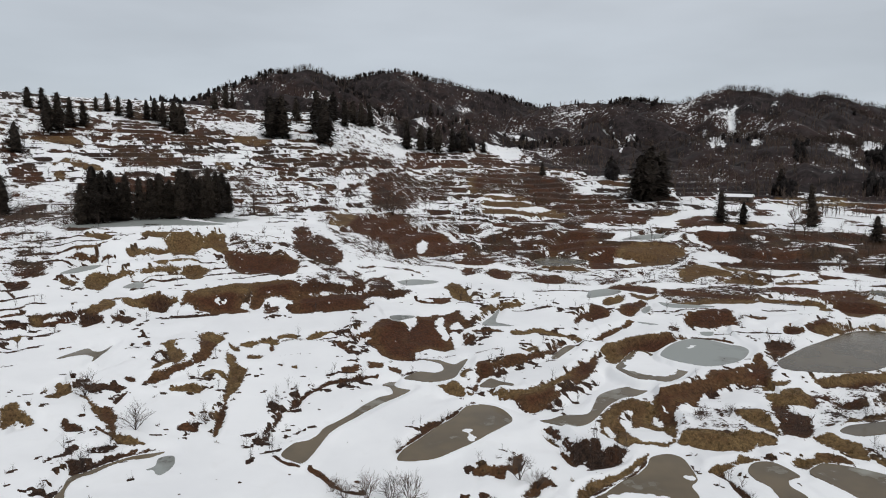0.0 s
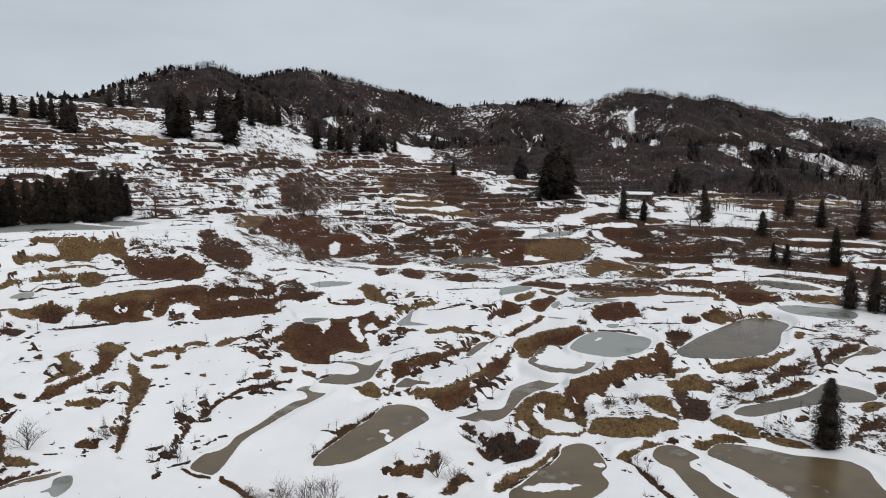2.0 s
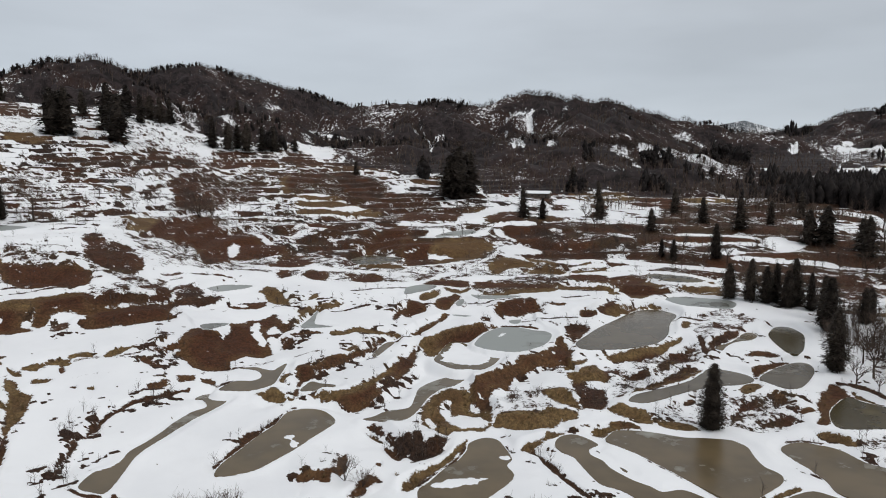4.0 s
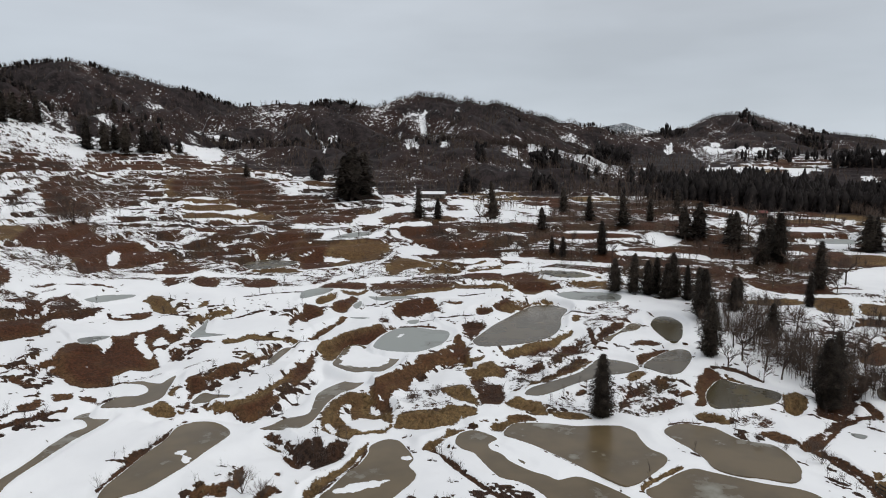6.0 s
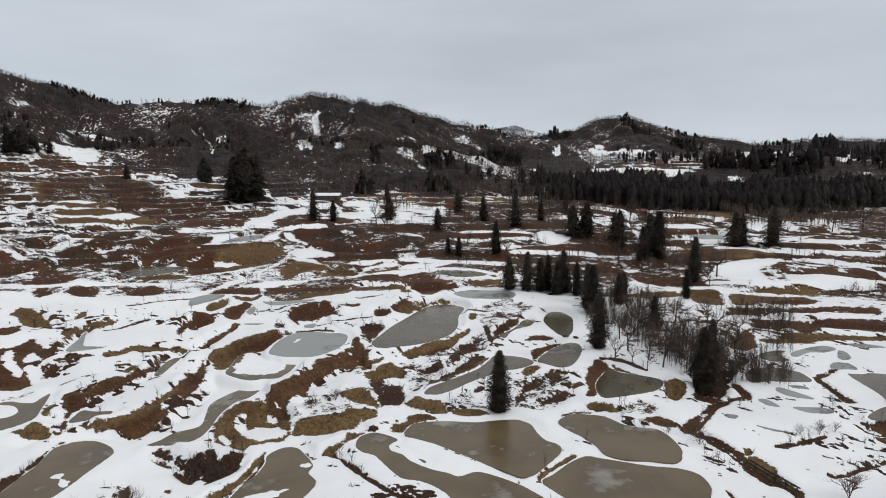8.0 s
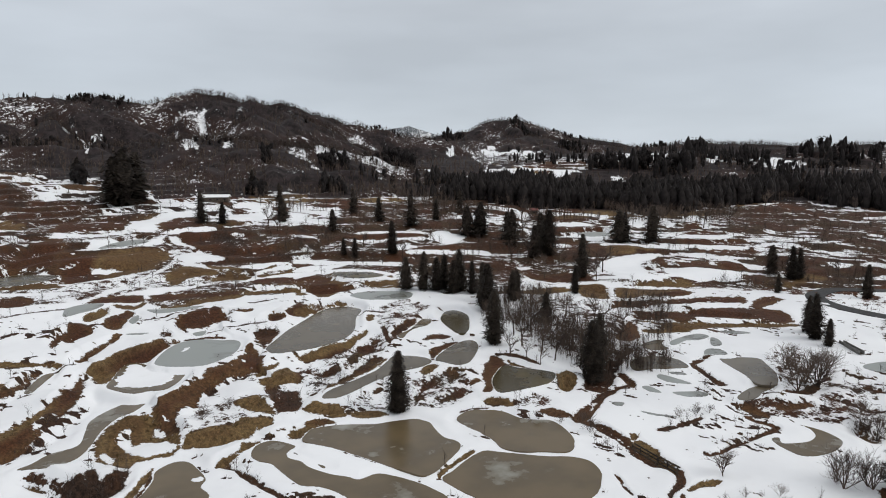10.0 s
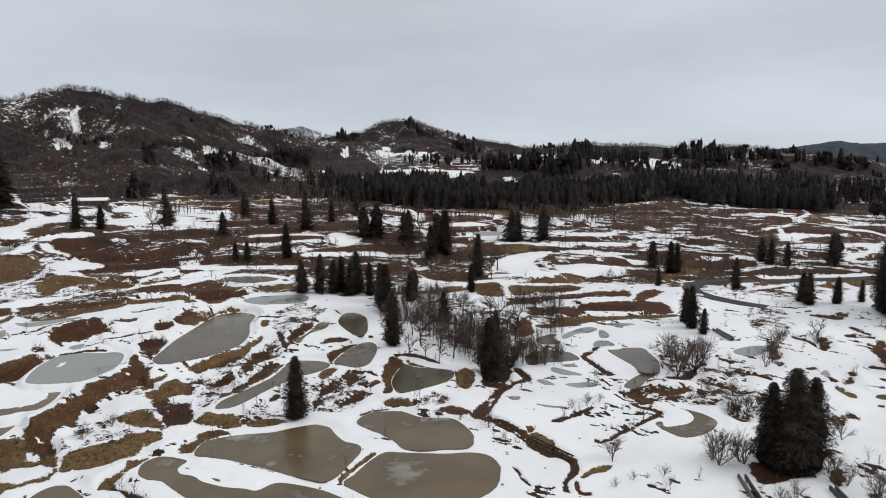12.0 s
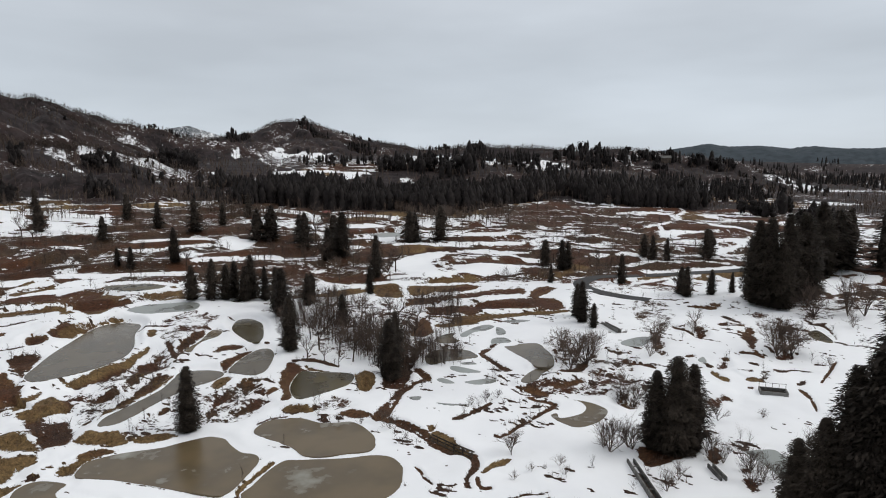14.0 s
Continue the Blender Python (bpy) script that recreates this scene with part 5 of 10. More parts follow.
patch('scrub', (131.0, 10.3), (132.2, 9.3), (130.8, 9.1))
patch('waste', (119.5, 16.4), (122.1, 14.9), (124.6, 12.5), (126.7, 10.3), (124.5, 11.5), (122.2, 13.1), (118.7, 14.0), (116.3, 15.0), (116.9, 16.0))
patch('scrub', (100.0, 12.6), (102.6, 11.8), (100.0, 10.7), (96.9, 10.8), (97.9, 11.9))
patch('scrub', (97.1, 21.7), (100.3, 18.3), (101.6, 13.7), (99.5, 13.7), (93.6, 16.9), (91.7, 18.9), (93.5, 20.9))
patch('mixed', (107.9, 1.9), (114.7, -2.4), (115.2, -5.4), (108.8, -3.9), (104.4, 0.4))
patch('mixed', (98.4, 7.9), (96.3, 4.9), (93.2, 4.0), (90.5, 5.8), (93.2, 7.4))
patch('mixed', (209.2, 6.1), (230.2, 0.8), (215.6, -6.3), (192.4, -4.7), (186.2, 1.4), (191.1, 4.7))
patch('fern', (238.8, -8.2), (249.6, -13.2), (236.3, -14.0), (228.9, -10.9))
patch('strewn', (-263.2, 404.1), (-159.0, 629.6), (-106.7, 419.7), (-215.0, 328.0))
patch('grass', (-205.2, 334.2), (-200.2, 350.1), (-187.8, 348.7), (-176.9, 333.2), (-188.7, 334.5), (-199.1, 328.7))
patch('scrub', (-192.2, 360.0), (-188.0, 363.5), (-175.2, 358.7), (-173.1, 348.2), (-180.2, 345.1))
patch('scrub', (-170.6, 337.1), (-163.2, 342.6), (-156.0, 345.5), (-152.3, 337.1), (-162.0, 331.1))
patch('scrub', (-165.2, 363.2), (-156.3, 378.4), (-147.7, 372.4), (-146.2, 360.7), (-154.9, 356.5))
patch('scrub', (-142.6, 375.5), (-130.5, 386.3), (-129.4, 373.3), (-138.0, 366.9))
patch('scrub', (-211.2, 330.6), (-200.0, 339.8), (-194.8, 356.6), (-199.2, 364.5), (-204.2, 347.1), (-215.3, 337.2))
patch('scrub', (-183.6, 376.2), (-170.3, 381.6), (-154.4, 381.4), (-157.5, 389.6), (-171.2, 384.1), (-187.8, 385.4))
patch('scrub', (-171.8, 361.1), (-160.5, 366.1), (-164.0, 374.4), (-175.5, 369.2))
patch('grass', (-124.7, 398.8), (-110.8, 408.9), (-100.8, 389.8), (-113.3, 382.1))
patch('scrub', (-152.8, 412.3), (-150.0, 424.2), (-140.2, 410.5), (-137.0, 421.9), (-132.0, 406.2), (-141.6, 390.2))
patch('scrub', (-149.9, 462.7), (-131.5, 472.7), (-123.7, 458.0), (-138.0, 442.3))
patch('scrub', (-131.6, 338.2), (-126.4, 347.2), (-117.7, 345.5), (-119.2, 343.1), (-127.5, 338.5))
patch('scrub', (-98.7, 341.7), (-88.7, 347.1), (-73.0, 341.6), (-75.6, 355.3), (-91.1, 357.3), (-101.6, 351.8))
patch('scrub', (-170.1, 450.1), (-144.5, 476.8), (-150.7, 497.6), (-173.6, 459.3))
patch('grass', (-119.9, 367.8), (-114.2, 369.3), (-112.7, 359.5))
patch('grass', (-109.8, 327.5), (-108.3, 335.8), (-99.8, 321.6), (-104.2, 318.6))
patch('grass', (-169.0, 287.7), (-170.0, 300.4), (-164.6, 304.5), (-155.2, 296.0), (-150.3, 296.0), (-145.4, 288.6), (-149.1, 286.4), (-155.2, 284.3), (-162.7, 291.6), (-166.3, 289.3))
patch('scrub', (-209.9, 319.9), (-204.0, 325.5), (-186.6, 298.9), (-179.9, 278.4), (-186.7, 283.6))
patch('scrub', (-178.4, 277.8), (-172.3, 283.1), (-154.3, 260.0), (-148.8, 246.9), (-154.1, 245.5), (-163.9, 254.6))
patch('grass', (-155.1, 267.3), (-160.1, 280.2), (-153.1, 273.9), (-148.3, 263.0), (-151.0, 261.9))
patch('waste', (-161.2, 329.3), (-154.3, 344.8), (-139.1, 342.8), (-121.8, 319.4), (-121.8, 305.6), (-133.1, 296.3), (-145.3, 301.3))
patch('strewn', (-159.3, 240.9), (-137.3, 252.6), (-108.6, 195.8), (-122.8, 184.5))
patch('scrub', (-135.3, 244.9), (-105.9, 195.4), (-102.0, 202.4), (-95.4, 210.7), (-74.7, 229.5), (-82.6, 257.9), (-99.5, 292.3), (-119.5, 293.4), (-138.6, 282.1), (-141.5, 267.1))
patch('scrub', (-87.3, 272.8), (-86.4, 298.2), (-82.5, 284.2), (-83.6, 268.4))
patch('scrub', (-74.6, 264.1), (-62.8, 261.8), (-56.4, 262.7), (-59.2, 275.8), (-65.9, 274.9), (-75.8, 268.7))
patch('scrub', (-61.6, 256.4), (-54.0, 251.1), (-55.9, 260.3), (-62.4, 260.0))
patch('scrub', (-78.8, 249.2), (-75.5, 252.4), (-76.1, 254.2), (-79.3, 250.6))
patch('scrub', (-82.2, 316.2), (-76.5, 320.1), (-69.8, 320.2), (-69.8, 314.2), (-76.3, 308.4))
patch('strewn', (-98.4, 321.5), (-70.5, 330.2), (-52.2, 242.6), (-72.3, 234.6))
patch('scrub', (-101.5, 174.5), (-92.0, 173.4), (-95.3, 179.6), (-103.0, 177.1))
patch('mixed', (-112.7, 168.9), (-109.7, 173.4), (-101.2, 171.4), (-92.7, 161.2), (-88.2, 150.4), (-90.6, 145.8), (-96.6, 143.6))
patch('waste', (-100.4, 151.6), (-97.9, 156.1), (-90.4, 152.1), (-90.6, 145.8), (-95.0, 144.9))
patch('scrub', (-112.7, 168.9), (-110.0, 171.5), (-107.9, 167.0), (-109.6, 165.2))
patch('grass', (-92.1, 170.7), (-88.8, 172.7), (-85.9, 172.8), (-84.9, 167.8), (-89.4, 169.5))
patch('grass', (-79.4, 174.6), (-74.7, 177.9), (-72.4, 175.8), (-75.8, 173.2))
patch('grass', (-72.6, 176.3), (-69.5, 179.9), (-66.5, 180.1), (-62.9, 183.1), (-60.2, 184.3), (-59.4, 181.5), (-57.5, 177.8), (-58.3, 175.4), (-62.8, 177.7), (-65.3, 176.4), (-63.8, 170.2), (-67.1, 169.3), (-67.9, 165.9), (-71.4, 172.9), (-73.0, 173.3))
patch('snow', (-76.9, 170.6), (-76.0, 173.7), (-73.2, 174.0), (-73.1, 171.9), (-75.3, 169.0))
patch('fern', (-90.7, 157.3), (-88.2, 160.4), (-82.4, 162.3), (-80.1, 161.7), (-84.7, 161.2), (-87.7, 159.2))
patch('grass', (-78.7, 164.8), (-77.5, 167.0), (-75.8, 167.8), (-75.0, 169.3), (-71.4, 172.9), (-70.5, 170.5), (-73.8, 168.0), (-77.0, 164.0))
patch('fern', (-57.8, 176.3), (-55.2, 177.8), (-52.0, 177.1), (-48.6, 178.7), (-44.9, 175.9), (-39.8, 176.7), (-38.0, 175.4), (-36.7, 168.7), (-40.0, 164.3), (-47.2, 165.0), (-49.7, 164.0), (-53.6, 167.3), (-56.4, 171.9))
patch('mixed', (-59.6, 182.3), (-54.7, 192.5), (-44.8, 178.6), (-47.2, 176.0), (-55.2, 177.8))
patch('grass', (-79.4, 145.8), (-79.5, 149.6), (-77.3, 154.5), (-74.9, 156.5), (-71.2, 158.7), (-65.6, 161.7), (-63.1, 162.2), (-66.3, 159.8), (-72.8, 156.0), (-75.2, 154.0), (-76.7, 150.3), (-76.9, 145.6))
patch('grass', (-64.2, 161.6), (-61.1, 164.6), (-57.7, 164.7), (-57.4, 161.7), (-58.9, 156.4), (-61.4, 157.7))
patch('waste', (-38.8, 344.3), (-26.7, 378.9), (-15.2, 370.2), (2.1, 401.2), (4.8, 345.1), (-6.3, 313.2), (-15.8, 292.5), (-20.2, 284.6), (-29.2, 267.6), (-35.0, 309.6))
patch('scrub', (-37.2, 342.5), (-27.3, 365.2), (-22.8, 322.4), (-22.6, 284.8), (-29.9, 285.6))
patch('fern', (-25.0, 316.2), (-17.8, 329.9), (-16.7, 286.7), (-20.6, 283.8))
patch('strewn', (2.2, 420.9), (19.8, 418.8), (16.7, 297.0), (4.1, 291.1))
patch('grass', (15.0, 383.4), (22.5, 402.9), (20.0, 345.9), (14.4, 332.4))
patch('waste', (23.3, 417.2), (58.9, 420.6), (72.9, 399.5), (70.0, 350.1), (48.9, 327.0), (46.0, 348.0), (18.6, 331.4))
patch('scrub', (47.3, 411.8), (62.9, 423.5), (70.1, 384.3), (66.3, 346.3), (49.1, 328.6))
patch('grass', (20.0, 331.5), (36.7, 343.2), (40.9, 330.3), (46.7, 312.1), (52.1, 304.9), (53.9, 292.9), (38.4, 288.6), (25.8, 285.0), (17.1, 293.8))
patch('snow', (21.4, 330.8), (36.0, 336.6), (36.6, 342.5), (21.5, 332.7))
patch('snow', (19.7, 326.7), (41.5, 323.6), (42.0, 327.5), (19.9, 328.4))
patch('snow', (18.5, 305.8), (32.6, 304.7), (48.4, 306.0), (49.2, 311.0), (32.9, 307.0), (18.7, 308.7))
patch('snow', (16.6, 286.0), (35.8, 287.9), (51.2, 284.7), (52.6, 292.7), (36.0, 289.0), (17.0, 291.9))
patch('scrub', (-8.2, 287.5), (4.0, 288.9), (15.7, 279.6), (27.8, 281.9), (48.9, 279.0), (51.0, 290.7), (28.4, 286.5), (16.3, 288.1), (4.1, 291.6), (-8.6, 304.2))
patch('snow', (-45.7, 203.6), (-33.4, 213.6), (-34.7, 222.4), (-47.6, 212.7))
patch('fern', (-33.6, 215.5), (-34.5, 233.9), (-30.2, 248.1), (-21.2, 267.0), (-14.1, 262.2), (-11.4, 251.0), (-5.1, 253.2), (1.3, 242.2), (7.2, 232.0), (10.9, 224.3), (6.0, 221.5), (1.3, 221.8), (-6.1, 214.2), (-14.3, 200.9), (-16.7, 209.5), (-18.7, 222.1), (-22.3, 212.2), (-25.5, 224.7), (-31.3, 211.9))
patch('grass', (-43.2, 232.9), (-38.9, 236.7), (-32.2, 246.9), (-32.2, 231.6), (-33.6, 215.5), (-37.5, 222.0), (-37.5, 228.0))
patch('snow', (-8.6, 233.2), (-5.7, 236.3), (-5.5, 227.3), (-7.1, 217.3), (-8.8, 226.5))
patch('scrub', (-44.5, 206.2), (-37.6, 197.2), (-32.2, 195.4), (-27.6, 186.1), (-28.9, 174.5), (-33.7, 176.2), (-39.1, 180.5), (-42.0, 186.6))
patch('waste', (-46.1, 205.9), (-36.0, 189.0), (-27.6, 175.9), (-21.3, 172.8), (-19.4, 169.6), (-26.1, 165.8), (-33.0, 172.3), (-40.1, 178.0))
patch('strewn', (-32.8, 209.7), (-19.7, 222.7), (-17.5, 197.8), (-22.9, 186.3), (-29.0, 184.7))
patch('scrub', (13.9, 245.3), (20.7, 251.1), (24.8, 249.2), (27.7, 237.2), (24.5, 217.4), (21.2, 221.8), (18.3, 233.8), (14.7, 239.9))
patch('strewn', (1.4, 256.2), (41.5, 276.8), (36.4, 241.2), (23.4, 234.7), (13.9, 245.3), (3.4, 242.1))
patch('scrub', (5.8, 259.2), (11.7, 268.2), (14.8, 262.0), (11.4, 260.2))
patch('scrub', (19.5, 265.4), (27.8, 281.1), (27.4, 265.3), (21.3, 259.2))
patch('fern', (37.4, 240.8), (43.7, 254.3), (51.5, 266.9), (62.4, 274.9), (52.7, 231.2), (44.7, 230.4), (40.8, 231.0), (36.9, 231.5))
patch('scrub', (37.9, 251.9), (44.1, 256.6), (41.5, 247.2), (35.1, 239.3))
patch('scrub', (-6.3, 253.5), (3.2, 240.0), (10.8, 226.7), (11.2, 228.2), (3.6, 241.0), (-6.0, 254.8))
patch('snow', (-4.2, 253.0), (5.1, 234.0), (5.6, 237.5), (-3.8, 254.3))
patch('fern', (3.0, 207.8), (6.8, 217.5), (11.7, 222.2), (15.5, 222.2), (17.5, 211.1), (11.8, 206.6), (6.5, 205.7))
patch('fern', (13.1, 199.8), (20.4, 203.9), (20.3, 193.9), (15.9, 191.7))
patch('scrub', (5.5, 200.6), (9.1, 204.5), (10.5, 198.3), (6.9, 193.0))
patch('grass', (29.9, 209.2), (39.3, 211.3), (48.4, 211.6), (47.0, 205.5), (38.4, 206.4))
patch('snow', (1.2, 204.1), (13.3, 203.4), (25.5, 202.6), (36.9, 198.4), (44.7, 195.3), (45.7, 199.4), (37.7, 202.2), (26.0, 206.5), (13.6, 207.0), (1.2, 208.3))
patch('fern', (25.3, 200.7), (30.3, 199.4), (36.6, 196.8), (35.4, 189.8), (28.7, 188.9), (26.1, 193.6))
patch('scrub', (-22.1, 180.0), (-15.1, 188.3), (-8.9, 192.3), (-5.6, 191.0), (-5.4, 193.3), (-8.8, 194.8), (-15.2, 190.5), (-22.3, 181.7))
patch('mixed', (-28.9, 174.5), (-21.8, 177.2), (-19.1, 166.5), (-26.1, 165.8))
patch('strewn', (-89.6, 405.8), (-28.1, 525.4), (-20.3, 377.2), (-71.0, 319.4))
patch('scrub', (-72.0, 358.8), (-67.1, 373.6), (-58.9, 371.5), (-57.6, 353.4), (-65.2, 346.4))
patch('scrub', (-75.7, 340.8), (-64.9, 344.5), (-53.4, 344.6), (-55.3, 359.1), (-66.7, 355.3), (-78.3, 353.6))
patch('scrub', (-56.0, 362.6), (-52.2, 404.6), (-45.5, 390.6), (-40.4, 358.6), (-50.0, 351.9))
patch('scrub', (-44.2, 393.0), (-33.9, 430.4), (-27.9, 395.8), (-37.7, 362.4))
patch('fern', (-23.4, 437.4), (-9.1, 453.7), (14.0, 460.6), (15.0, 433.5), (-5.0, 430.0), (-23.5, 405.3))
patch('scrub', (-28.9, 466.2), (-9.8, 491.2), (2.5, 484.0), (-1.5, 471.5), (-24.0, 447.0))
patch('strewn', (15.8, 522.3), (69.3, 608.1), (57.0, 463.8), (17.4, 447.6))
patch('scrub', (18.3, 472.6), (34.4, 475.8), (46.8, 459.5), (35.5, 438.5), (21.2, 449.1))
patch('scrub', (-69.8, 314.2), (-62.4, 310.1), (-57.6, 298.4), (-63.0, 294.2))
patch('scrub', (-46.7, 301.3), (-43.3, 313.6), (-39.1, 322.2), (-38.9, 299.4), (-43.7, 289.5))
patch('fern', (-56.9, 294.6), (-49.1, 300.0), (-47.3, 289.3), (-53.8, 284.5))
patch('scrub', (-55.8, 250.0), (-49.6, 262.0), (-43.8, 252.7), (-45.9, 267.6), (-50.2, 265.4), (-58.3, 261.1))
patch('scrub', (-41.6, 253.7), (-33.2, 273.6), (-33.7, 276.5), (-42.1, 256.6))
patch('scrub', (-50.0, 241.9), (-37.5, 240.7), (-39.9, 256.5), (-50.4, 244.4))
patch('scrub', (-63.0, 319.9), (-51.5, 333.0), (-53.1, 342.7), (-63.8, 323.9))
patch('fern', (63.9, 293.2), (71.4, 304.4), (78.7, 292.7), (93.7, 301.1), (85.6, 278.4), (75.6, 280.7), (61.3, 280.9))
patch('waste', (76.0, 350.7), (89.8, 346.6), (89.2, 312.8), (93.3, 299.9), (78.7, 292.7), (66.3, 304.5))
patch('snow', (86.8, 282.6), (97.0, 295.6), (104.2, 302.0), (107.7, 304.8), (123.9, 313.2), (118.9, 300.3), (107.0, 295.4), (98.9, 282.8), (93.9, 275.0), (86.1, 276.0))
patch('fern', (101.5, 286.9), (113.3, 298.8), (120.0, 296.4), (123.0, 288.6), (112.3, 271.2), (103.6, 272.8), (98.2, 274.0))
patch('snow', (60.2, 275.7), (85.3, 273.5), (96.2, 271.3), (97.5, 275.0), (86.2, 276.6), (61.0, 279.5))
patch('scrub', (96.3, 271.7), (115.8, 268.6), (116.9, 271.3), (97.3, 274.7))
patch('snow', (96.7, 266.1), (110.8, 251.9), (118.4, 269.4), (98.6, 271.6))
patch('snow', (60.5, 251.7), (67.4, 257.9), (68.3, 270.5), (72.1, 267.5), (78.9, 267.2), (88.9, 256.7), (95.5, 269.3), (94.2, 262.4), (87.6, 252.5), (83.6, 247.1), (78.8, 252.0), (66.1, 244.6))
patch('fern', (55.7, 254.4), (58.1, 245.9), (65.6, 242.8), (79.6, 241.2), (87.9, 241.2), (86.2, 233.7), (78.9, 221.2), (71.4, 215.4), (62.1, 208.8), (52.8, 207.3), (46.6, 211.5))
patch('grass', (65.3, 241.6), (79.4, 240.5), (87.6, 240.5), (84.9, 229.9), (76.9, 220.8), (64.8, 212.0), (57.5, 211.8))
patch('snow', (58.3, 225.5), (61.5, 226.7), (66.7, 224.6), (60.6, 216.5))
patch('snow', (50.1, 228.2), (56.3, 229.9), (53.0, 228.1))
patch('snow', (45.9, 208.3), (55.7, 205.0), (65.1, 207.0), (65.8, 209.3), (56.5, 207.9), (46.4, 210.7))
patch('scrub', (98.7, 265.6), (106.4, 256.6), (120.9, 269.8), (123.5, 260.5), (115.2, 247.3), (118.4, 240.6), (118.8, 233.0), (121.6, 223.3), (120.9, 208.3), (117.3, 196.0), (111.6, 191.8), (111.4, 200.7), (107.3, 206.1), (101.1, 211.7), (99.0, 219.6), (101.0, 238.1), (95.6, 242.6))
patch('waste', (127.6, 269.3), (140.3, 267.4), (139.2, 248.6), (125.9, 220.8), (121.7, 230.9), (118.3, 244.7))
patch('grass', (72.4, 202.4), (78.6, 212.4), (85.7, 214.3), (90.3, 207.8), (89.7, 198.2), (83.4, 199.4), (77.4, 197.2), (70.4, 191.9))
patch('grass', (81.4, 194.5), (87.9, 198.1), (93.9, 196.4), (95.7, 191.2), (90.5, 192.5), (83.6, 191.7))
patch('grass', (88.7, 212.6), (94.0, 208.0), (94.4, 197.6), (91.3, 198.1))
patch('snow', (86.5, 248.6), (92.0, 254.9), (97.6, 267.3), (97.7, 270.2), (93.1, 260.1), (87.6, 253.5))
patch('snow', (49.9, 188.9), (57.7, 193.4), (64.0, 197.3), (69.6, 204.1), (78.8, 215.1), (83.7, 221.6), (88.4, 235.4), (86.4, 232.8), (84.4, 226.1), (79.6, 218.3), (71.1, 209.6), (64.7, 200.6), (59.6, 200.2), (50.6, 192.0))
patch('snow', (86.0, 227.7), (94.9, 237.9), (100.0, 235.3), (97.2, 215.6), (90.1, 216.0), (84.2, 217.5))
patch('snow', (93.4, 254.8), (94.5, 245.7), (96.5, 240.0), (97.6, 241.9), (96.4, 249.5), (96.0, 260.3))
patch('snow', (82.7, 216.4), (87.7, 210.4), (87.8, 198.3), (88.6, 199.2), (89.4, 213.8), (83.8, 218.9))
patch('snow', (95.6, 196.5), (103.7, 205.9), (105.3, 198.8), (101.6, 198.2))
patch('grass', (103.7, 199.0), (110.1, 195.3), (109.2, 193.4), (103.5, 195.1))
patch('snow', (94.8, 196.6), (105.2, 198.6), (110.2, 195.5), (109.7, 193.5), (110.7, 194.1), (113.4, 201.0), (109.3, 206.5), (98.9, 205.2))
patch('snow', (96.9, 191.7), (103.6, 195.3), (109.8, 193.1), (110.5, 194.5), (104.3, 197.0), (97.8, 194.1))
patch('grass', (99.2, 193.3), (110.1, 192.0), (108.5, 189.1), (96.7, 188.2))
patch('snow', (110.1, 192.0), (116.6, 191.9), (125.5, 186.0), (123.9, 183.4), (110.1, 189.1))
patch('strewn', (155.4, 274.1), (179.7, 269.3), (127.1, 188.4), (117.3, 193.2), (128.8, 219.2))
patch('scrub', (140.9, 245.9), (149.1, 251.2), (150.9, 243.4), (142.3, 235.8), (131.1, 226.9))
patch('snow', (134.7, 235.1), (140.8, 230.0), (138.7, 222.0), (139.8, 223.3), (144.1, 235.2), (139.7, 243.6))
patch('waste', (162.9, 259.7), (168.3, 251.8), (151.4, 225.9), (152.2, 238.8))
patch('snow', (147.8, 348.4), (163.4, 353.3), (158.9, 337.2), (144.9, 331.2))
patch('fern', (148.4, 339.5), (157.3, 336.8), (153.0, 330.5), (144.0, 329.1))
patch('snow', (157.3, 333.7), (167.7, 337.6), (174.7, 334.4), (161.9, 309.6), (149.7, 306.0), (149.7, 317.3))
patch('fern', (149.9, 323.5), (155.6, 315.4), (151.9, 305.0), (142.6, 301.8))
patch('snow', (137.2, 298.4), (132.4, 277.2), (147.8, 281.9), (154.0, 284.6), (155.2, 296.4))
patch('snow', (135.7, 292.3), (151.7, 289.5), (163.6, 293.3), (171.3, 307.4), (159.1, 304.0), (139.6, 300.8))
patch('fern', (172.6, 325.0), (173.1, 310.8), (166.5, 303.3))
patch('snow', (164.4, 315.3), (155.8, 288.9), (164.3, 303.3), (172.8, 329.8))
patch('snow', (176.4, 312.3), (185.7, 305.4), (196.1, 294.4), (202.0, 303.3), (188.6, 310.1), (187.8, 332.2))
patch('snow', (161.9, 286.0), (168.8, 269.6), (177.0, 265.2), (185.6, 278.2), (176.4, 281.7), (173.5, 306.4))
patch('snow', (161.1, 284.5), (165.2, 278.9), (165.7, 271.9), (155.6, 270.2))
patch('fern', (170.3, 296.3), (187.9, 304.7), (172.7, 283.6))
patch('snow', (181.0, 313.6), (188.3, 296.4), (198.3, 287.6), (188.8, 276.2), (176.9, 278.5), (172.7, 299.1))
patch('fern', (165.9, 281.8), (177.9, 282.7), (169.6, 272.1))
patch('snow', (162.7, 281.8), (169.6, 262.1), (169.6, 257.3), (159.7, 251.3), (159.2, 270.4))
patch('waste', (152.5, 264.1), (155.1, 244.1), (171.3, 246.0), (153.9, 220.9), (153.4, 237.0), (149.8, 249.7))
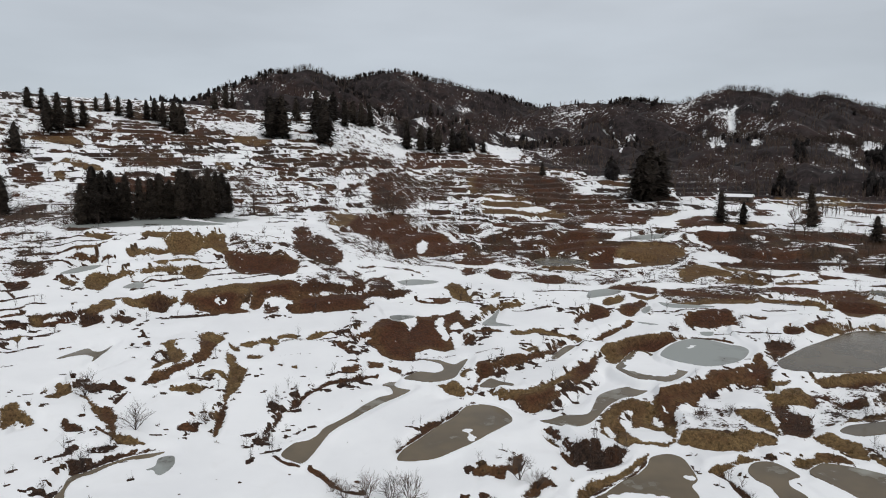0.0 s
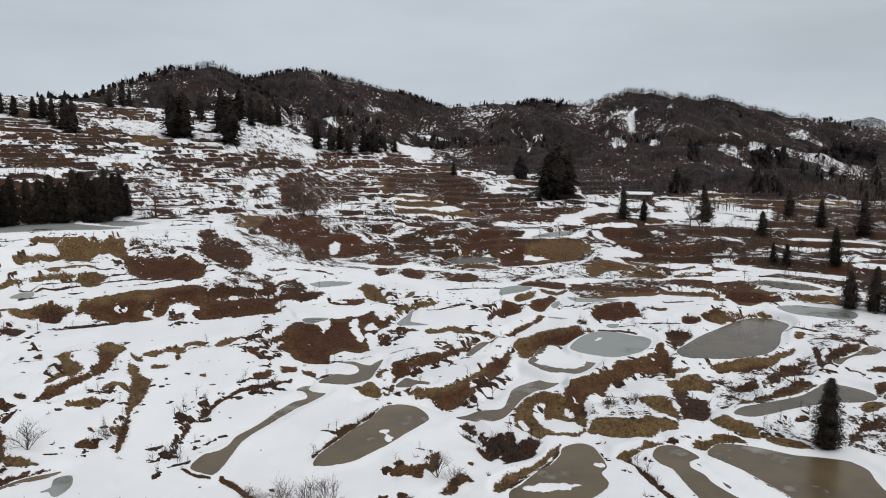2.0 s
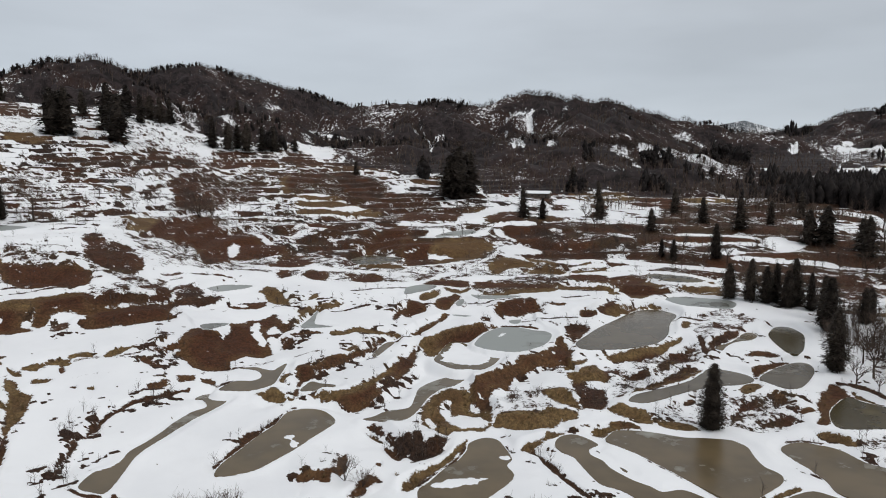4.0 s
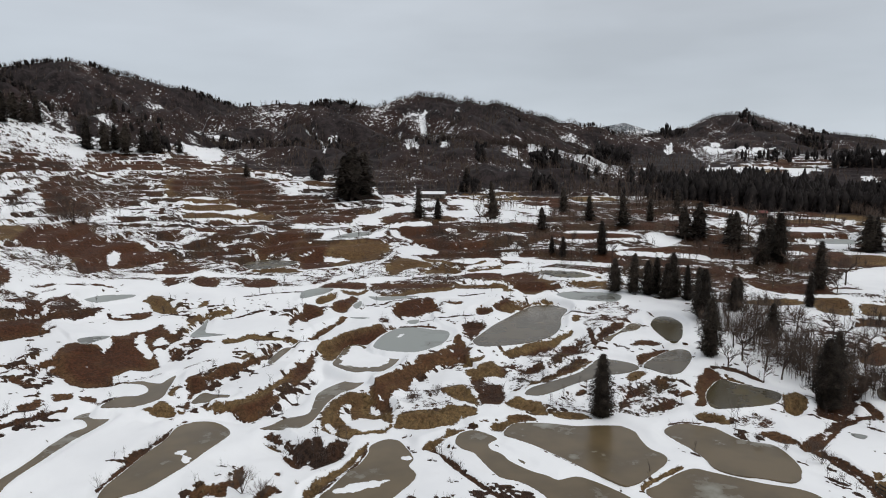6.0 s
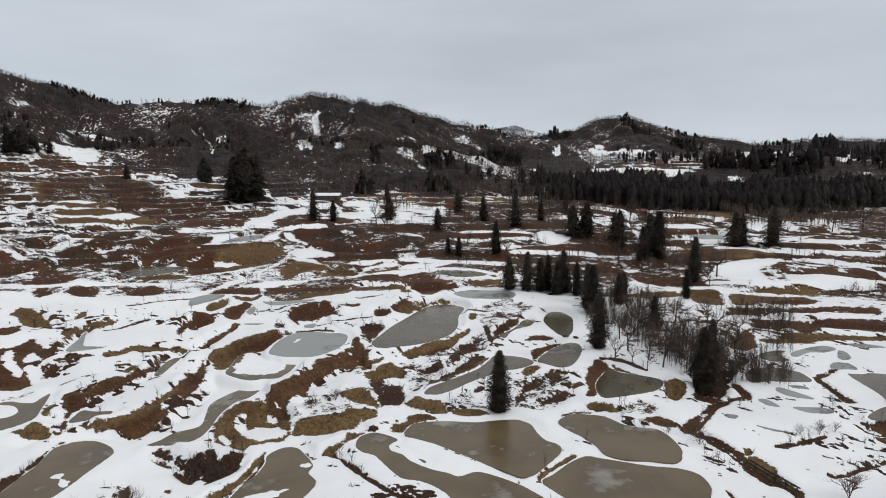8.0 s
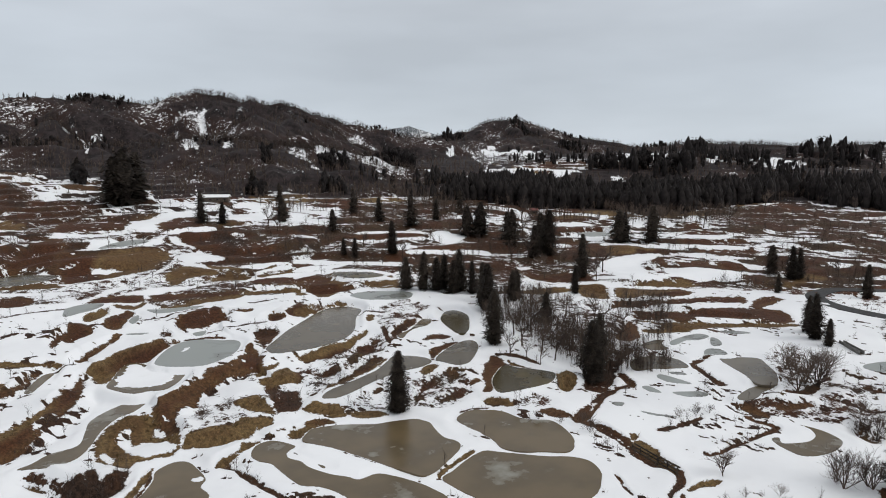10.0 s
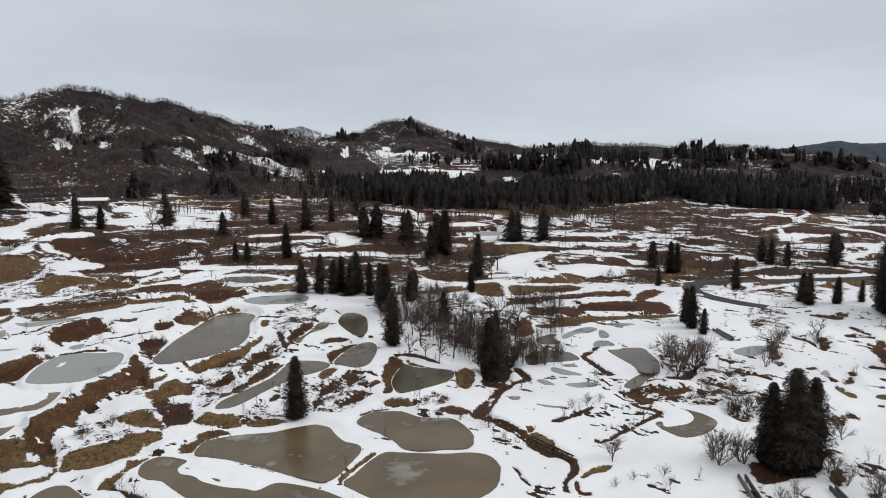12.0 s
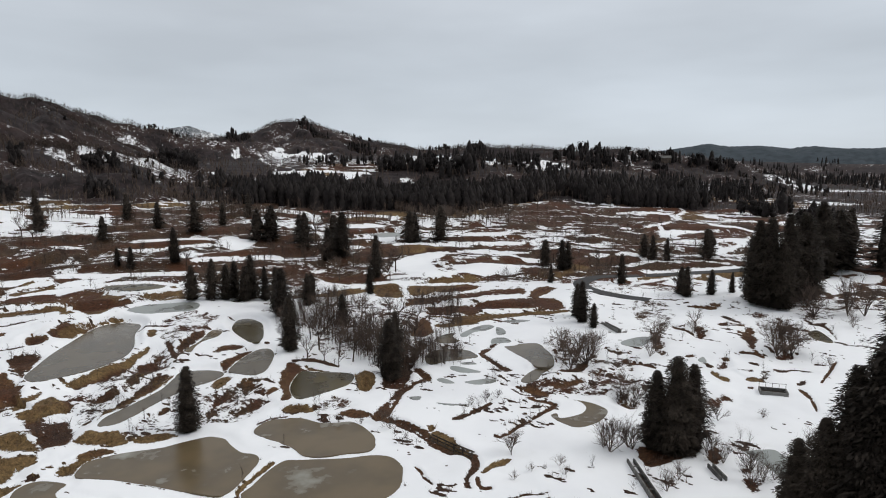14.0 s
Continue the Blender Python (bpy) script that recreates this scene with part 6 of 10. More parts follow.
patch('waste', (197.8, 294.7), (255.5, 309.1), (304.1, 312.8), (321.2, 305.6), (285.8, 271.7), (249.0, 260.0), (215.5, 224.8), (189.6, 229.0), (173.4, 224.1), (165.5, 237.7))
patch('fern', (156.5, 222.6), (171.0, 221.0), (184.9, 208.9), (180.3, 207.0), (164.8, 212.9), (154.5, 219.8))
patch('snow', (159.6, 225.1), (171.2, 221.3), (182.8, 209.9), (186.6, 214.3), (175.9, 227.3), (165.0, 232.7))
patch('snow', (152.4, 216.8), (165.6, 210.2), (180.3, 203.6), (182.2, 205.8), (167.3, 212.4), (154.3, 219.6))
patch('snow', (160.6, 203.8), (169.1, 204.0), (163.9, 191.2), (154.9, 193.2))
patch('snow', (188.6, 211.3), (194.5, 211.0), (194.6, 206.0), (198.0, 203.0), (195.7, 199.0), (177.9, 188.2), (180.7, 199.1), (183.6, 205.7))
patch('fern', (160.2, 193.2), (173.0, 192.1), (183.1, 184.6), (188.5, 178.4), (181.7, 180.2), (167.0, 185.4))
patch('scrub', (182.5, 183.9), (207.8, 196.9), (211.7, 191.4), (190.8, 172.3), (186.4, 176.4))
patch('snow', (154.6, 186.4), (164.8, 182.9), (172.6, 174.0), (176.3, 166.8), (184.8, 174.7), (180.2, 181.5), (167.3, 185.7), (157.5, 189.9))
patch('strewn', (140.4, 221.0), (153.9, 220.9), (143.4, 202.1), (158.8, 208.7), (147.5, 190.3), (136.0, 195.1), (134.9, 208.3))
patch('scrub', (144.9, 190.3), (154.8, 186.6), (150.3, 175.1), (138.9, 170.1), (135.7, 175.0))
patch('waste', (128.0, 197.7), (137.5, 197.2), (140.8, 184.8), (129.9, 186.3))
patch('snow', (114.0, 197.7), (122.2, 188.8), (127.7, 183.3), (136.7, 176.4), (141.6, 170.7), (147.0, 177.0), (141.5, 182.5), (132.1, 189.5), (125.7, 194.0), (119.6, 207.1))
patch('fern', (102.7, 177.9), (111.4, 178.5), (114.7, 175.4), (106.8, 168.0), (99.5, 172.4))
patch('fern', (101.1, 170.1), (110.3, 170.3), (111.0, 162.0), (111.8, 158.8), (104.3, 158.0), (98.0, 160.1))
patch('snow', (104.8, 181.5), (115.9, 182.2), (123.1, 176.6), (129.7, 164.4), (130.5, 161.3), (134.5, 166.0), (133.7, 169.4), (124.1, 178.0), (118.3, 186.2), (107.5, 186.4))
patch('grass', (115.1, 182.7), (122.8, 176.1), (129.2, 169.5), (130.5, 164.0), (125.4, 161.6), (115.2, 165.1), (114.4, 173.3))
patch('grass', (115.9, 163.1), (123.7, 162.2), (129.0, 162.1), (127.1, 158.2), (119.2, 156.3), (115.5, 161.2))
patch('snow', (113.0, 171.2), (114.5, 164.2), (121.2, 161.8), (128.1, 160.9), (130.4, 163.8), (123.4, 164.8), (115.6, 165.7), (114.8, 173.9))
patch('snow', (99.6, 169.5), (96.0, 159.2), (98.6, 161.7), (101.0, 170.0))
patch('grass', (98.3, 170.3), (99.7, 168.7), (95.7, 160.9), (93.5, 162.0))
patch('grass', (114.1, 156.4), (124.8, 155.3), (124.0, 150.5), (118.1, 152.2))
patch('snow', (107.6, 155.5), (113.8, 154.5), (121.8, 146.6), (119.1, 141.3), (115.0, 132.0), (117.8, 134.1), (122.1, 143.8), (124.3, 149.4), (115.8, 157.3), (109.4, 158.2))
patch('waste', (157.7, 177.8), (183.2, 160.3), (150.8, 129.4), (136.6, 128.6), (126.8, 140.3))
patch('snow', (126.2, 137.2), (134.1, 136.8), (137.1, 133.2), (131.6, 124.8), (122.6, 124.8), (118.8, 129.1))
patch('strewn', (180.3, 162.7), (203.9, 153.5), (161.7, 121.0), (160.1, 137.6))
patch('fern', (171.2, 147.3), (179.6, 134.8), (172.5, 129.4), (163.7, 136.4))
patch('snow', (158.7, 136.5), (159.4, 130.9), (163.2, 122.3), (168.7, 126.3), (163.9, 134.5), (161.7, 138.9))
patch('snow', (258.4, 269.9), (275.7, 274.6), (292.0, 260.9), (293.1, 254.0), (272.4, 227.2), (259.9, 219.9), (248.1, 214.7), (232.9, 195.3), (225.9, 186.5), (224.1, 189.3), (255.3, 219.3), (281.6, 247.7), (276.5, 262.7))
patch('fern', (272.1, 258.5), (281.5, 251.5), (267.3, 238.7), (259.7, 242.9))
patch('fern', (281.0, 223.6), (306.6, 227.7), (312.8, 212.6), (292.7, 198.9), (276.9, 202.1), (266.4, 210.3))
patch('grass', (282.5, 222.9), (308.0, 224.8), (308.0, 213.1), (287.4, 213.5))
patch('fern', (261.0, 206.1), (276.2, 191.2), (269.3, 178.1), (267.9, 178.8), (244.9, 182.1), (237.9, 186.3))
patch('snow', (281.2, 223.8), (303.4, 221.5), (311.1, 207.6), (318.6, 212.6), (310.4, 226.5), (291.9, 232.3))
patch('snow', (258.2, 205.6), (278.1, 192.5), (282.7, 195.7), (264.0, 210.2))
patch('snow', (290.4, 197.0), (309.3, 204.1), (321.5, 213.0), (308.4, 210.0))
patch('snow', (232.8, 182.4), (245.5, 179.4), (255.7, 167.6), (242.2, 160.2), (233.4, 167.5))
patch('snow', (311.3, 192.1), (318.8, 188.2), (288.3, 169.2), (281.7, 172.9))
patch('snow', (328.6, 183.6), (303.5, 162.2), (298.1, 161.0), (296.5, 165.0))
patch('fern', (214.6, 165.3), (227.3, 166.1), (227.0, 151.6), (221.4, 147.9), (209.6, 153.3))
patch('snow', (209.9, 167.3), (214.6, 159.6), (222.7, 165.7), (212.6, 169.5))
patch('scrub', (240.6, 160.6), (248.7, 148.3), (244.9, 137.7), (235.9, 146.2))
patch('fern', (309.1, 160.2), (315.0, 156.6), (308.2, 149.9), (294.2, 149.3), (292.4, 153.1))
patch('fern', (289.7, 148.6), (302.1, 137.6), (292.0, 131.5), (278.3, 141.2))
patch('fern', (264.3, 136.9), (274.0, 124.8), (277.9, 115.4), (265.9, 111.7), (254.2, 123.6), (257.6, 133.5))
patch('snow', (265.5, 137.6), (275.2, 123.9), (289.7, 130.5), (278.0, 144.1))
patch('snow', (320.0, 165.9), (321.5, 160.2), (307.7, 148.7), (317.4, 152.1), (350.4, 173.8), (348.8, 180.8))
patch('grass', (227.8, 149.4), (234.3, 145.2), (230.4, 138.8), (223.5, 138.6), (217.1, 142.4))
patch('grass', (232.6, 138.8), (237.0, 133.3), (232.9, 133.6))
patch('fern', (246.7, 122.6), (257.4, 114.5), (265.9, 106.4), (254.4, 101.8), (242.6, 107.9), (241.0, 117.2))
patch('snow', (226.5, 151.2), (235.1, 145.7), (237.8, 133.7), (249.1, 123.7), (260.3, 110.5), (275.3, 108.8), (280.7, 97.8), (284.0, 99.0), (278.8, 110.4), (263.2, 111.9), (257.8, 128.1), (244.2, 137.3), (245.7, 152.3), (233.2, 155.8))
patch('snow', (205.4, 137.3), (222.0, 137.6), (231.4, 132.7), (231.6, 127.6), (220.8, 126.7), (209.4, 123.7), (195.8, 112.3), (187.0, 116.0), (189.3, 124.2), (196.4, 132.5))
patch('fern', (220.8, 126.7), (225.2, 124.1), (213.4, 115.7), (209.7, 117.9), (211.8, 122.7))
patch('fern', (223.4, 118.2), (228.4, 108.6), (221.5, 105.3), (214.6, 113.5))
patch('fern', (233.0, 107.2), (236.6, 100.5), (233.1, 94.3), (228.2, 94.6), (221.0, 100.5), (224.5, 104.4))
patch('snow', (209.5, 115.5), (215.3, 106.9), (219.0, 97.3), (226.5, 89.5), (208.7, 86.5), (203.4, 94.6), (195.4, 103.3))
patch('snow', (237.0, 115.3), (236.1, 105.2), (231.3, 96.1), (230.0, 89.8), (235.0, 91.6), (235.0, 97.3), (240.6, 106.9), (239.9, 116.5))
patch('snow', (233.6, 128.7), (239.0, 118.7), (241.4, 107.4), (244.7, 99.1), (239.1, 106.3), (234.8, 116.6))
patch('grass', (185.5, 107.5), (189.9, 104.6), (195.5, 101.3), (196.9, 98.1), (194.1, 96.4), (186.2, 102.6))
patch('fern', (213.4, 90.6), (224.6, 88.7), (209.1, 80.5), (205.9, 84.3))
patch('fern', (166.4, 136.4), (179.2, 133.5), (182.1, 124.0), (174.1, 118.6), (169.2, 123.9), (164.2, 133.4))
patch('snow', (175.3, 119.4), (183.7, 111.7), (191.7, 105.6), (202.4, 100.4), (206.1, 102.4), (198.1, 109.2), (189.8, 115.5), (180.5, 123.0))
patch('waste', (202.5, 172.7), (199.9, 156.8), (198.6, 147.9), (206.4, 140.5), (186.7, 127.2), (180.5, 134.5), (170.9, 141.2))
patch('waste', (389.7, 189.6), (442.0, 171.1), (388.1, 135.5), (320.9, 124.0), (289.9, 114.7), (307.5, 136.9))
patch('strewn', (384.1, 148.5), (416.3, 123.0), (294.1, 86.6), (299.2, 104.3))
patch('grass', (227.9, 78.1), (233.0, 74.6), (230.0, 70.5), (214.6, 72.5), (210.7, 76.1))
patch('fern', (410.0, 93.3), (438.7, 92.8), (422.9, 77.6), (371.1, 75.3), (366.5, 81.8))
patch('grass', (426.0, 76.5), (467.1, 73.3), (448.1, 65.1), (436.5, 55.2), (415.6, 55.6), (423.6, 69.5))
patch('fern', (346.7, 77.3), (351.2, 72.6), (339.5, 68.7), (318.0, 66.9), (323.2, 73.3))
patch('fern', (361.1, 70.4), (375.6, 64.4), (370.6, 49.4), (378.6, 33.9), (374.6, 28.2), (340.6, 32.8), (350.8, 44.1), (352.2, 57.5), (350.1, 65.4))
patch('fern', (329.0, 58.8), (352.3, 52.1), (349.3, 38.7), (337.5, 27.7), (326.9, 33.8), (317.7, 46.9), (317.9, 56.7))
patch('snow', (419.0, 111.1), (435.0, 92.1), (415.1, 74.6), (370.9, 49.6), (372.7, 38.8), (374.9, 28.3), (378.4, 28.4), (381.8, 39.7), (379.0, 50.6), (422.1, 75.7), (452.8, 95.8), (427.6, 113.4))
patch('snow', (341.8, 77.5), (363.8, 70.8), (418.0, 73.2), (422.7, 74.4), (372.8, 72.8), (345.0, 78.4))
patch('snow', (416.5, 77.6), (456.9, 77.2), (495.1, 86.6), (478.1, 85.0), (468.3, 80.7), (422.0, 79.5))
patch('snow', (351.2, 72.6), (349.7, 69.5), (345.3, 67.2), (351.0, 58.7), (324.3, 57.9), (319.3, 64.6))
patch('snow', (341.7, 66.4), (357.8, 44.9), (360.8, 45.4), (347.0, 67.5))
patch('snow', (444.4, 69.6), (446.5, 58.2), (430.7, 51.3), (429.3, 60.7))
patch('grass', (296.5, 77.0), (302.4, 66.0), (311.8, 60.5), (282.2, 63.8))
patch('strewn', (436.1, 136.6), (477.7, 112.9), (423.5, 99.9), (373.2, 116.8))
patch('strewn', (282.6, 88.1), (302.1, 70.9), (256.3, 55.7), (237.0, 69.5))
patch('snow', (253.2, 78.9), (255.1, 70.5), (245.1, 71.9))
patch('snow', (253.1, 66.7), (260.8, 61.1), (251.5, 52.7), (259.2, 54.0), (269.0, 62.8), (260.2, 68.5))
patch('waste', (274.5, 66.6), (303.0, 56.4), (264.0, 46.8), (253.5, 55.0))
patch('snow', (319.3, 42.3), (328.3, 29.2), (316.3, 25.8), (292.0, 29.9), (284.6, 33.2), (289.6, 25.5), (280.3, 28.6), (282.7, 36.2))
patch('fern', (310.3, 38.8), (316.1, 33.7), (306.0, 31.5), (293.0, 34.3))
patch('strewn', (283.3, 35.2), (290.7, 23.5), (253.9, 22.1), (243.2, 29.9))
patch('grass', (239.2, 46.0), (239.0, 34.8), (250.1, 21.7), (244.2, 21.1), (232.0, 33.7), (223.1, 42.8))
patch('snow', (229.3, 51.5), (233.7, 41.2), (249.9, 21.7), (257.2, 22.4), (243.1, 42.9), (233.5, 52.5))
patch('grass', (214.7, 53.6), (221.6, 47.9), (228.0, 47.5), (231.6, 40.8), (219.3, 45.6))
patch('snow', (208.7, 50.2), (217.6, 45.2), (227.0, 38.2), (231.8, 33.6), (234.2, 34.1), (229.3, 38.7), (219.9, 45.8), (214.0, 51.6))
patch('snow', (195.0, 56.1), (210.3, 56.9), (216.5, 57.7), (211.4, 55.4), (199.0, 53.8))
patch('snow', (401.0, -16.9), (397.3, -27.6), (371.5, -24.9), (376.2, -18.4))
patch('snow', (246.8, -2.1), (258.6, -7.1), (245.0, -9.2), (223.8, -6.5), (225.9, -2.2))
patch('snow', (257.0, -9.5), (257.8, -18.1), (249.8, -17.7), (245.3, -9.9))
patch('clearing', (142.7, 608.9), (174.6, 706.7), (176.6, 693.1), (181.1, 678.1), (195.9, 688.6), (195.0, 682.2), (144.4, 533.0), (132.0, 503.4), (156.2, 614.0), (144.1, 605.1))
patch('thaw', (216.8, 679.6), (249.4, 719.5), (268.6, 717.7), (253.3, 712.4), (223.1, 671.4))
patch('thaw', (272.7, 711.2), (297.8, 706.0), (295.1, 684.6), (204.9, 498.2), (202.8, 517.0))
patch('thaw', (299.8, 710.7), (326.6, 692.9), (310.9, 674.4), (275.7, 560.9), (378.5, 681.7), (296.8, 556.1), (260.5, 553.3), (224.4, 487.4), (293.5, 696.3))
patch('clearing', (203.4, 516.0), (275.7, 670.0), (205.3, 488.0), (202.9, 499.3))
patch('clearing', (225.5, 495.0), (263.4, 559.4), (237.3, 495.5), (221.6, 481.2))
patch('thaw', (38.5, 550.8), (46.3, 554.9), (42.7, 537.4))
patch('clearing', (33.6, 539.4), (43.2, 524.5), (61.6, 554.6), (55.7, 490.5), (46.3, 483.4), (35.3, 515.8))
patch('clearing', (-34.4, 484.7), (-26.1, 488.9), (-24.9, 459.6), (-31.5, 436.9))
patch('thaw', (4.3, 790.8), (32.0, 834.2), (34.6, 779.9), (6.4, 558.4))
patch('thaw', (113.8, 713.1), (113.0, 560.2), (120.0, 497.5), (105.0, 521.9))
patch('clearing', (304.5, 537.8), (278.8, 483.0), (312.1, 525.3), (256.4, 411.6), (251.3, 395.9), (240.4, 389.4), (262.6, 433.6), (259.2, 448.9), (265.2, 468.4))
patch('clearing', (322.8, 520.3), (301.7, 466.8), (295.9, 457.8), (286.1, 459.2))
patch('thaw', (360.2, 567.8), (438.6, 631.8), (459.6, 617.3), (440.7, 571.7), (423.6, 513.6), (351.3, 425.7), (272.0, 371.2), (302.8, 451.7), (294.2, 463.7))
patch('clearing', (520.0, 558.8), (534.3, 561.0), (510.3, 539.5), (510.6, 551.2))
patch('thaw', (517.4, 579.0), (507.4, 549.4), (480.8, 504.1), (440.1, 483.9))
patch('thaw', (693.4, 717.0), (609.7, 583.0), (591.9, 524.5), (597.5, 491.2), (465.7, 387.7), (442.3, 415.6), (554.4, 546.5))
patch('clearing', (689.9, 720.4), (542.2, 539.6), (450.0, 430.4), (453.0, 431.6), (553.1, 548.4), (691.2, 719.1))
patch('clearing', (451.1, 429.6), (578.1, 534.7), (579.4, 538.3), (452.0, 432.4))
patch('clearing', (606.5, 589.0), (591.4, 524.1), (607.1, 491.8), (611.6, 495.6), (593.2, 525.7), (614.0, 596.3))
patch('clearing', (617.7, 590.9), (632.6, 591.5), (621.7, 581.0), (615.3, 583.9))
patch('clearing', (407.8, 470.5), (404.0, 444.0), (369.5, 400.7), (366.1, 412.1))
patch('clearing', (441.6, 421.4), (473.8, 400.5), (450.3, 383.4), (425.4, 405.8))
patch('clearing', (464.7, 367.2), (480.7, 366.3), (485.4, 359.1), (463.8, 347.9), (456.2, 355.0))
patch('clearing', (485.8, 319.6), (488.4, 305.4), (471.7, 296.9), (469.6, 304.3))
patch('clearing', (783.4, 617.4), (686.5, 532.8), (711.1, 540.2), (690.2, 539.7))
patch('thaw', (704.6, 531.1), (744.1, 492.2), (716.8, 487.6), (695.8, 516.6))
patch('thaw', (539.5, 417.8), (577.5, 428.1), (530.2, 378.7), (506.4, 380.5))
patch('clearing', (880.9, 63.8), (875.6, 48.3), (877.6, 27.6), (853.1, 4.3), (789.6, 8.8), (831.2, 31.4), (801.7, 49.4))
patch('clearing', (999.7, -25.7), (998.1, -62.2), (880.1, -59.5), (977.0, -37.7))
patch('clearing', (662.7, 97.4), (713.2, 96.9), (713.6, 76.1), (781.3, 61.5), (737.7, 62.9), (666.4, 75.7), (629.2, 87.6))
patch('clearing', (856.8, 98.5), (994.3, 79.3), (996.1, 52.1), (994.8, 72.1))
patch('thaw', (858.2, 143.7), (887.7, 96.1), (996.1, 52.2), (860.5, 92.8))
patch('clearing', (656.2, 15.4), (652.5, -10.0), (639.6, -33.4), (599.9, -16.8), (639.9, 6.6))
patch('thaw', (672.7, 334.7), (763.5, 296.4), (690.0, 242.1), (600.2, 244.3), (609.0, 290.4))
patch('clearing', (710.1, 296.1), (759.5, 266.5), (693.6, 237.0), (622.7, 247.5))
patch('clearing', (729.2, 359.0), (694.2, 316.9), (599.6, 279.8), (609.6, 300.1))
patch('clearing', (-75.5, 677.0), (-61.1, 779.8), (-36.5, 553.6), (-47.5, 547.7), (-70.0, 651.3))
patch('clearing', (-37.5, 761.4), (-18.2, 558.6), (0.5, 557.1), (-1.9, 554.2), (-22.4, 548.8))
patch('clearing', (34.4, 539.9), (40.3, 528.1), (52.5, 517.0), (55.5, 503.8), (39.7, 492.5), (33.8, 515.7))
patch('thaw', (39.8, 553.1), (51.3, 551.5), (43.3, 537.7))
patch('clearing', (486.8, 319.6), (491.4, 311.2), (471.7, 301.3), (475.9, 310.7))
patch('clearing', (758.2, 308.6), (756.0, 273.1), (639.2, 225.4), (607.1, 233.8), (626.8, 252.2))
patch('thaw', (705.3, 347.9), (765.4, 314.9), (707.5, 249.8), (824.2, 206.0), (771.4, 197.6), (582.2, 229.0), (589.2, 284.7))
patch('thaw', (530.8, 577.1), (627.5, 586.8), (623.3, 509.2), (551.4, 385.4), (488.6, 372.5), (468.2, 437.9), (519.1, 555.1))
patch('clearing', (574.3, 555.5), (558.8, 505.4), (589.6, 489.9), (594.3, 493.7), (592.9, 536.1), (606.5, 586.5))
patch('clearing', (615.8, 590.5), (631.8, 585.9), (574.9, 537.7))
patch('clearing', (461.2, 396.4), (473.8, 373.9), (483.0, 349.5), (490.9, 355.2), (482.1, 380.4), (472.9, 406.4))
# terrace banks
bank('fern', 3.7, (-34.6, 221.6, 2.3), (-24.9, 236.5, 9.2), (-12.9, 238.5, 17.6), (1.3, 233.0, 7.2), (9.0, 225.8, 1.4))
bank('fern', 2.2, (18.3, 326.3, 1.9), (38.1, 330.3, 1.9), (56.8, 324.9, 1.9))
bank('grass', 2.0, (17.2, 305.2, 1.8), (35.7, 308.6, 1.8), (54.5, 304.0, 1.8))
bank('fern', 1.6, (14.9, 285.5, 1.7), (33.5, 289.1, 1.7), (50.8, 289.6, 1.7))
bank('scrub', 2.2, (17.0, 358.1, 19.2), (37.8, 385.8, 23.2), (60.4, 406.7, 26.1), (70.6, 369.1, 17.1))
bank('scrub', 3.3, (-35.9, 318.1, 13.5), (-23.2, 328.7, 20.9), (-7.1, 353.1, 25.6), (1.9, 355.3, 20.6))
bank('grass', 3.7, (45.8, 226.3, 1.4), (57.9, 228.2, 2.5), (71.8, 229.1, 2.7), (84.7, 232.2, 1.8))
bank('grass', 2.0, (48.0, 202.2, 1.3), (63.8, 202.8, 1.4))
bank('scrub', 4.1, (12.6, 262.4, 2.5), (24.5, 246.4, 5.0), (36.3, 241.1, 2.2), (48.5, 263.0, 2.1))
bank('scrub', 4.5, (93.8, 252.0, 4.3), (106.7, 242.0, 7.8), (118.4, 232.2, 9.2), (122.7, 215.0, 4.6))
bank('grass', 2.1, (67.9, 199.2, 1.3), (80.7, 206.0, 1.4), (88.2, 198.8, 1.4), (96.0, 193.7, 1.4))
bank('fern', 2.3, (87.5, 177.4, 1.3), (94.0, 174.1, 1.3), (101.5, 169.3, 1.3), (109.1, 164.0, 1.3), (109.6, 158.8, 1.3))
bank('grass', 1.7, (102.7, 200.9, 1.4), (109.6, 193.4, 1.4))
bank('grass', 1.5, (114.6, 164.6, 1.3), (119.1, 161.0, 1.3), (128.0, 160.4, 1.3))
bank('fern', 2.1, (263.7, 210.0, 4.9), (276.7, 198.5, 2.8), (295.0, 196.9, 2.1))
bank('fern', 2.1, (238.3, 193.1, 1.8), (247.0, 180.4, 2.1), (259.0, 166.6, 1.8))
bank('fern', 1.8, (242.0, 141.6, 1.7), (248.0, 123.2, 1.6), (267.2, 105.7, 1.7))
bank('grass', 1.4, (173.4, 116.0, 1.3), (184.6, 110.2, 1.4), (198.1, 98.4, 1.4))
bank('fern', 1.8, (206.6, 120.9, 1.5), (215.5, 111.6, 1.5))
bank('fern', 1.9, (223.7, 101.8, 1.5), (233.1, 96.7, 1.5))
bank('grass', 1.8, (153.0, 130.9, 1.3), (161.2, 120.2, 1.3), (171.2, 112.4, 1.3))
bank('grass', 1.4, (164.8, 106.2, 1.3), (174.7, 96.3, 1.3), (187.9, 83.5, 1.3))
bank('grass', 1.3, (160.7, 95.9, 1.2), (164.9, 81.8, 1.2), (166.0, 67.0, 1.2))
bank('fern', 1.1, (149.6, 92.9, 1.2), (155.2, 77.0, 1.2), (167.2, 61.0, 1.2))
bank('fern', 0.7, (143.5, 85.7, 1.2), (148.9, 73.9, 1.1), (161.4, 57.3, 1.2))
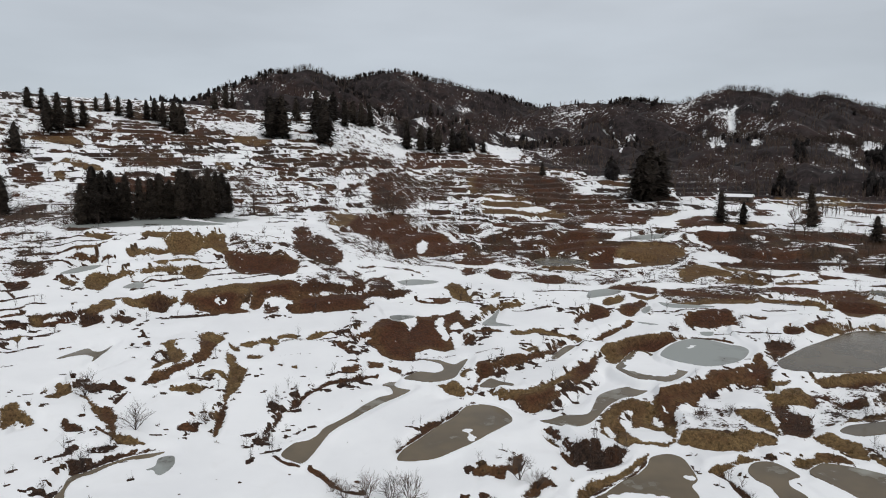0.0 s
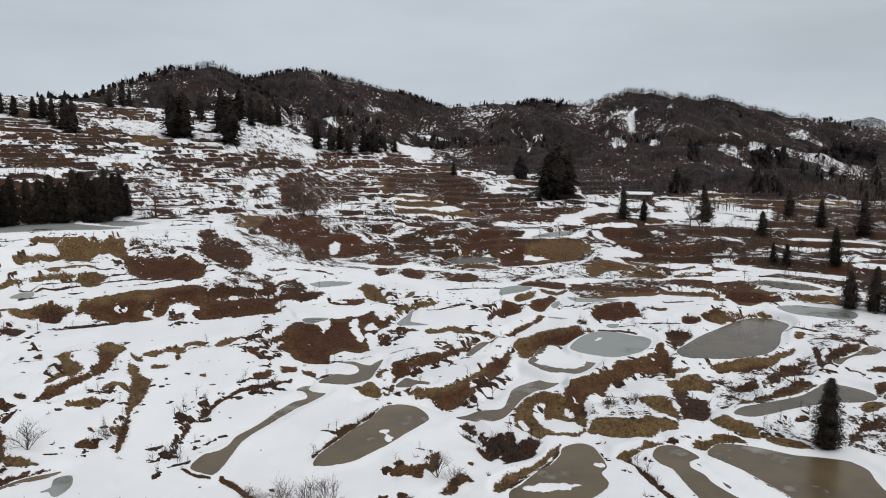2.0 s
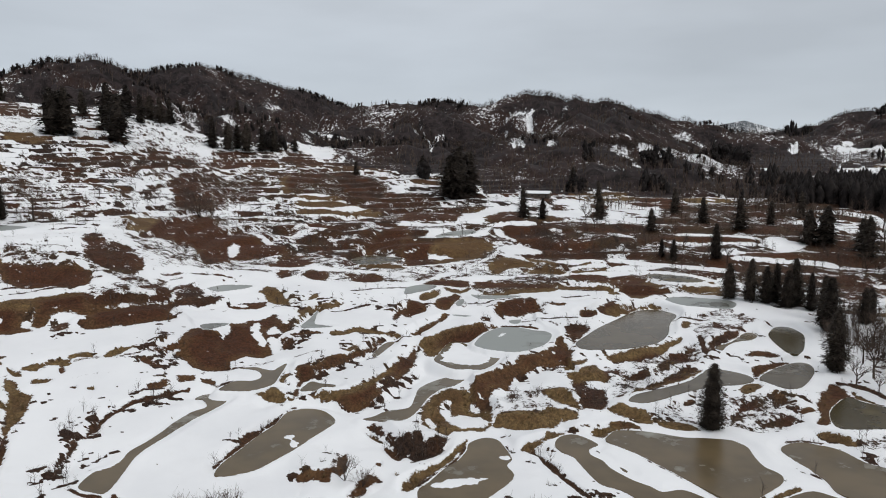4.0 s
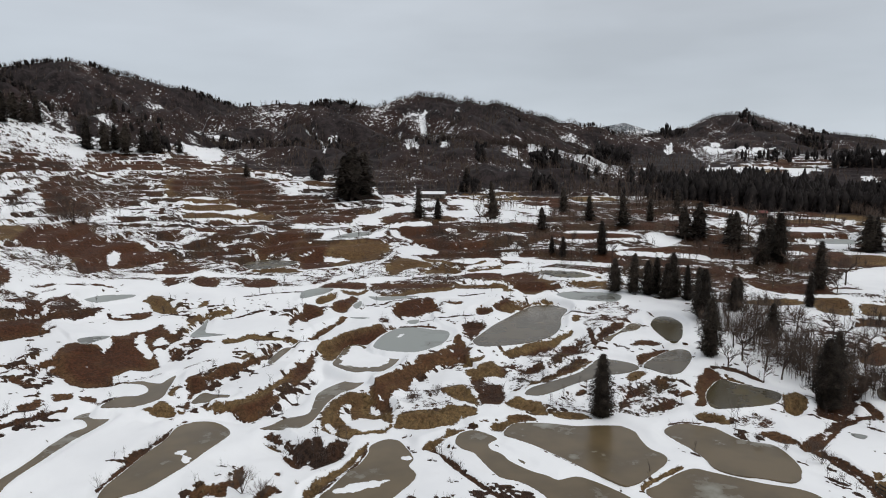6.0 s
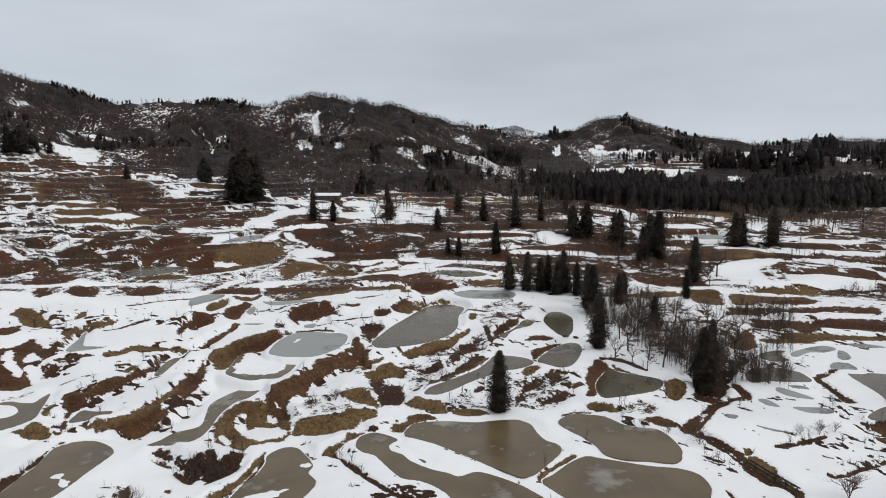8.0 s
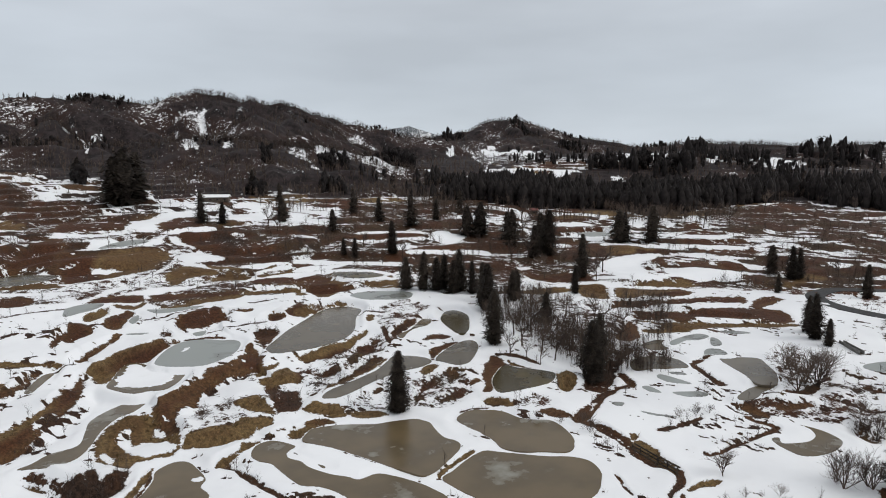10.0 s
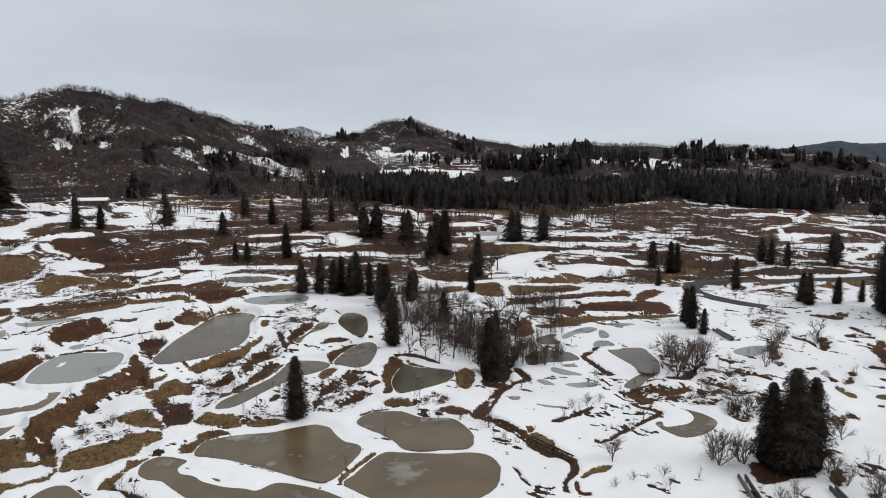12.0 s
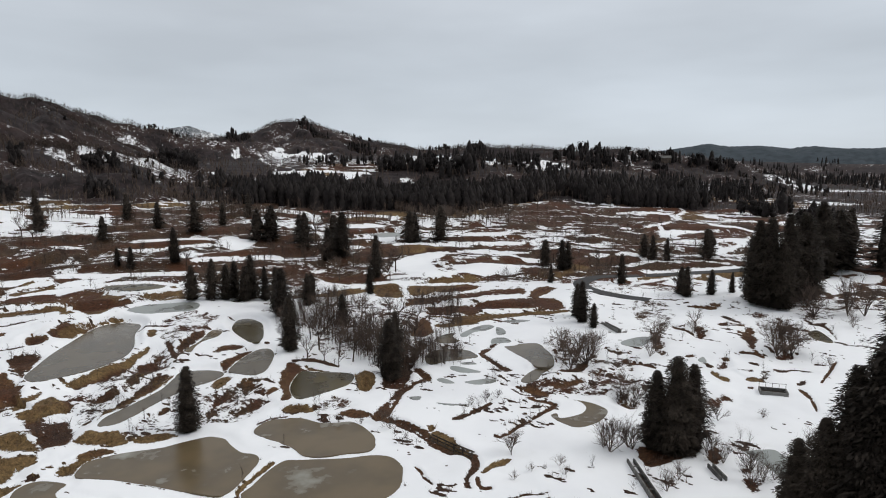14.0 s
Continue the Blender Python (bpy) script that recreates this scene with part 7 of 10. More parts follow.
bank('fern', 2.2, (339.7, 74.3, 5.6), (364.2, 62.4, 13.6), (361.6, 45.5, 12.6), (382.5, 39.9, 5.5))
bank('grass', 2.2, (421.5, 82.4, 3.8), (427.0, 60.4, 3.9))
bank('fern', 1.9, (386.3, 142.1, 2.3), (411.2, 114.4, 3.6))
bank('scrub', 1.8, (-83.8, 123.3, 1.1), (-81.6, 124.9, 1.1), (-80.6, 126.9, 1.1))
bank('grass', 0.8, (-79.2, 120.1, 1.0), (-78.3, 120.4, 1.0))
bank('scrub', 0.8, (-57.8, 124.5, 1.0), (-56.1, 125.1, 1.0))
bank('scrub', 0.9, (-53.9, 119.9, 1.0), (-53.4, 121.7, 1.0), (-52.2, 122.8, 1.0))
bank('grass', 1.2, (-53.9, 125.7, 1.0), (-51.4, 124.8, 1.0))
bank('fern', 2.1, (-51.5, 111.3, 1.0), (-49.9, 113.2, 1.0), (-48.1, 116.4, 1.0), (-46.4, 120.0, 1.0), (-45.0, 125.1, 1.0), (-43.8, 129.8, 1.0))
bank('grass', 1.1, (-49.6, 132.0, 1.0), (-47.0, 131.1, 1.0), (-44.8, 131.2, 1.0))
bank('grass', 1.1, (-46.5, 109.7, 0.9), (-44.4, 110.4, 0.9), (-42.2, 110.9, 0.9))
bank('scrub', 0.6, (-49.5, 108.8, 0.9), (-47.3, 108.2, 0.9))
bank('grass', 1.0, (-43.6, 116.4, 1.0), (-41.5, 117.7, 1.0), (-39.3, 117.1, 1.0))
bank('grass', 1.2, (-37.8, 102.5, 0.9), (-36.1, 102.8, 0.9))
bank('scrub', 1.1, (-40.2, 97.1, 0.9), (-39.0, 97.5, 0.9), (-37.3, 97.4, 0.9))
bank('grass', 1.7, (-63.8, 104.0, 0.9), (-63.3, 106.3, 1.0), (-61.9, 105.5, 1.0))
bank('scrub', 1.2, (-61.0, 108.1, 1.0), (-58.9, 107.7, 1.0), (-56.2, 108.0, 0.9), (-53.7, 108.7, 0.9))
bank('grass', 2.3, (-65.6, 94.9, 0.9), (-65.4, 96.5, 0.9), (-64.2, 97.3, 0.9), (-61.1, 95.6, 0.9))
bank('scrub', 1.2, (-56.9, 94.8, 0.9), (-56.3, 95.8, 0.9), (-53.2, 94.7, 0.9))
bank('scrub', 0.5, (-56.2, 98.2, 0.9), (-55.3, 99.1, 0.9))
bank('grass', 1.0, (-47.7, 93.0, 0.9), (-46.2, 93.3, 0.9), (-43.4, 92.7, 0.9))
bank('scrub', 0.9, (-50.8, 89.6, 0.9), (-49.3, 90.5, 0.9), (-46.8, 91.8, 0.9))
bank('scrub', 0.8, (-48.6, 77.9, 0.8), (-49.5, 83.1, 0.8), (-49.3, 85.3, 0.8), (-47.0, 87.7, 0.8), (-44.7, 89.0, 0.8), (-42.6, 89.8, 0.8), (-39.7, 90.6, 0.8))
bank('grass', 0.9, (-39.7, 129.1, 1.0), (-36.9, 131.4, 1.0), (-33.1, 132.3, 1.0))
bank('grass', 0.5, (-33.1, 134.4, 1.0), (-29.7, 135.1, 1.0))
bank('grass', 1.0, (-28.6, 135.2, 1.0), (-26.5, 136.7, 1.0), (-23.9, 139.1, 1.0))
bank('fern', 0.9, (-22.4, 133.1, 1.0), (-20.0, 132.6, 1.0), (-17.4, 130.6, 1.0))
bank('fern', 0.9, (-18.9, 121.2, 1.0), (-16.9, 122.7, 1.0), (-15.5, 124.4, 1.0))
bank('fern', 0.7, (-14.4, 125.5, 1.0), (-12.9, 125.5, 1.0), (-11.2, 124.9, 1.0))
bank('scrub', 0.8, (-10.0, 123.7, 1.0), (-8.9, 123.1, 1.0), (-7.4, 121.2, 0.9))
bank('fern', 3.6, (-20.1, 137.7, 1.0), (-17.3, 138.9, 1.0), (-14.9, 139.0, 1.1), (-12.4, 138.7, 3.5), (-9.9, 137.6, 4.3), (-6.5, 140.5, 6.6), (-4.1, 143.3, 6.2), (-0.4, 144.8, 4.7), (2.8, 148.3, 3.4))
bank('scrub', 1.1, (-26.7, 94.0, 0.8), (-26.7, 97.1, 0.9), (-25.9, 100.2, 0.9), (-25.4, 103.7, 0.9), (-24.8, 107.1, 0.9), (-24.5, 110.2, 0.9), (-23.5, 112.3, 0.9), (-22.3, 114.2, 0.9), (-18.7, 116.6, 0.9), (-14.9, 119.1, 0.9), (-12.1, 120.3, 0.9))
bank('grass', 1.0, (-1.3, 115.9, 0.9), (0.2, 114.8, 0.9), (1.7, 113.6, 0.9))
bank('scrub', 0.9, (-6.5, 91.8, 0.8), (-4.4, 95.3, 0.8), (-2.4, 99.3, 0.8), (0.7, 103.7, 0.9), (4.5, 107.9, 0.9), (6.0, 109.3, 0.9))
bank('grass', 2.1, (0.3, 178.1, 1.2), (2.6, 176.8, 1.2), (5.5, 174.4, 1.2), (7.6, 169.5, 1.2))
bank('grass', 0.7, (11.3, 170.8, 1.2), (14.5, 173.5, 1.2))
bank('scrub', 0.9, (2.9, 154.2, 1.1), (4.8, 150.8, 1.1), (6.7, 148.2, 1.1))
bank('scrub', 0.8, (4.0, 145.2, 1.1), (6.5, 142.9, 1.0), (8.9, 142.7, 1.0))
bank('scrub', 0.7, (7.9, 147.8, 1.1), (10.9, 147.4, 1.1))
bank('grass', 1.0, (6.8, 152.0, 1.1), (8.9, 153.1, 1.1), (11.8, 156.5, 1.1), (14.1, 160.3, 1.1))
bank('grass', 1.1, (12.2, 162.4, 1.1), (15.1, 164.0, 1.1), (18.3, 166.7, 1.2), (22.1, 168.9, 1.2))
bank('scrub', 0.7, (18.1, 146.8, 1.1), (21.3, 147.2, 1.1), (24.4, 146.4, 1.1), (26.0, 144.7, 1.1), (27.6, 143.2, 1.1), (29.6, 143.7, 1.1))
bank('fern', 2.3, (31.3, 155.6, 1.1), (33.9, 158.7, 1.1), (37.2, 161.0, 1.1), (41.1, 163.0, 1.2))
bank('grass', 1.6, (40.6, 169.8, 1.2), (43.9, 171.3, 1.2), (48.7, 175.5, 1.2))
bank('grass', 1.7, (43.9, 162.9, 1.2), (46.9, 163.3, 1.2), (50.7, 164.4, 1.2))
bank('grass', 1.7, (31.8, 142.3, 1.1), (34.3, 145.2, 1.1), (38.3, 148.6, 1.1), (42.3, 151.4, 1.1), (45.7, 151.9, 1.1))
bank('fern', 2.8, (32.5, 137.2, 1.0), (34.5, 135.5, 1.0), (36.2, 135.1, 1.4), (39.2, 137.6, 1.1), (43.4, 139.7, 1.1), (46.9, 141.0, 1.3), (50.3, 142.0, 1.1), (53.7, 143.0, 1.1))
bank('fern', 2.1, (6.2, 124.8, 1.0), (7.9, 125.4, 1.0), (9.5, 125.1, 1.0), (11.9, 127.0, 1.0), (14.9, 129.5, 1.0), (18.6, 131.6, 1.0), (21.9, 134.3, 1.0), (24.3, 137.9, 1.0), (26.5, 140.1, 1.0))
bank('grass', 0.9, (16.9, 136.6, 1.0), (19.4, 137.2, 1.0))
bank('grass', 1.3, (3.1, 121.4, 0.9), (4.5, 122.1, 0.9))
bank('grass', 1.6, (-0.8, 114.4, 0.9), (1.2, 114.7, 0.9), (3.8, 116.0, 0.9))
bank('fern', 3.3, (8.2, 113.8, 0.9), (10.2, 112.9, 0.9), (12.5, 111.8, 0.9), (14.3, 110.4, 1.0), (17.4, 111.3, 1.2), (20.2, 113.3, 1.6), (23.4, 117.1, 1.3), (26.2, 120.9, 2.4), (28.9, 126.1, 1.9), (30.5, 128.1, 1.0))
bank('grass', 0.9, (15.3, 98.5, 0.8), (16.5, 96.9, 0.8), (17.2, 95.4, 0.8))
bank('scrub', 2.7, (16.7, 100.6, 0.9), (18.6, 96.1, 0.8), (20.4, 92.5, 0.9), (22.8, 92.2, 1.0), (25.1, 91.5, 0.9), (27.0, 92.2, 0.8))
bank('scrub', 1.9, (25.5, 100.9, 0.9), (28.5, 106.8, 0.9), (31.4, 108.9, 0.9), (35.1, 109.9, 0.9))
bank('fern', 1.7, (4.1, 86.8, 0.8), (5.2, 86.8, 0.8), (6.7, 86.1, 0.8), (8.3, 86.5, 0.8), (10.5, 88.4, 0.8), (11.3, 88.9, 0.8))
bank('scrub', 1.3, (9.9, 80.3, 0.8), (11.6, 81.9, 0.8), (13.6, 83.1, 0.8), (14.7, 83.8, 0.8))
bank('scrub', 0.6, (1.6, 80.0, 0.8), (3.0, 78.9, 0.8))
bank('scrub', 0.8, (4.8, 79.2, 0.8), (7.3, 78.8, 0.8))
bank('grass', 1.5, (17.1, 80.8, 0.8), (19.1, 82.5, 0.8), (21.6, 83.8, 0.8), (24.3, 85.4, 0.8), (26.8, 87.7, 0.8), (29.6, 90.5, 0.8))
bank('fern', 3.2, (57.0, 155.5, 1.1), (58.7, 155.1, 1.5), (60.8, 153.4, 3.1), (65.4, 154.9, 2.1), (69.8, 155.8, 1.3), (70.2, 152.6, 1.2))
bank('scrub', 0.7, (72.1, 158.0, 1.2), (76.2, 156.6, 1.2))
bank('scrub', 0.8, (52.2, 149.6, 1.1), (54.1, 148.5, 1.1))
bank('grass', 1.9, (76.5, 147.6, 1.1), (79.3, 149.3, 1.2), (79.7, 145.9, 1.1))
bank('scrub', 1.6, (68.2, 138.1, 1.1), (71.6, 137.8, 1.1), (75.4, 138.2, 1.1), (78.6, 139.6, 1.1))
bank('grass', 1.6, (66.2, 131.0, 1.1), (67.4, 129.2, 1.1))
bank('fern', 3.8, (36.1, 111.1, 0.9), (37.4, 109.7, 1.2), (40.1, 110.6, 2.3), (44.0, 114.5, 1.2), (48.1, 117.4, 1.2), (51.6, 118.4, 1.3), (55.6, 120.2, 1.3), (58.9, 121.7, 2.5), (61.5, 123.9, 3.9), (61.8, 121.2, 1.0))
bank('grass', 1.0, (57.7, 115.9, 1.0), (63.8, 117.8, 1.0))
bank('grass', 2.1, (56.1, 111.4, 1.0), (58.2, 110.7, 1.0), (60.5, 109.5, 1.0), (63.6, 109.5, 1.0))
bank('grass', 2.2, (47.1, 105.5, 0.9), (49.4, 104.2, 0.9), (51.8, 103.3, 0.9), (52.4, 101.2, 0.9))
bank('grass', 2.4, (35.9, 97.0, 0.9), (38.3, 96.4, 0.9), (40.4, 95.3, 0.9), (43.5, 94.7, 0.9), (46.5, 95.7, 0.9), (48.3, 95.5, 0.9))
bank('grass', 1.0, (48.5, 95.1, 0.9), (50.7, 95.9, 0.9))
bank('scrub', 2.6, (35.8, 107.7, 0.9), (37.9, 105.3, 0.9), (37.9, 102.1, 0.9))
bank('grass', 0.7, (29.5, 95.5, 0.8), (31.2, 95.6, 0.9), (33.0, 95.5, 0.9))
bank('grass', 1.3, (37.3, 87.6, 0.8), (39.7, 88.6, 0.8), (41.9, 89.1, 0.8), (44.7, 89.6, 0.9))
bank('grass', 0.8, (48.8, 90.9, 0.9), (49.7, 90.3, 0.9), (50.2, 89.0, 0.9), (52.4, 89.4, 0.9), (55.3, 88.9, 0.9), (58.2, 88.5, 0.9))
bank('scrub', 0.3, (37.1, 86.2, 0.8), (38.3, 82.5, 0.8), (38.9, 78.4, 0.8))
bank('grass', 1.3, (-92.3, 171.0, 1.3), (-89.2, 171.9, 1.3), (-85.7, 172.4, 1.3))
bank('grass', 2.1, (-79.9, 174.2, 1.3), (-77.0, 174.2, 1.3), (-75.2, 177.7, 1.3))
bank('scrub', 2.2, (-16.6, 162.9, 1.2), (-12.0, 167.1, 1.2), (-9.0, 171.1, 1.2))
bank('grass', 2.3, (83.2, 149.4, 1.2), (86.3, 149.2, 1.2), (89.8, 148.4, 1.2), (91.1, 145.6, 1.2))
bank('grass', 1.0, (94.7, 150.5, 1.2), (95.9, 146.9, 1.2), (101.1, 144.2, 1.2))
bank('grass', 1.5, (67.0, 118.1, 1.0), (69.4, 117.6, 1.0), (73.4, 117.9, 1.0), (76.6, 116.6, 1.0), (81.0, 117.6, 1.0), (85.7, 120.7, 1.1))
bank('grass', 1.5, (83.5, 116.8, 1.0), (86.5, 117.2, 1.1), (87.0, 113.2, 1.0))
bank('grass', 1.9, (71.9, 109.7, 1.0), (75.0, 110.2, 1.0), (78.7, 111.1, 1.0), (81.8, 111.7, 1.0))
bank('fern', 1.5, (66.5, 110.1, 1.0), (69.5, 108.6, 1.0), (71.1, 107.5, 1.0))
bank('grass', 2.0, (68.9, 103.4, 1.0), (72.7, 103.0, 1.0), (76.6, 103.6, 1.0), (80.7, 103.7, 1.0))
bank('grass', 1.0, (61.4, 99.4, 0.9), (64.6, 99.1, 0.9), (68.5, 98.8, 0.9), (72.2, 99.3, 1.0), (76.5, 100.3, 1.0))
bank('grass', 1.8, (56.1, 96.1, 0.9), (57.9, 93.3, 0.9), (60.2, 89.6, 0.9))
bank('grass', 0.8, (59.7, 88.6, 0.9), (61.7, 86.7, 0.9), (64.4, 84.7, 0.9))
bank('fern', 0.9, (67.1, 94.6, 0.9), (70.5, 94.1, 0.9))
bank('fern', 2.2, (92.1, 117.8, 1.1), (95.2, 118.5, 1.1), (99.9, 120.4, 1.1), (104.6, 122.8, 1.1))
bank('scrub', 1.4, (93.8, 123.4, 1.1), (90.6, 118.0, 1.1), (88.5, 113.4, 1.0))
bank('scrub', 0.9, (93.3, 110.1, 1.0), (96.5, 109.4, 1.1), (101.2, 109.1, 1.1))
bank('grass', 1.4, (90.8, 103.1, 1.0), (93.8, 102.3, 1.0), (98.3, 103.0, 1.0), (100.4, 103.2, 1.0))
bank('fern', 1.5, (74.0, 88.9, 0.9), (78.2, 89.9, 0.9), (81.9, 90.4, 0.9), (83.9, 90.9, 1.0))
bank('grass', 1.0, (85.0, 92.3, 1.0), (87.5, 91.9, 1.0), (87.4, 89.4, 1.0))
bank('fern', 1.4, (72.9, 84.9, 0.9), (76.5, 84.6, 0.9), (80.1, 84.4, 0.9), (83.0, 84.4, 0.9))
bank('fern', 0.8, (85.7, 86.6, 0.9), (87.8, 85.5, 1.0))
bank('scrub', 0.8, (104.4, 94.4, 1.0), (102.5, 88.2, 1.0), (102.9, 82.4, 1.0))
bank('fern', 2.7, (98.4, 74.7, 1.0), (100.0, 73.6, 1.1), (100.3, 71.6, 1.0))
bank('grass', 1.3, (81.3, 79.3, 0.9), (83.2, 76.9, 0.9), (84.5, 74.0, 0.9))
bank('scrub', 0.7, (77.1, 81.3, 0.9), (80.7, 79.5, 0.9))
bank('scrub', 1.1, (84.6, 68.2, 0.9), (85.9, 64.5, 0.9), (87.0, 60.7, 0.9))
bank('scrub', 1.0, (87.3, 60.9, 0.9), (87.5, 57.7, 0.9), (85.0, 51.9, 0.8), (83.1, 46.8, 0.8), (82.2, 42.5, 0.8))
bank('scrub', 0.5, (93.3, 51.4, 0.9), (94.6, 50.0, 0.9), (98.7, 48.9, 0.9), (102.1, 48.4, 0.9))
bank('scrub', 0.5, (107.5, 44.2, 0.9), (107.4, 40.9, 0.9), (107.6, 38.1, 0.9))
bank('scrub', 0.5, (90.4, 42.3, 0.8), (92.0, 40.6, 0.9), (98.1, 39.8, 0.9), (102.5, 39.0, 0.9), (107.1, 38.2, 0.9))
bank('scrub', 0.7, (125.2, 63.4, 1.0), (120.9, 58.0, 1.0), (119.4, 54.1, 1.0))
bank('scrub', 0.8, (111.5, 52.3, 1.0), (115.3, 52.0, 1.0))
bank('grass', 0.9, (112.3, 46.2, 0.9), (112.0, 43.9, 0.9), (112.2, 41.5, 0.9))
bank('grass', 1.1, (116.7, 43.1, 1.0), (119.6, 40.5, 1.0), (122.4, 37.8, 1.0))
bank('scrub', 2.0, (116.3, 31.4, 0.9), (117.7, 29.7, 1.0), (118.9, 28.0, 0.9), (120.0, 26.0, 1.0))
bank('grass', 1.4, (125.3, 33.9, 1.0), (127.7, 31.6, 1.0))
bank('grass', 0.9, (141.2, 38.4, 1.1), (140.0, 35.4, 1.0))
bank('scrub', 0.6, (136.0, 33.4, 1.0), (135.0, 28.6, 1.0), (135.0, 26.1, 1.0))
bank('scrub', 1.6, (189.4, 32.3, 1.3), (189.2, 27.1, 1.3), (190.5, 23.0, 1.3), (196.1, 21.3, 1.3))
bank('scrub', 1.1, (150.7, 13.5, 1.1), (151.4, 9.2, 1.1))
bank('grass', 1.8, (163.0, 26.5, 1.1), (164.5, 24.0, 1.3), (159.6, 20.5, 1.1))
bank('grass', 1.5, (139.2, 17.5, 1.0), (143.0, 15.7, 1.0), (143.2, 13.9, 1.0))
bank('grass', 0.8, (134.4, 17.4, 1.0), (133.7, 14.3, 1.0))
bank('scrub', 2.7, (153.4, 9.2, 1.1), (154.2, 7.1, 1.2), (157.4, 3.8, 1.1))
bank('fern', 1.2, (115.1, 15.9, 0.9), (120.1, 14.2, 0.9), (123.7, 12.3, 1.0), (125.5, 10.5, 1.0))
bank('scrub', 0.7, (184.1, 8.3, 1.2), (177.9, 4.9, 1.2), (175.2, 1.0, 1.2))
bank('scrub', 0.3, (37.6, 85.6, 0.8), (38.6, 80.1, 0.8), (39.7, 75.5, 0.8), (41.5, 68.1, 0.8))
bank('grass', 0.8, (58.3, 63.7, 0.8), (61.7, 64.7, 0.8), (66.3, 65.6, 0.8))
bank('grass', 1.0, (36.6, 88.0, 0.8), (40.8, 88.6, 0.8), (44.3, 89.1, 0.8))
bank('grass', 0.9, (47.6, 90.9, 0.9), (50.8, 90.6, 0.9), (56.8, 87.3, 0.9))
bank('fern', 3.5, (-90.7, 158.9, 1.2), (-85.7, 160.7, 1.2), (-77.4, 165.3, 1.2), (-71.7, 174.5, 1.2), (-63.6, 179.0, 1.7), (-53.1, 177.1, 5.4), (-42.2, 172.6, 1.8))
bank('grass', 2.4, (-80.4, 150.1, 1.2), (-77.0, 154.6, 1.2), (-68.8, 159.4, 1.2), (-60.3, 164.6, 1.2))
bank('grass', 2.2, (-71.8, 174.0, 1.2), (-64.6, 181.9, 1.3), (-57.0, 183.7, 1.3))
bank('fern', 2.4, (-80.9, 128.4, 1.1), (-75.7, 133.3, 1.1), (-69.2, 135.3, 1.1), (-65.9, 142.3, 1.1))
bank('grass', 3.7, (-65.9, 142.3, 1.1), (-57.7, 145.1, 1.1), (-49.2, 148.9, 2.2), (-40.6, 153.9, 1.8), (-30.3, 160.4, 1.2), (-20.7, 168.0, 1.2))
bank('scrub', 2.0, (-37.2, 149.6, 1.1), (-29.0, 150.5, 1.1), (-18.1, 157.4, 1.1))
bank('scrub', 1.3, (-83.7, 123.1, 1.1), (-82.8, 128.7, 1.1), (-81.1, 131.5, 1.1))
bank('fern', 1.1, (-61.2, 126.1, 1.0), (-57.7, 129.4, 1.0), (-52.3, 133.1, 1.0), (-51.1, 136.2, 1.1))
bank('grass', 1.1, (69.0, 120.5, 1.0), (80.5, 120.4, 1.1), (91.6, 127.3, 1.1))
bank('fern', 1.2, (120.3, 15.6, 0.9), (123.5, 13.2, 1.0), (126.8, 10.8, 1.0))
bank('fern', 1.8, (113.9, 31.7, 0.9), (117.5, 30.7, 0.9), (120.3, 28.3, 1.0), (124.1, 27.2, 1.0))
bank('grass', 0.9, (80.4, 38.0, 0.8), (82.9, 37.0, 0.8), (84.4, 35.4, 0.8))
bank('fern', 1.0, (114.0, 47.5, 1.0), (114.7, 43.8, 1.0), (114.5, 40.4, 0.9), (121.5, 37.2, 1.0))
# flooded paddies
pond(13.80, 'ice', (-72.4, 148.8), (-72.2, 154.5), (-69.6, 153.1), (-67.7, 147.5), (-70.9, 147.4))
pond(7.04, 'clear', (-68.9, 115.6), (-68.0, 119.5), (-66.8, 122.1), (-64.8, 120.3), (-63.2, 120.3), (-63.1, 124.1), (-62.1, 118.1), (-61.7, 113.9), (-62.9, 116.7), (-65.2, 118.1), (-67.2, 117.0))
pond(0.78, 'mud', (-47.9, 77.6), (-48.2, 80.0), (-48.9, 82.3), (-48.7, 83.6), (-47.7, 84.4), (-46.4, 86.4), (-45.2, 87.8), (-43.6, 89.4), (-41.2, 90.4), (-39.7, 90.9), (-41.1, 89.1), (-43.8, 88.2), (-45.3, 86.4), (-46.5, 84.2), (-47.7, 83.1), (-48.0, 81.5), (-47.5, 79.3), (-46.7, 77.6))
pond(0.74, 'ice', (-40.0, 85.3), (-39.2, 86.5), (-39.7, 88.8), (-38.5, 89.7), (-37.6, 89.2), (-36.7, 86.5), (-37.1, 84.4), (-37.9, 84.0), (-39.0, 85.3))
pond(4.84, 'ice', (9.1, 150.4), (12.0, 159.0), (14.4, 166.5), (13.3, 159.0), (12.6, 153.2), (14.1, 151.5), (16.5, 149.4), (13.2, 149.3))
pond(6.67, 'ice', (-12.2, 150.9), (-9.6, 152.0), (-6.3, 150.9), (-8.7, 147.6), (-10.8, 146.4))
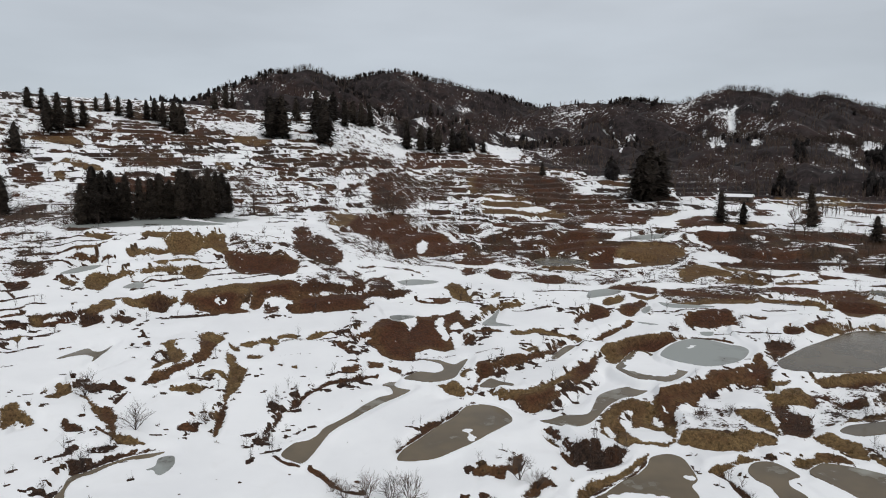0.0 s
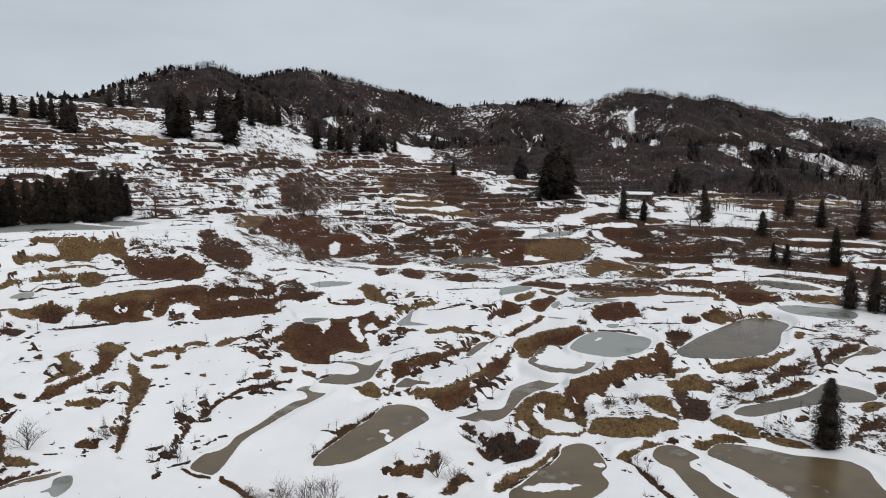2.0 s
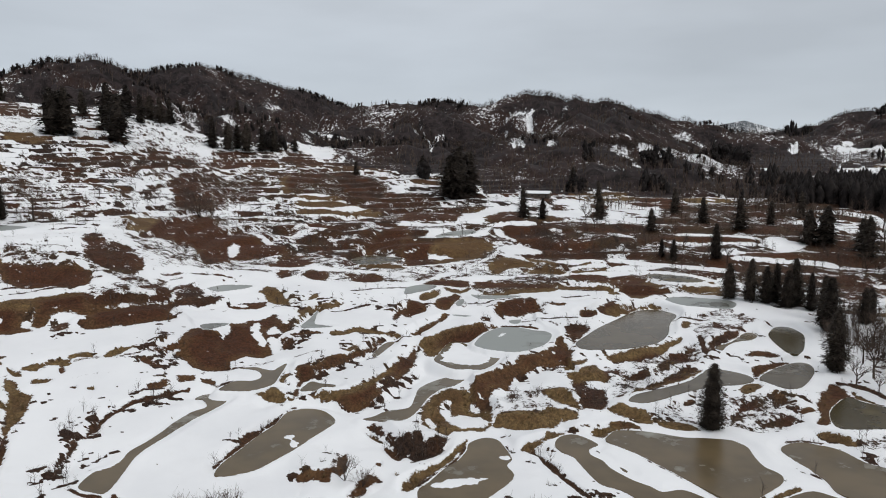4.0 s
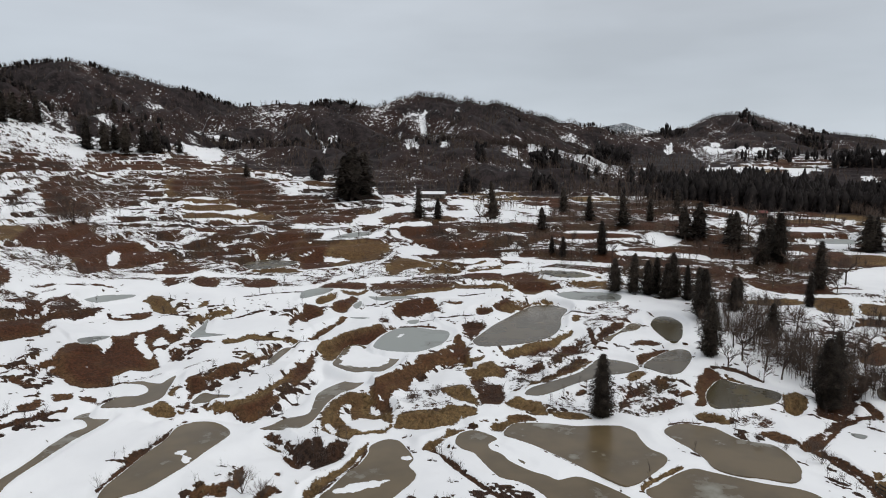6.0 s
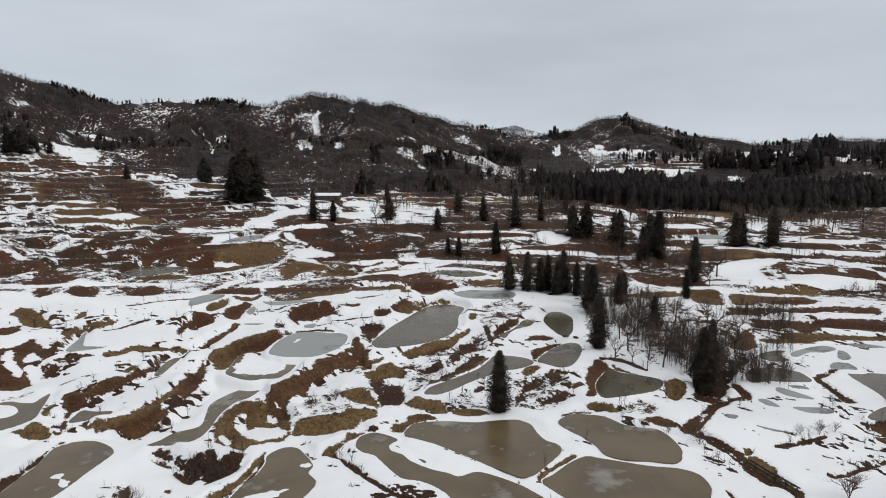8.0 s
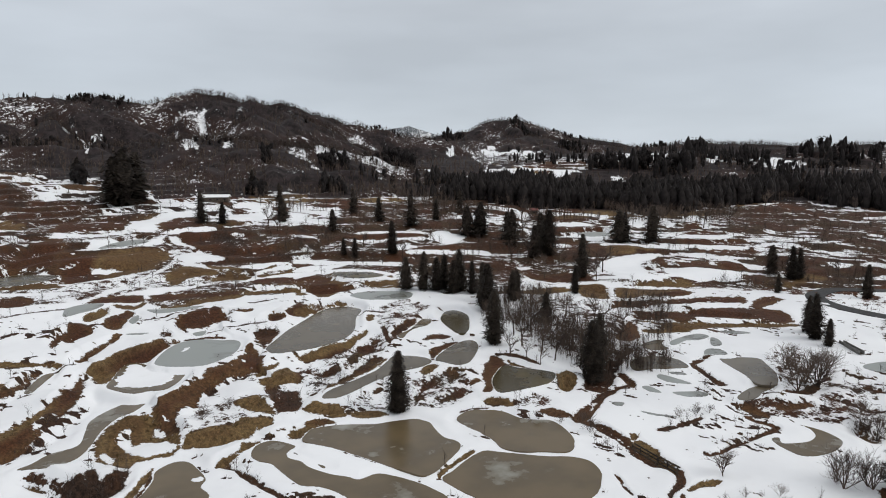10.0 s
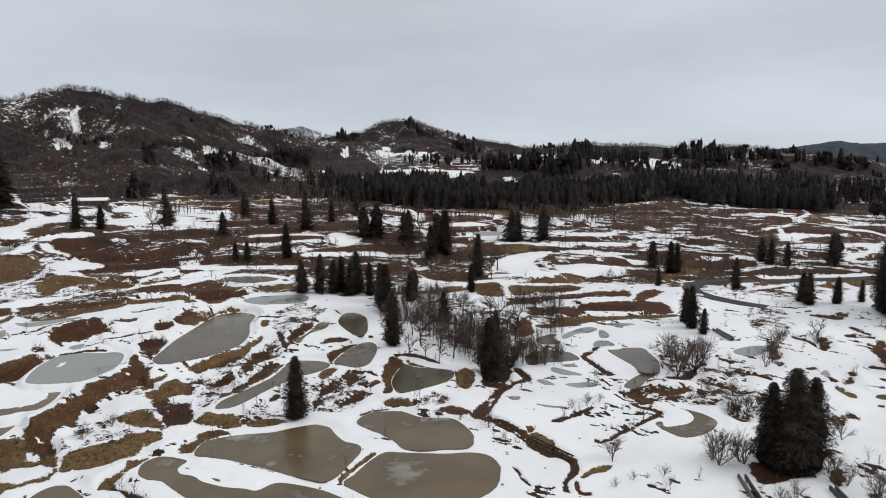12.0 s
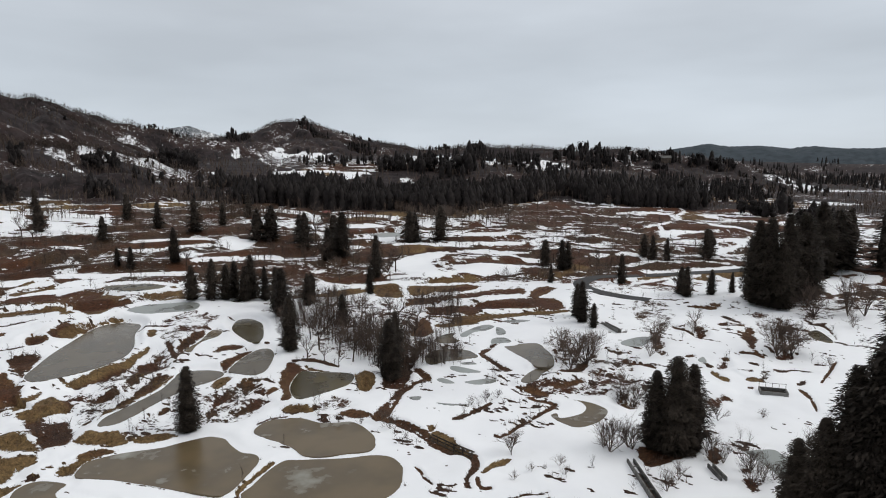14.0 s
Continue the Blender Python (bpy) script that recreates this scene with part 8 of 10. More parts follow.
pond(0.90, 'mud', (-22.8, 89.8), (-21.8, 93.7), (-20.0, 94.7), (-18.9, 96.8), (-18.3, 99.6), (-16.5, 102.4), (-14.7, 106.0), (-13.7, 108.6), (-12.5, 110.8), (-11.0, 113.3), (-8.9, 115.0), (-9.7, 118.7), (-11.1, 119.6), (-9.9, 121.2), (-7.2, 121.2), (-5.6, 119.3), (-5.9, 116.5), (-7.8, 113.6), (-10.0, 110.8), (-12.1, 107.3), (-14.0, 104.0), (-15.8, 100.7), (-17.1, 97.8), (-17.8, 93.7), (-18.4, 89.9), (-19.2, 87.2), (-20.9, 87.9))
pond(2.15, 'mud', (-7.1, 119.8), (-5.7, 122.5), (-4.1, 123.9), (-1.4, 123.2), (0.2, 125.0), (-0.3, 128.6), (-2.0, 130.5), (-3.8, 131.6), (-0.9, 131.6), (0.8, 129.7), (2.5, 128.6), (3.7, 130.5), (5.2, 132.1), (3.5, 125.0), (2.3, 120.5), (0.2, 118.6), (-2.4, 117.9), (-5.0, 118.8))
pond(2.37, 'mud', (22.3, 132.7), (24.9, 138.1), (27.4, 141.7), (28.9, 141.2), (25.8, 136.0), (23.3, 131.9))
pond(1.41, 'mud', (6.9, 117.3), (8.0, 120.5), (9.3, 122.1), (10.8, 120.5), (13.3, 118.9), (11.1, 117.3))
pond(0.31, 'mud', (-6.4, 89.9), (-5.6, 93.1), (-3.2, 97.2), (-0.7, 101.6), (2.1, 105.7), (4.1, 110.3), (6.6, 111.4), (9.5, 110.1), (11.1, 107.0), (11.4, 104.0), (9.7, 101.7), (6.8, 98.3), (4.4, 95.2), (1.9, 92.8), (-0.6, 90.3), (-3.0, 89.4), (-5.4, 89.2))
pond(0.80, 'mud', (15.7, 102.8), (17.6, 103.5), (20.2, 105.3), (24.0, 105.8), (26.2, 110.5), (28.0, 114.7), (31.3, 117.7), (34.3, 119.3), (37.9, 120.9), (41.1, 122.6), (39.3, 119.3), (35.1, 114.8), (31.6, 113.3), (28.1, 109.2), (25.1, 104.1), (22.6, 101.2), (19.8, 100.5), (17.3, 101.7))
pond(6.94, 'ice', (39.2, 176.9), (40.8, 180.9), (45.3, 183.5), (49.4, 181.1), (45.7, 175.5), (41.3, 173.1), (38.0, 171.6))
pond(5.49, 'ice', (49.9, 164.1), (53.3, 168.1), (51.7, 162.8), (49.3, 159.6))
pond(6.22, 'ice', (55.9, 169.6), (58.9, 167.5), (64.2, 166.2), (68.4, 164.3), (61.5, 162.9), (56.8, 163.5))
pond(3.54, 'ice', (59.2, 149.2), (62.1, 149.2), (60.4, 146.2), (58.7, 146.7))
pond(4.98, 'ice', (45.7, 153.0), (48.3, 151.9), (49.8, 150.3), (47.3, 150.8))
pond(2.29, 'mud', (34.0, 126.6), (36.1, 130.3), (39.5, 136.4), (41.9, 138.6), (43.7, 136.4), (44.7, 130.4), (46.5, 127.4), (47.9, 126.7), (47.8, 124.9), (44.6, 120.4), (41.2, 118.1), (38.9, 119.1), (36.4, 119.7), (34.7, 123.1))
pond(3.31, 'ice', (44.3, 131.7), (47.5, 137.2), (51.4, 141.7), (55.4, 144.1), (59.2, 142.7), (61.6, 139.5), (63.5, 138.2), (63.9, 135.2), (61.1, 130.3), (58.0, 127.2), (54.5, 125.3), (50.7, 124.2), (48.4, 125.3), (46.3, 127.1), (45.0, 129.0))
pond(-0.26, 'mud', (19.0, 79.1), (21.5, 81.7), (24.5, 84.8), (26.4, 86.1), (28.8, 89.0), (30.2, 91.7), (32.9, 92.9), (34.6, 91.8), (34.8, 89.1), (34.4, 84.9), (32.9, 83.0), (32.2, 79.1), (24.4, 73.6), (19.1, 73.5))
pond(-0.10, 'mud', (43.2, 87.6), (45.4, 89.7), (47.4, 89.7), (48.3, 88.3), (48.8, 86.2), (47.3, 84.9), (46.4, 83.8), (46.7, 82.3), (47.1, 79.7), (48.1, 76.6), (45.0, 75.9), (43.2, 79.7), (43.1, 81.8), (42.6, 83.8))
pond(3.54, 'clear', (65.6, 126.5), (70.4, 131.1), (76.6, 136.8), (84.4, 142.7), (91.4, 147.9), (96.7, 150.6), (100.9, 149.9), (102.5, 145.5), (101.4, 142.1), (95.6, 136.3), (89.2, 127.7), (83.6, 122.4), (78.9, 120.5), (73.9, 119.6), (68.6, 120.0), (65.2, 121.4), (64.5, 123.4))
pond(5.48, 'ice', (105.7, 153.4), (111.2, 155.1), (116.1, 152.2), (120.7, 147.6), (120.1, 143.2), (114.7, 139.1), (110.1, 141.7), (105.7, 146.0))
pond(3.22, 'mud', (93.1, 116.6), (99.2, 119.1), (105.7, 123.7), (108.5, 124.8), (108.5, 122.1), (104.5, 119.2), (101.1, 119.2), (97.0, 117.3), (92.7, 114.0))
pond(3.27, 'weed', (112.0, 122.6), (118.0, 127.1), (120.9, 126.1), (120.1, 122.2), (117.6, 118.0), (109.6, 109.9), (105.8, 107.5), (104.5, 108.8), (106.2, 113.0), (108.6, 117.9))
pond(1.89, 'clear', (90.6, 100.6), (95.5, 103.4), (100.6, 105.5), (104.7, 106.3), (106.0, 104.5), (103.2, 100.5), (97.9, 96.4), (93.4, 93.8), (90.7, 94.1), (90.0, 96.5), (89.8, 98.8))
pond(1.49, 'clear', (60.5, 96.9), (63.3, 99.4), (67.8, 100.6), (72.5, 101.8), (77.0, 103.3), (80.7, 105.5), (85.5, 108.7), (87.5, 107.6), (89.3, 105.1), (90.0, 102.4), (88.7, 100.0), (84.3, 99.1), (80.2, 99.4), (75.7, 98.8), (70.9, 97.7), (66.1, 96.1), (62.5, 95.4))
pond(0.34, 'mud', (49.9, 85.7), (52.0, 87.9), (53.8, 88.7), (56.9, 87.5), (59.1, 86.0), (61.9, 83.6), (64.6, 82.6), (67.9, 81.0), (68.6, 79.8), (68.8, 77.8), (67.6, 75.2), (66.6, 72.1), (67.0, 70.2), (66.7, 68.7), (65.2, 67.3), (62.1, 66.0), (59.0, 64.8), (56.6, 64.3), (55.6, 64.9), (55.1, 66.7), (54.4, 69.4), (53.5, 73.5), (52.5, 77.8), (51.3, 82.0))
pond(-0.02, 'mud', (42.1, 87.0), (44.0, 89.5), (46.3, 90.0), (47.6, 88.7), (48.5, 85.7), (47.6, 85.0), (46.5, 84.5), (45.7, 82.6), (46.4, 80.4), (46.3, 77.9), (47.3, 74.2), (48.6, 71.9), (49.3, 70.2), (52.0, 70.0), (53.3, 68.0), (54.4, 64.6), (54.8, 61.8), (54.3, 58.0), (49.0, 58.0), (45.4, 64.6), (45.2, 68.1), (45.0, 69.9), (44.2, 72.2), (42.7, 74.0), (42.5, 76.0), (42.7, 78.9), (42.9, 82.6), (42.1, 84.6))
pond(0.26, 'mud', (73.1, 76.1), (75.6, 77.4), (78.1, 77.4), (80.1, 75.7), (81.4, 73.3), (81.3, 69.7), (82.5, 67.4), (84.1, 65.6), (83.8, 63.3), (82.2, 60.1), (80.5, 57.9), (78.0, 56.2), (76.1, 56.3), (74.1, 58.4), (71.4, 60.9), (70.4, 63.6), (71.5, 66.2), (71.8, 68.2), (72.2, 70.3), (72.3, 72.7))
pond(0.11, 'mud', (57.3, 62.3), (60.1, 63.3), (64.4, 64.6), (67.9, 64.9), (69.3, 63.1), (71.0, 60.6), (73.1, 57.6), (75.6, 55.1), (76.5, 52.7), (75.7, 50.5), (73.7, 48.4), (67.5, 45.9), (58.5, 49.5), (57.1, 56.1))
pond(1.38, 'weed', (86.4, 79.9), (89.3, 83.3), (93.6, 86.3), (98.6, 88.5), (99.3, 85.7), (101.2, 82.0), (102.0, 78.9), (100.4, 77.0), (97.0, 75.5), (93.7, 75.8), (89.2, 76.7), (86.2, 77.8))
pond(2.40, 'clear', (129.9, 76.0), (134.0, 76.1), (136.4, 75.2), (136.4, 72.9), (134.0, 70.8), (129.7, 70.3), (127.7, 71.8), (127.6, 74.0))
pond(2.74, 'ice', (135.3, 72.3), (142.8, 72.4), (146.8, 71.2), (146.2, 68.6), (141.6, 68.7), (138.8, 70.3), (133.4, 70.2))
pond(1.72, 'clear', (118.1, 71.7), (122.9, 72.0), (126.0, 70.2), (127.1, 66.5), (125.9, 64.0), (123.6, 61.9), (120.6, 63.8), (117.4, 66.1), (114.0, 68.1))
pond(1.96, 'clear', (133.4, 60.1), (135.8, 58.8), (139.2, 54.7), (135.6, 51.3), (131.4, 48.0), (125.7, 45.6), (123.1, 46.4), (122.8, 48.4), (126.6, 52.2), (130.3, 57.1))
pond(1.47, 'clear', (113.8, 47.8), (117.5, 48.4), (121.7, 48.3), (124.6, 47.0), (124.4, 45.7), (120.1, 45.9), (116.3, 45.5), (113.6, 46.2))
pond(1.43, 'ice', (115.2, 63.9), (116.3, 63.5), (116.1, 60.1), (115.3, 56.9), (113.2, 59.8), (113.7, 62.7))
pond(1.16, 'ice', (109.1, 57.4), (111.8, 55.4), (113.5, 53.8), (112.4, 52.3), (109.9, 53.3), (108.6, 55.6))
pond(1.12, 'ice', (107.8, 62.8), (109.1, 62.0), (107.7, 58.8), (106.7, 60.6))
pond(0.88, 'ice', (97.5, 62.4), (98.7, 60.8), (97.0, 60.3), (96.6, 61.5))
pond(2.99, 'ice', (151.8, 68.9), (155.1, 65.6), (155.2, 62.9), (151.5, 65.7))
pond(2.36, 'ice', (136.5, 64.5), (139.1, 63.1), (136.3, 59.7), (134.2, 61.5), (132.8, 63.0))
pond(2.66, 'ice', (145.7, 67.9), (145.4, 66.0), (141.7, 63.5), (139.8, 64.8))
pond(1.47, 'ice', (118.6, 63.3), (120.4, 61.6), (119.5, 60.1), (118.1, 61.8))
pond(0.91, 'ice', (97.3, 56.7), (98.1, 54.1), (99.3, 51.4), (97.6, 53.8))
pond(0.43, 'mud', (102.7, 37.6), (103.9, 37.0), (102.2, 35.9), (103.6, 34.5), (106.0, 33.3), (109.0, 33.5), (111.2, 35.2), (111.7, 36.7), (111.8, 34.1), (111.1, 31.9), (109.2, 29.8), (105.1, 29.6), (101.9, 30.5), (99.8, 32.2), (100.3, 34.3), (101.2, 36.1))
pond(2.67, 'ice', (147.4, 37.6), (153.3, 35.2), (154.1, 32.8), (148.7, 32.2), (145.4, 33.3), (144.4, 36.1))
pond(2.51, 'ice', (141.0, 20.3), (144.2, 19.7), (140.2, 18.5))
pond(3.35, 'weed', (173.5, 1.2), (177.6, -0.5), (173.7, -2.3), (167.2, -3.9), (166.3, -2.3), (168.4, -0.1))
pond(0.48, 'ice', (102.8, 7.6), (104.5, 5.8), (105.5, 4.0), (103.5, 2.5), (100.8, 1.8), (96.6, 2.2), (97.0, 3.2), (99.1, 4.7), (100.9, 6.3))
pond(24.52, 'ice', (-103.8, 181.2), (-104.2, 193.4), (-100.8, 203.3), (-95.1, 209.8), (-85.4, 207.9), (-77.1, 200.0), (-65.5, 190.9), (-61.2, 187.5), (-66.3, 184.0), (-75.6, 183.7), (-88.6, 178.5), (-98.2, 176.6))
pond(23.92, 'ice', (-78.0, 206.9), (-74.6, 217.8), (-66.0, 213.6), (-60.6, 207.5), (-65.0, 199.5))
pond(16.88, 'ice', (-86.2, 148.0), (-87.0, 157.7), (-83.0, 160.5), (-82.6, 152.0))
pond(9.38, 'weed', (30.6, 220.7), (37.8, 230.2), (43.9, 226.2), (48.3, 219.7), (39.2, 211.0), (31.9, 210.8))
pond(8.79, 'ice', (-13.1, 183.1), (-8.6, 187.7), (-1.3, 185.0), (-3.6, 180.6), (-9.7, 178.8))
pond(13.21, 'ice', (67.3, 249.2), (78.3, 265.1), (87.6, 269.5), (87.6, 259.2), (78.6, 251.3))
pond(7.57, 'weed', (116.1, 178.6), (122.8, 176.1), (126.4, 168.8), (124.7, 163.5), (115.9, 166.2))
pond(10.24, 'ice', (254.9, 184.6), (267.5, 178.6), (255.3, 168.0), (246.5, 173.8))
snow_isle(0.31, (2.9, 100.0), (3.8, 101.2), (4.9, 100.5), (5.4, 97.9), (4.7, 95.8), (3.9, 97.2))
snow_isle(2.29, (34.8, 126.6), (38.0, 132.3), (41.2, 138.1), (43.2, 136.9), (43.8, 131.2), (45.4, 127.4), (45.9, 125.2), (44.2, 122.4), (40.9, 120.4), (38.9, 120.7), (36.8, 122.7), (35.1, 124.4))
snow_isle(3.31, (51.3, 137.2), (54.1, 139.5), (54.5, 138.1), (52.1, 135.1), (50.9, 135.1))
snow_isle(-0.26, (32.0, 85.7), (33.2, 86.8), (34.3, 85.7), (34.2, 84.9), (32.6, 84.8))
snow_isle(-0.26, (21.7, 79.9), (23.1, 80.9), (25.4, 81.4), (27.6, 81.3), (29.4, 80.3), (27.6, 79.1), (22.6, 79.1))
# road
ROAD = [(252.9, 20.2, 6.36), (244.9, 26.6, 6.18), (236.1, 36.2, 6.08), (223.7, 48.4, 5.92), (217.2, 57.9, 5.9), (212.3, 63.1, 5.83), (206.4, 64.8, 5.62), (200.3, 64.3, 5.34), (195.3, 60.6, 5.04), (192.0, 54.4, 4.77), (190.2, 47.3, 4.57), (189.8, 40.8, 4.46)]
LANES.append((2.6, np.array(ROAD)))

# ---- ground sheet ----
def mesh_object(name, verts, faces, mat, parent=None, label="", smooth_faces=False):
    me = bpy.data.meshes.new(name)
    me.from_pydata(verts, [], faces)
    me.materials.append(mat)
    if smooth_faces:
        me.polygons.foreach_set("use_smooth", np.ones(len(me.polygons), bool))
    ob = new(name, me)
    ob.parent = parent
    return tagged(ob, label)


def build_ground():
    fine = np.arange(-37.0, 98.0, 0.118)
    coarse = np.arange(100.0, 320.5, 2.5)
    bearing = np.radians(np.concatenate([fine, coarse]))
    spans = ((74, 250, 330), (251, 420, 150), (421.5, 960, 130), (970, 1300, 34), (1325, 4900, 48))
    rings = np.concatenate([[4, 20, 40, 55, 66]] + [np.exp(np.linspace(math.log(a), math.log(c), n)) for a, c, n in spans])
    b, r = np.meshgrid(bearing, rings)
    x, y = (r * np.sin(b)).ravel(), (r * np.cos(b)).ravel()
    z, bare, tan, dark, wood = land(x, y)
    cols, rows = len(bearing), len(rings)
    me = bpy.data.meshes.new("ground")
    me.vertices.add(len(x) + 1)
    co = np.vstack([np.column_stack([x, y, z]), [[0, 0, z[0]]]])
    me.vertices.foreach_set("co", co.ravel())
    i, j = np.meshgrid(np.arange(rows - 1), np.arange(cols), indexing="ij")
    jn = (j + 1) % cols
    quads = np.stack([i * cols + j, i * cols + jn, (i + 1) * cols + jn, (i + 1) * cols + j], -1).reshape(-1, 4)[:, ::-1]
    hub = np.column_stack([np.full(cols, len(x)), (np.arange(cols) + 1) % cols, np.arange(cols)])
    loops = np.concatenate([quads.ravel(), hub.ravel()])
    starts = np.concatenate([np.arange(len(quads)) * 4, len(quads) * 4 + np.arange(cols) * 3])
    me.loops.add(len(loops))
    me.loops.foreach_set("vertex_index", loops.astype(np.int32))
    me.polygons.add(len(starts))
    me.polygons.foreach_set("loop_start", starts.astype(np.int32))
    me.polygons.foreach_set("use_smooth", np.ones(len(starts), bool))
    for key, values in (("bare", bare), ("tan", tan), ("dark", dark), ("wood", wood)):
        a = me.attributes.new(key, "FLOAT", "POINT")
        a.data.foreach_set("value", np.append(values, 0.0).astype(np.float32))
    me.update(calc_edges=True)
    me.materials.append(GROUND)
    tagged(new("ground", me), "snow-covered terraced hillside with brown banks and leafless mountain slopes", "ground", kind="structure")


build_ground()

WATER_LABEL = {
    "mud": "muddy brown water in a flooded terrace paddy with a snowy rim",
    "clear": "still grey water in a flooded terrace paddy with a snowy rim",
    "ice": "thin grey ice over a flooded terrace paddy in the snow",
    "weed": "dark water with dead brown weeds in a small terrace pond",
}
for level, look_of, shore in PONDS:
    count = len(shore)
    top = [(px, py, level + 0.03) for px, py in shore]
    low = [(px, py, level - 0.35) for px, py in shore]
    area = sum(shore[k][0] * shore[(k + 1) % count][1] - shore[(k + 1) % count][0] * shore[k][1] for k in range(count))
    face = list(range(count)) if area > 0 else list(range(count))[::-1]
    sides = [(k, (k + 1) % count, count + (k + 1) % count, count + k) for k in range(count)]
    tagged(mesh_object("water", top + low, [face] + sides, WATER[look_of]), WATER_LABEL[look_of], "pond", "flooded paddies", "structure")


def build_road():
    pts = np.array(ROAD)
    fine = []
    for k in range(len(pts) - 1):
        a, b, c, d = pts[max(k - 1, 0)], pts[k], pts[k + 1], pts[min(k + 2, len(pts) - 1)]
        for s in np.arange(5) / 5:
            fine.append(0.5 * (2 * b + (c - a) * s + (2 * a - 5 * b + 4 * c - d) * s * s + (3 * b - a - 3 * c + d) * s ** 3))
    fine.append(pts[-1])
    fine = np.array(fine)
    way = np.gradient(fine[:, :2], axis=0)
    way /= np.linalg.norm(way, axis=1)[:, None]
    off = np.column_stack([-way[:, 1], way[:, 0], np.zeros(len(way))])
    verts, faces = [], []
    for k, p in enumerate(fine):
        for side, dz in ((2.6, -0.4), (2.5, 0.05), (-2.5, 0.05), (-2.6, -0.4)):
            verts.append(tuple(p + off[k] * side + np.array([0, 0, dz])))
        if k:
            for c in range(3):
                faces.append((4 * k - 4 + c, 4 * k - 3 + c, 4 * k + 1 + c, 4 * k + c))
    tagged(mesh_object("road", verts, faces, ASPHALT), "cleared grey asphalt road bending between snowy terraces", "road", kind="structure")


build_road()

# ---- trees ----
class Soup:
    """Collects loose triangles and quads of one mesh."""

    def __init__(self):
        self.v, self.f = [], []

    def add(self, pts):
        k = len(self.v)
        self.v.extend(pts)
        self.f.append(tuple(range(k, k + len(pts))))

    def stick(self, a, b, ra, rb, sides=3):
        a, b = Vector(a), Vector(b)
        way = (b - a).normalized()
        u = way.orthogonal().normalized()
        w = way.cross(u)
        k = len(self.v)
        for p, r in ((a, ra), (b, rb)):
            for s in range(sides):
                t = 2 * math.pi * s / sides
                self.v.append(tuple(p + (u * math.cos(t) + w * math.sin(t)) * r))
        for s in range(sides):
            n = (s + 1) % sides
            self.f.append((k + s, k + n, k + sides + n, k + sides + s))


def cedar_crown(rng, sprays, lean, wide):
    """A cedar crown of unit height: uneven boughs of small sprays round a ragged core."""
    s = Soup()
    grain = 0.05 * (1000 / sprays) ** 0.4
    boughs = [(rng.random() * 6.283, 0.05 + 0.93 * rng.random(), 0.75 + 0.5 * rng.random()) for _ in range(70)]

    def envelope(h, t):
        body = min(1.0, (1.02 - h) / 0.52) ** 0.55 * (0.7 + 0.3 * min(1, h / 0.2))
        bump = 0.0
        for bt, bh, amp in boughs:
            d = (t - bt + math.pi) % (2 * math.pi) - math.pi
            bump = max(bump, amp * math.exp(-(d / 0.5) ** 2 - ((h - bh) / 0.045) ** 2))
        return wide * body * (0.58 + 0.44 * bump)

    rings, seg = 12, 9
    k = len(s.v)
    for i in range(rings):
        h = 0.06 + 0.92 * i / (rings - 1)
        for j in range(seg):
            t = 2 * math.pi * (j + 0.5 * (i % 2)) / seg
            r = envelope(h, t) * (0.45 + 0.30 * rng.random()) + 0.002
            s.v.append((r * math.cos(t) + lean * h, r * math.sin(t), h))
    for i in range(rings - 1):
        for j in range(seg):
            n = (j + 1) % seg
            s.f.append((k + i * seg + j, k + i * seg + n, k + (i + 1) * seg + n, k + (i + 1) * seg + j))
    for _ in range(sprays):
        h = 0.04 + 0.96 * rng.random() ** 1.2
        t = rng.random() * 6.283
        r = envelope(h, t) * (0.55 + 0.58 * rng.random())
        size = grain * (0.6 + 0.9 * rng.random()) * (1.15 - 0.5 * h)
        out = Vector((math.cos(t + rng.uniform(-0.5, 0.5)), math.sin(t + rng.uniform(-0.5, 0.5)), rng.uniform(-0.75, 0.25))).normalized()
        cross = out.cross(Vector((0, 0, 1))).normalized()
        cross = (cross + Vector((0, 0, rng.uniform(-0.6, 0.6)))).normalized()
        p = Vector((r * math.cos(t) + lean * h, r * math.sin(t), h))
        a, b = p - out * size * 0.7, p + out * size
        c, d = p + cross * size * 0.26 - out * size * 0.1, p - cross * size * 0.26
        s.add([tuple(a), tuple(d), tuple(b), tuple(c)])
    return s


def leafless_tree(rng, levels, spread, upright, thick):
    """Trunk and twigs of a leafless tree of unit height."""
    trunk, twigs = Soup(), Soup()

    def grow(p, way, length, radius, level):
        q = p + way * length
        (trunk if level == 0 else twigs).stick(p, q, radius, radius * 0.6)
        if level >= levels:
            return
        for _ in range(4 if level < 2 else 3):
            side = Vector((rng.uniform(-1, 1), rng.uniform(-1, 1), rng.uniform(-0.1, 0.8))).normalized()
            nw = (way * upright + side * spread).normalized()
            start = p + way * length * rng.uniform(0.35, 1.0)
            grow(start, nw, length * rng.uniform(0.5, 0.8), radius * 0.55, level + 1)

    grow(Vector((0, 0, -0.02)), Vector((rng.uniform(-0.1, 0.1), rng.uniform(-0.1, 0.1), 1)).normalized(), 0.42, thick, 0)
    return trunk, twigs


def soup_part(name, soup, mat, parent=None):
    return mesh_object(name, soup.v, soup.f, mat, parent)


def ground_at(x, y):
    return float(land(np.array([float(x)]), np.array([float(y)]))[0][0])


FIRST = {}


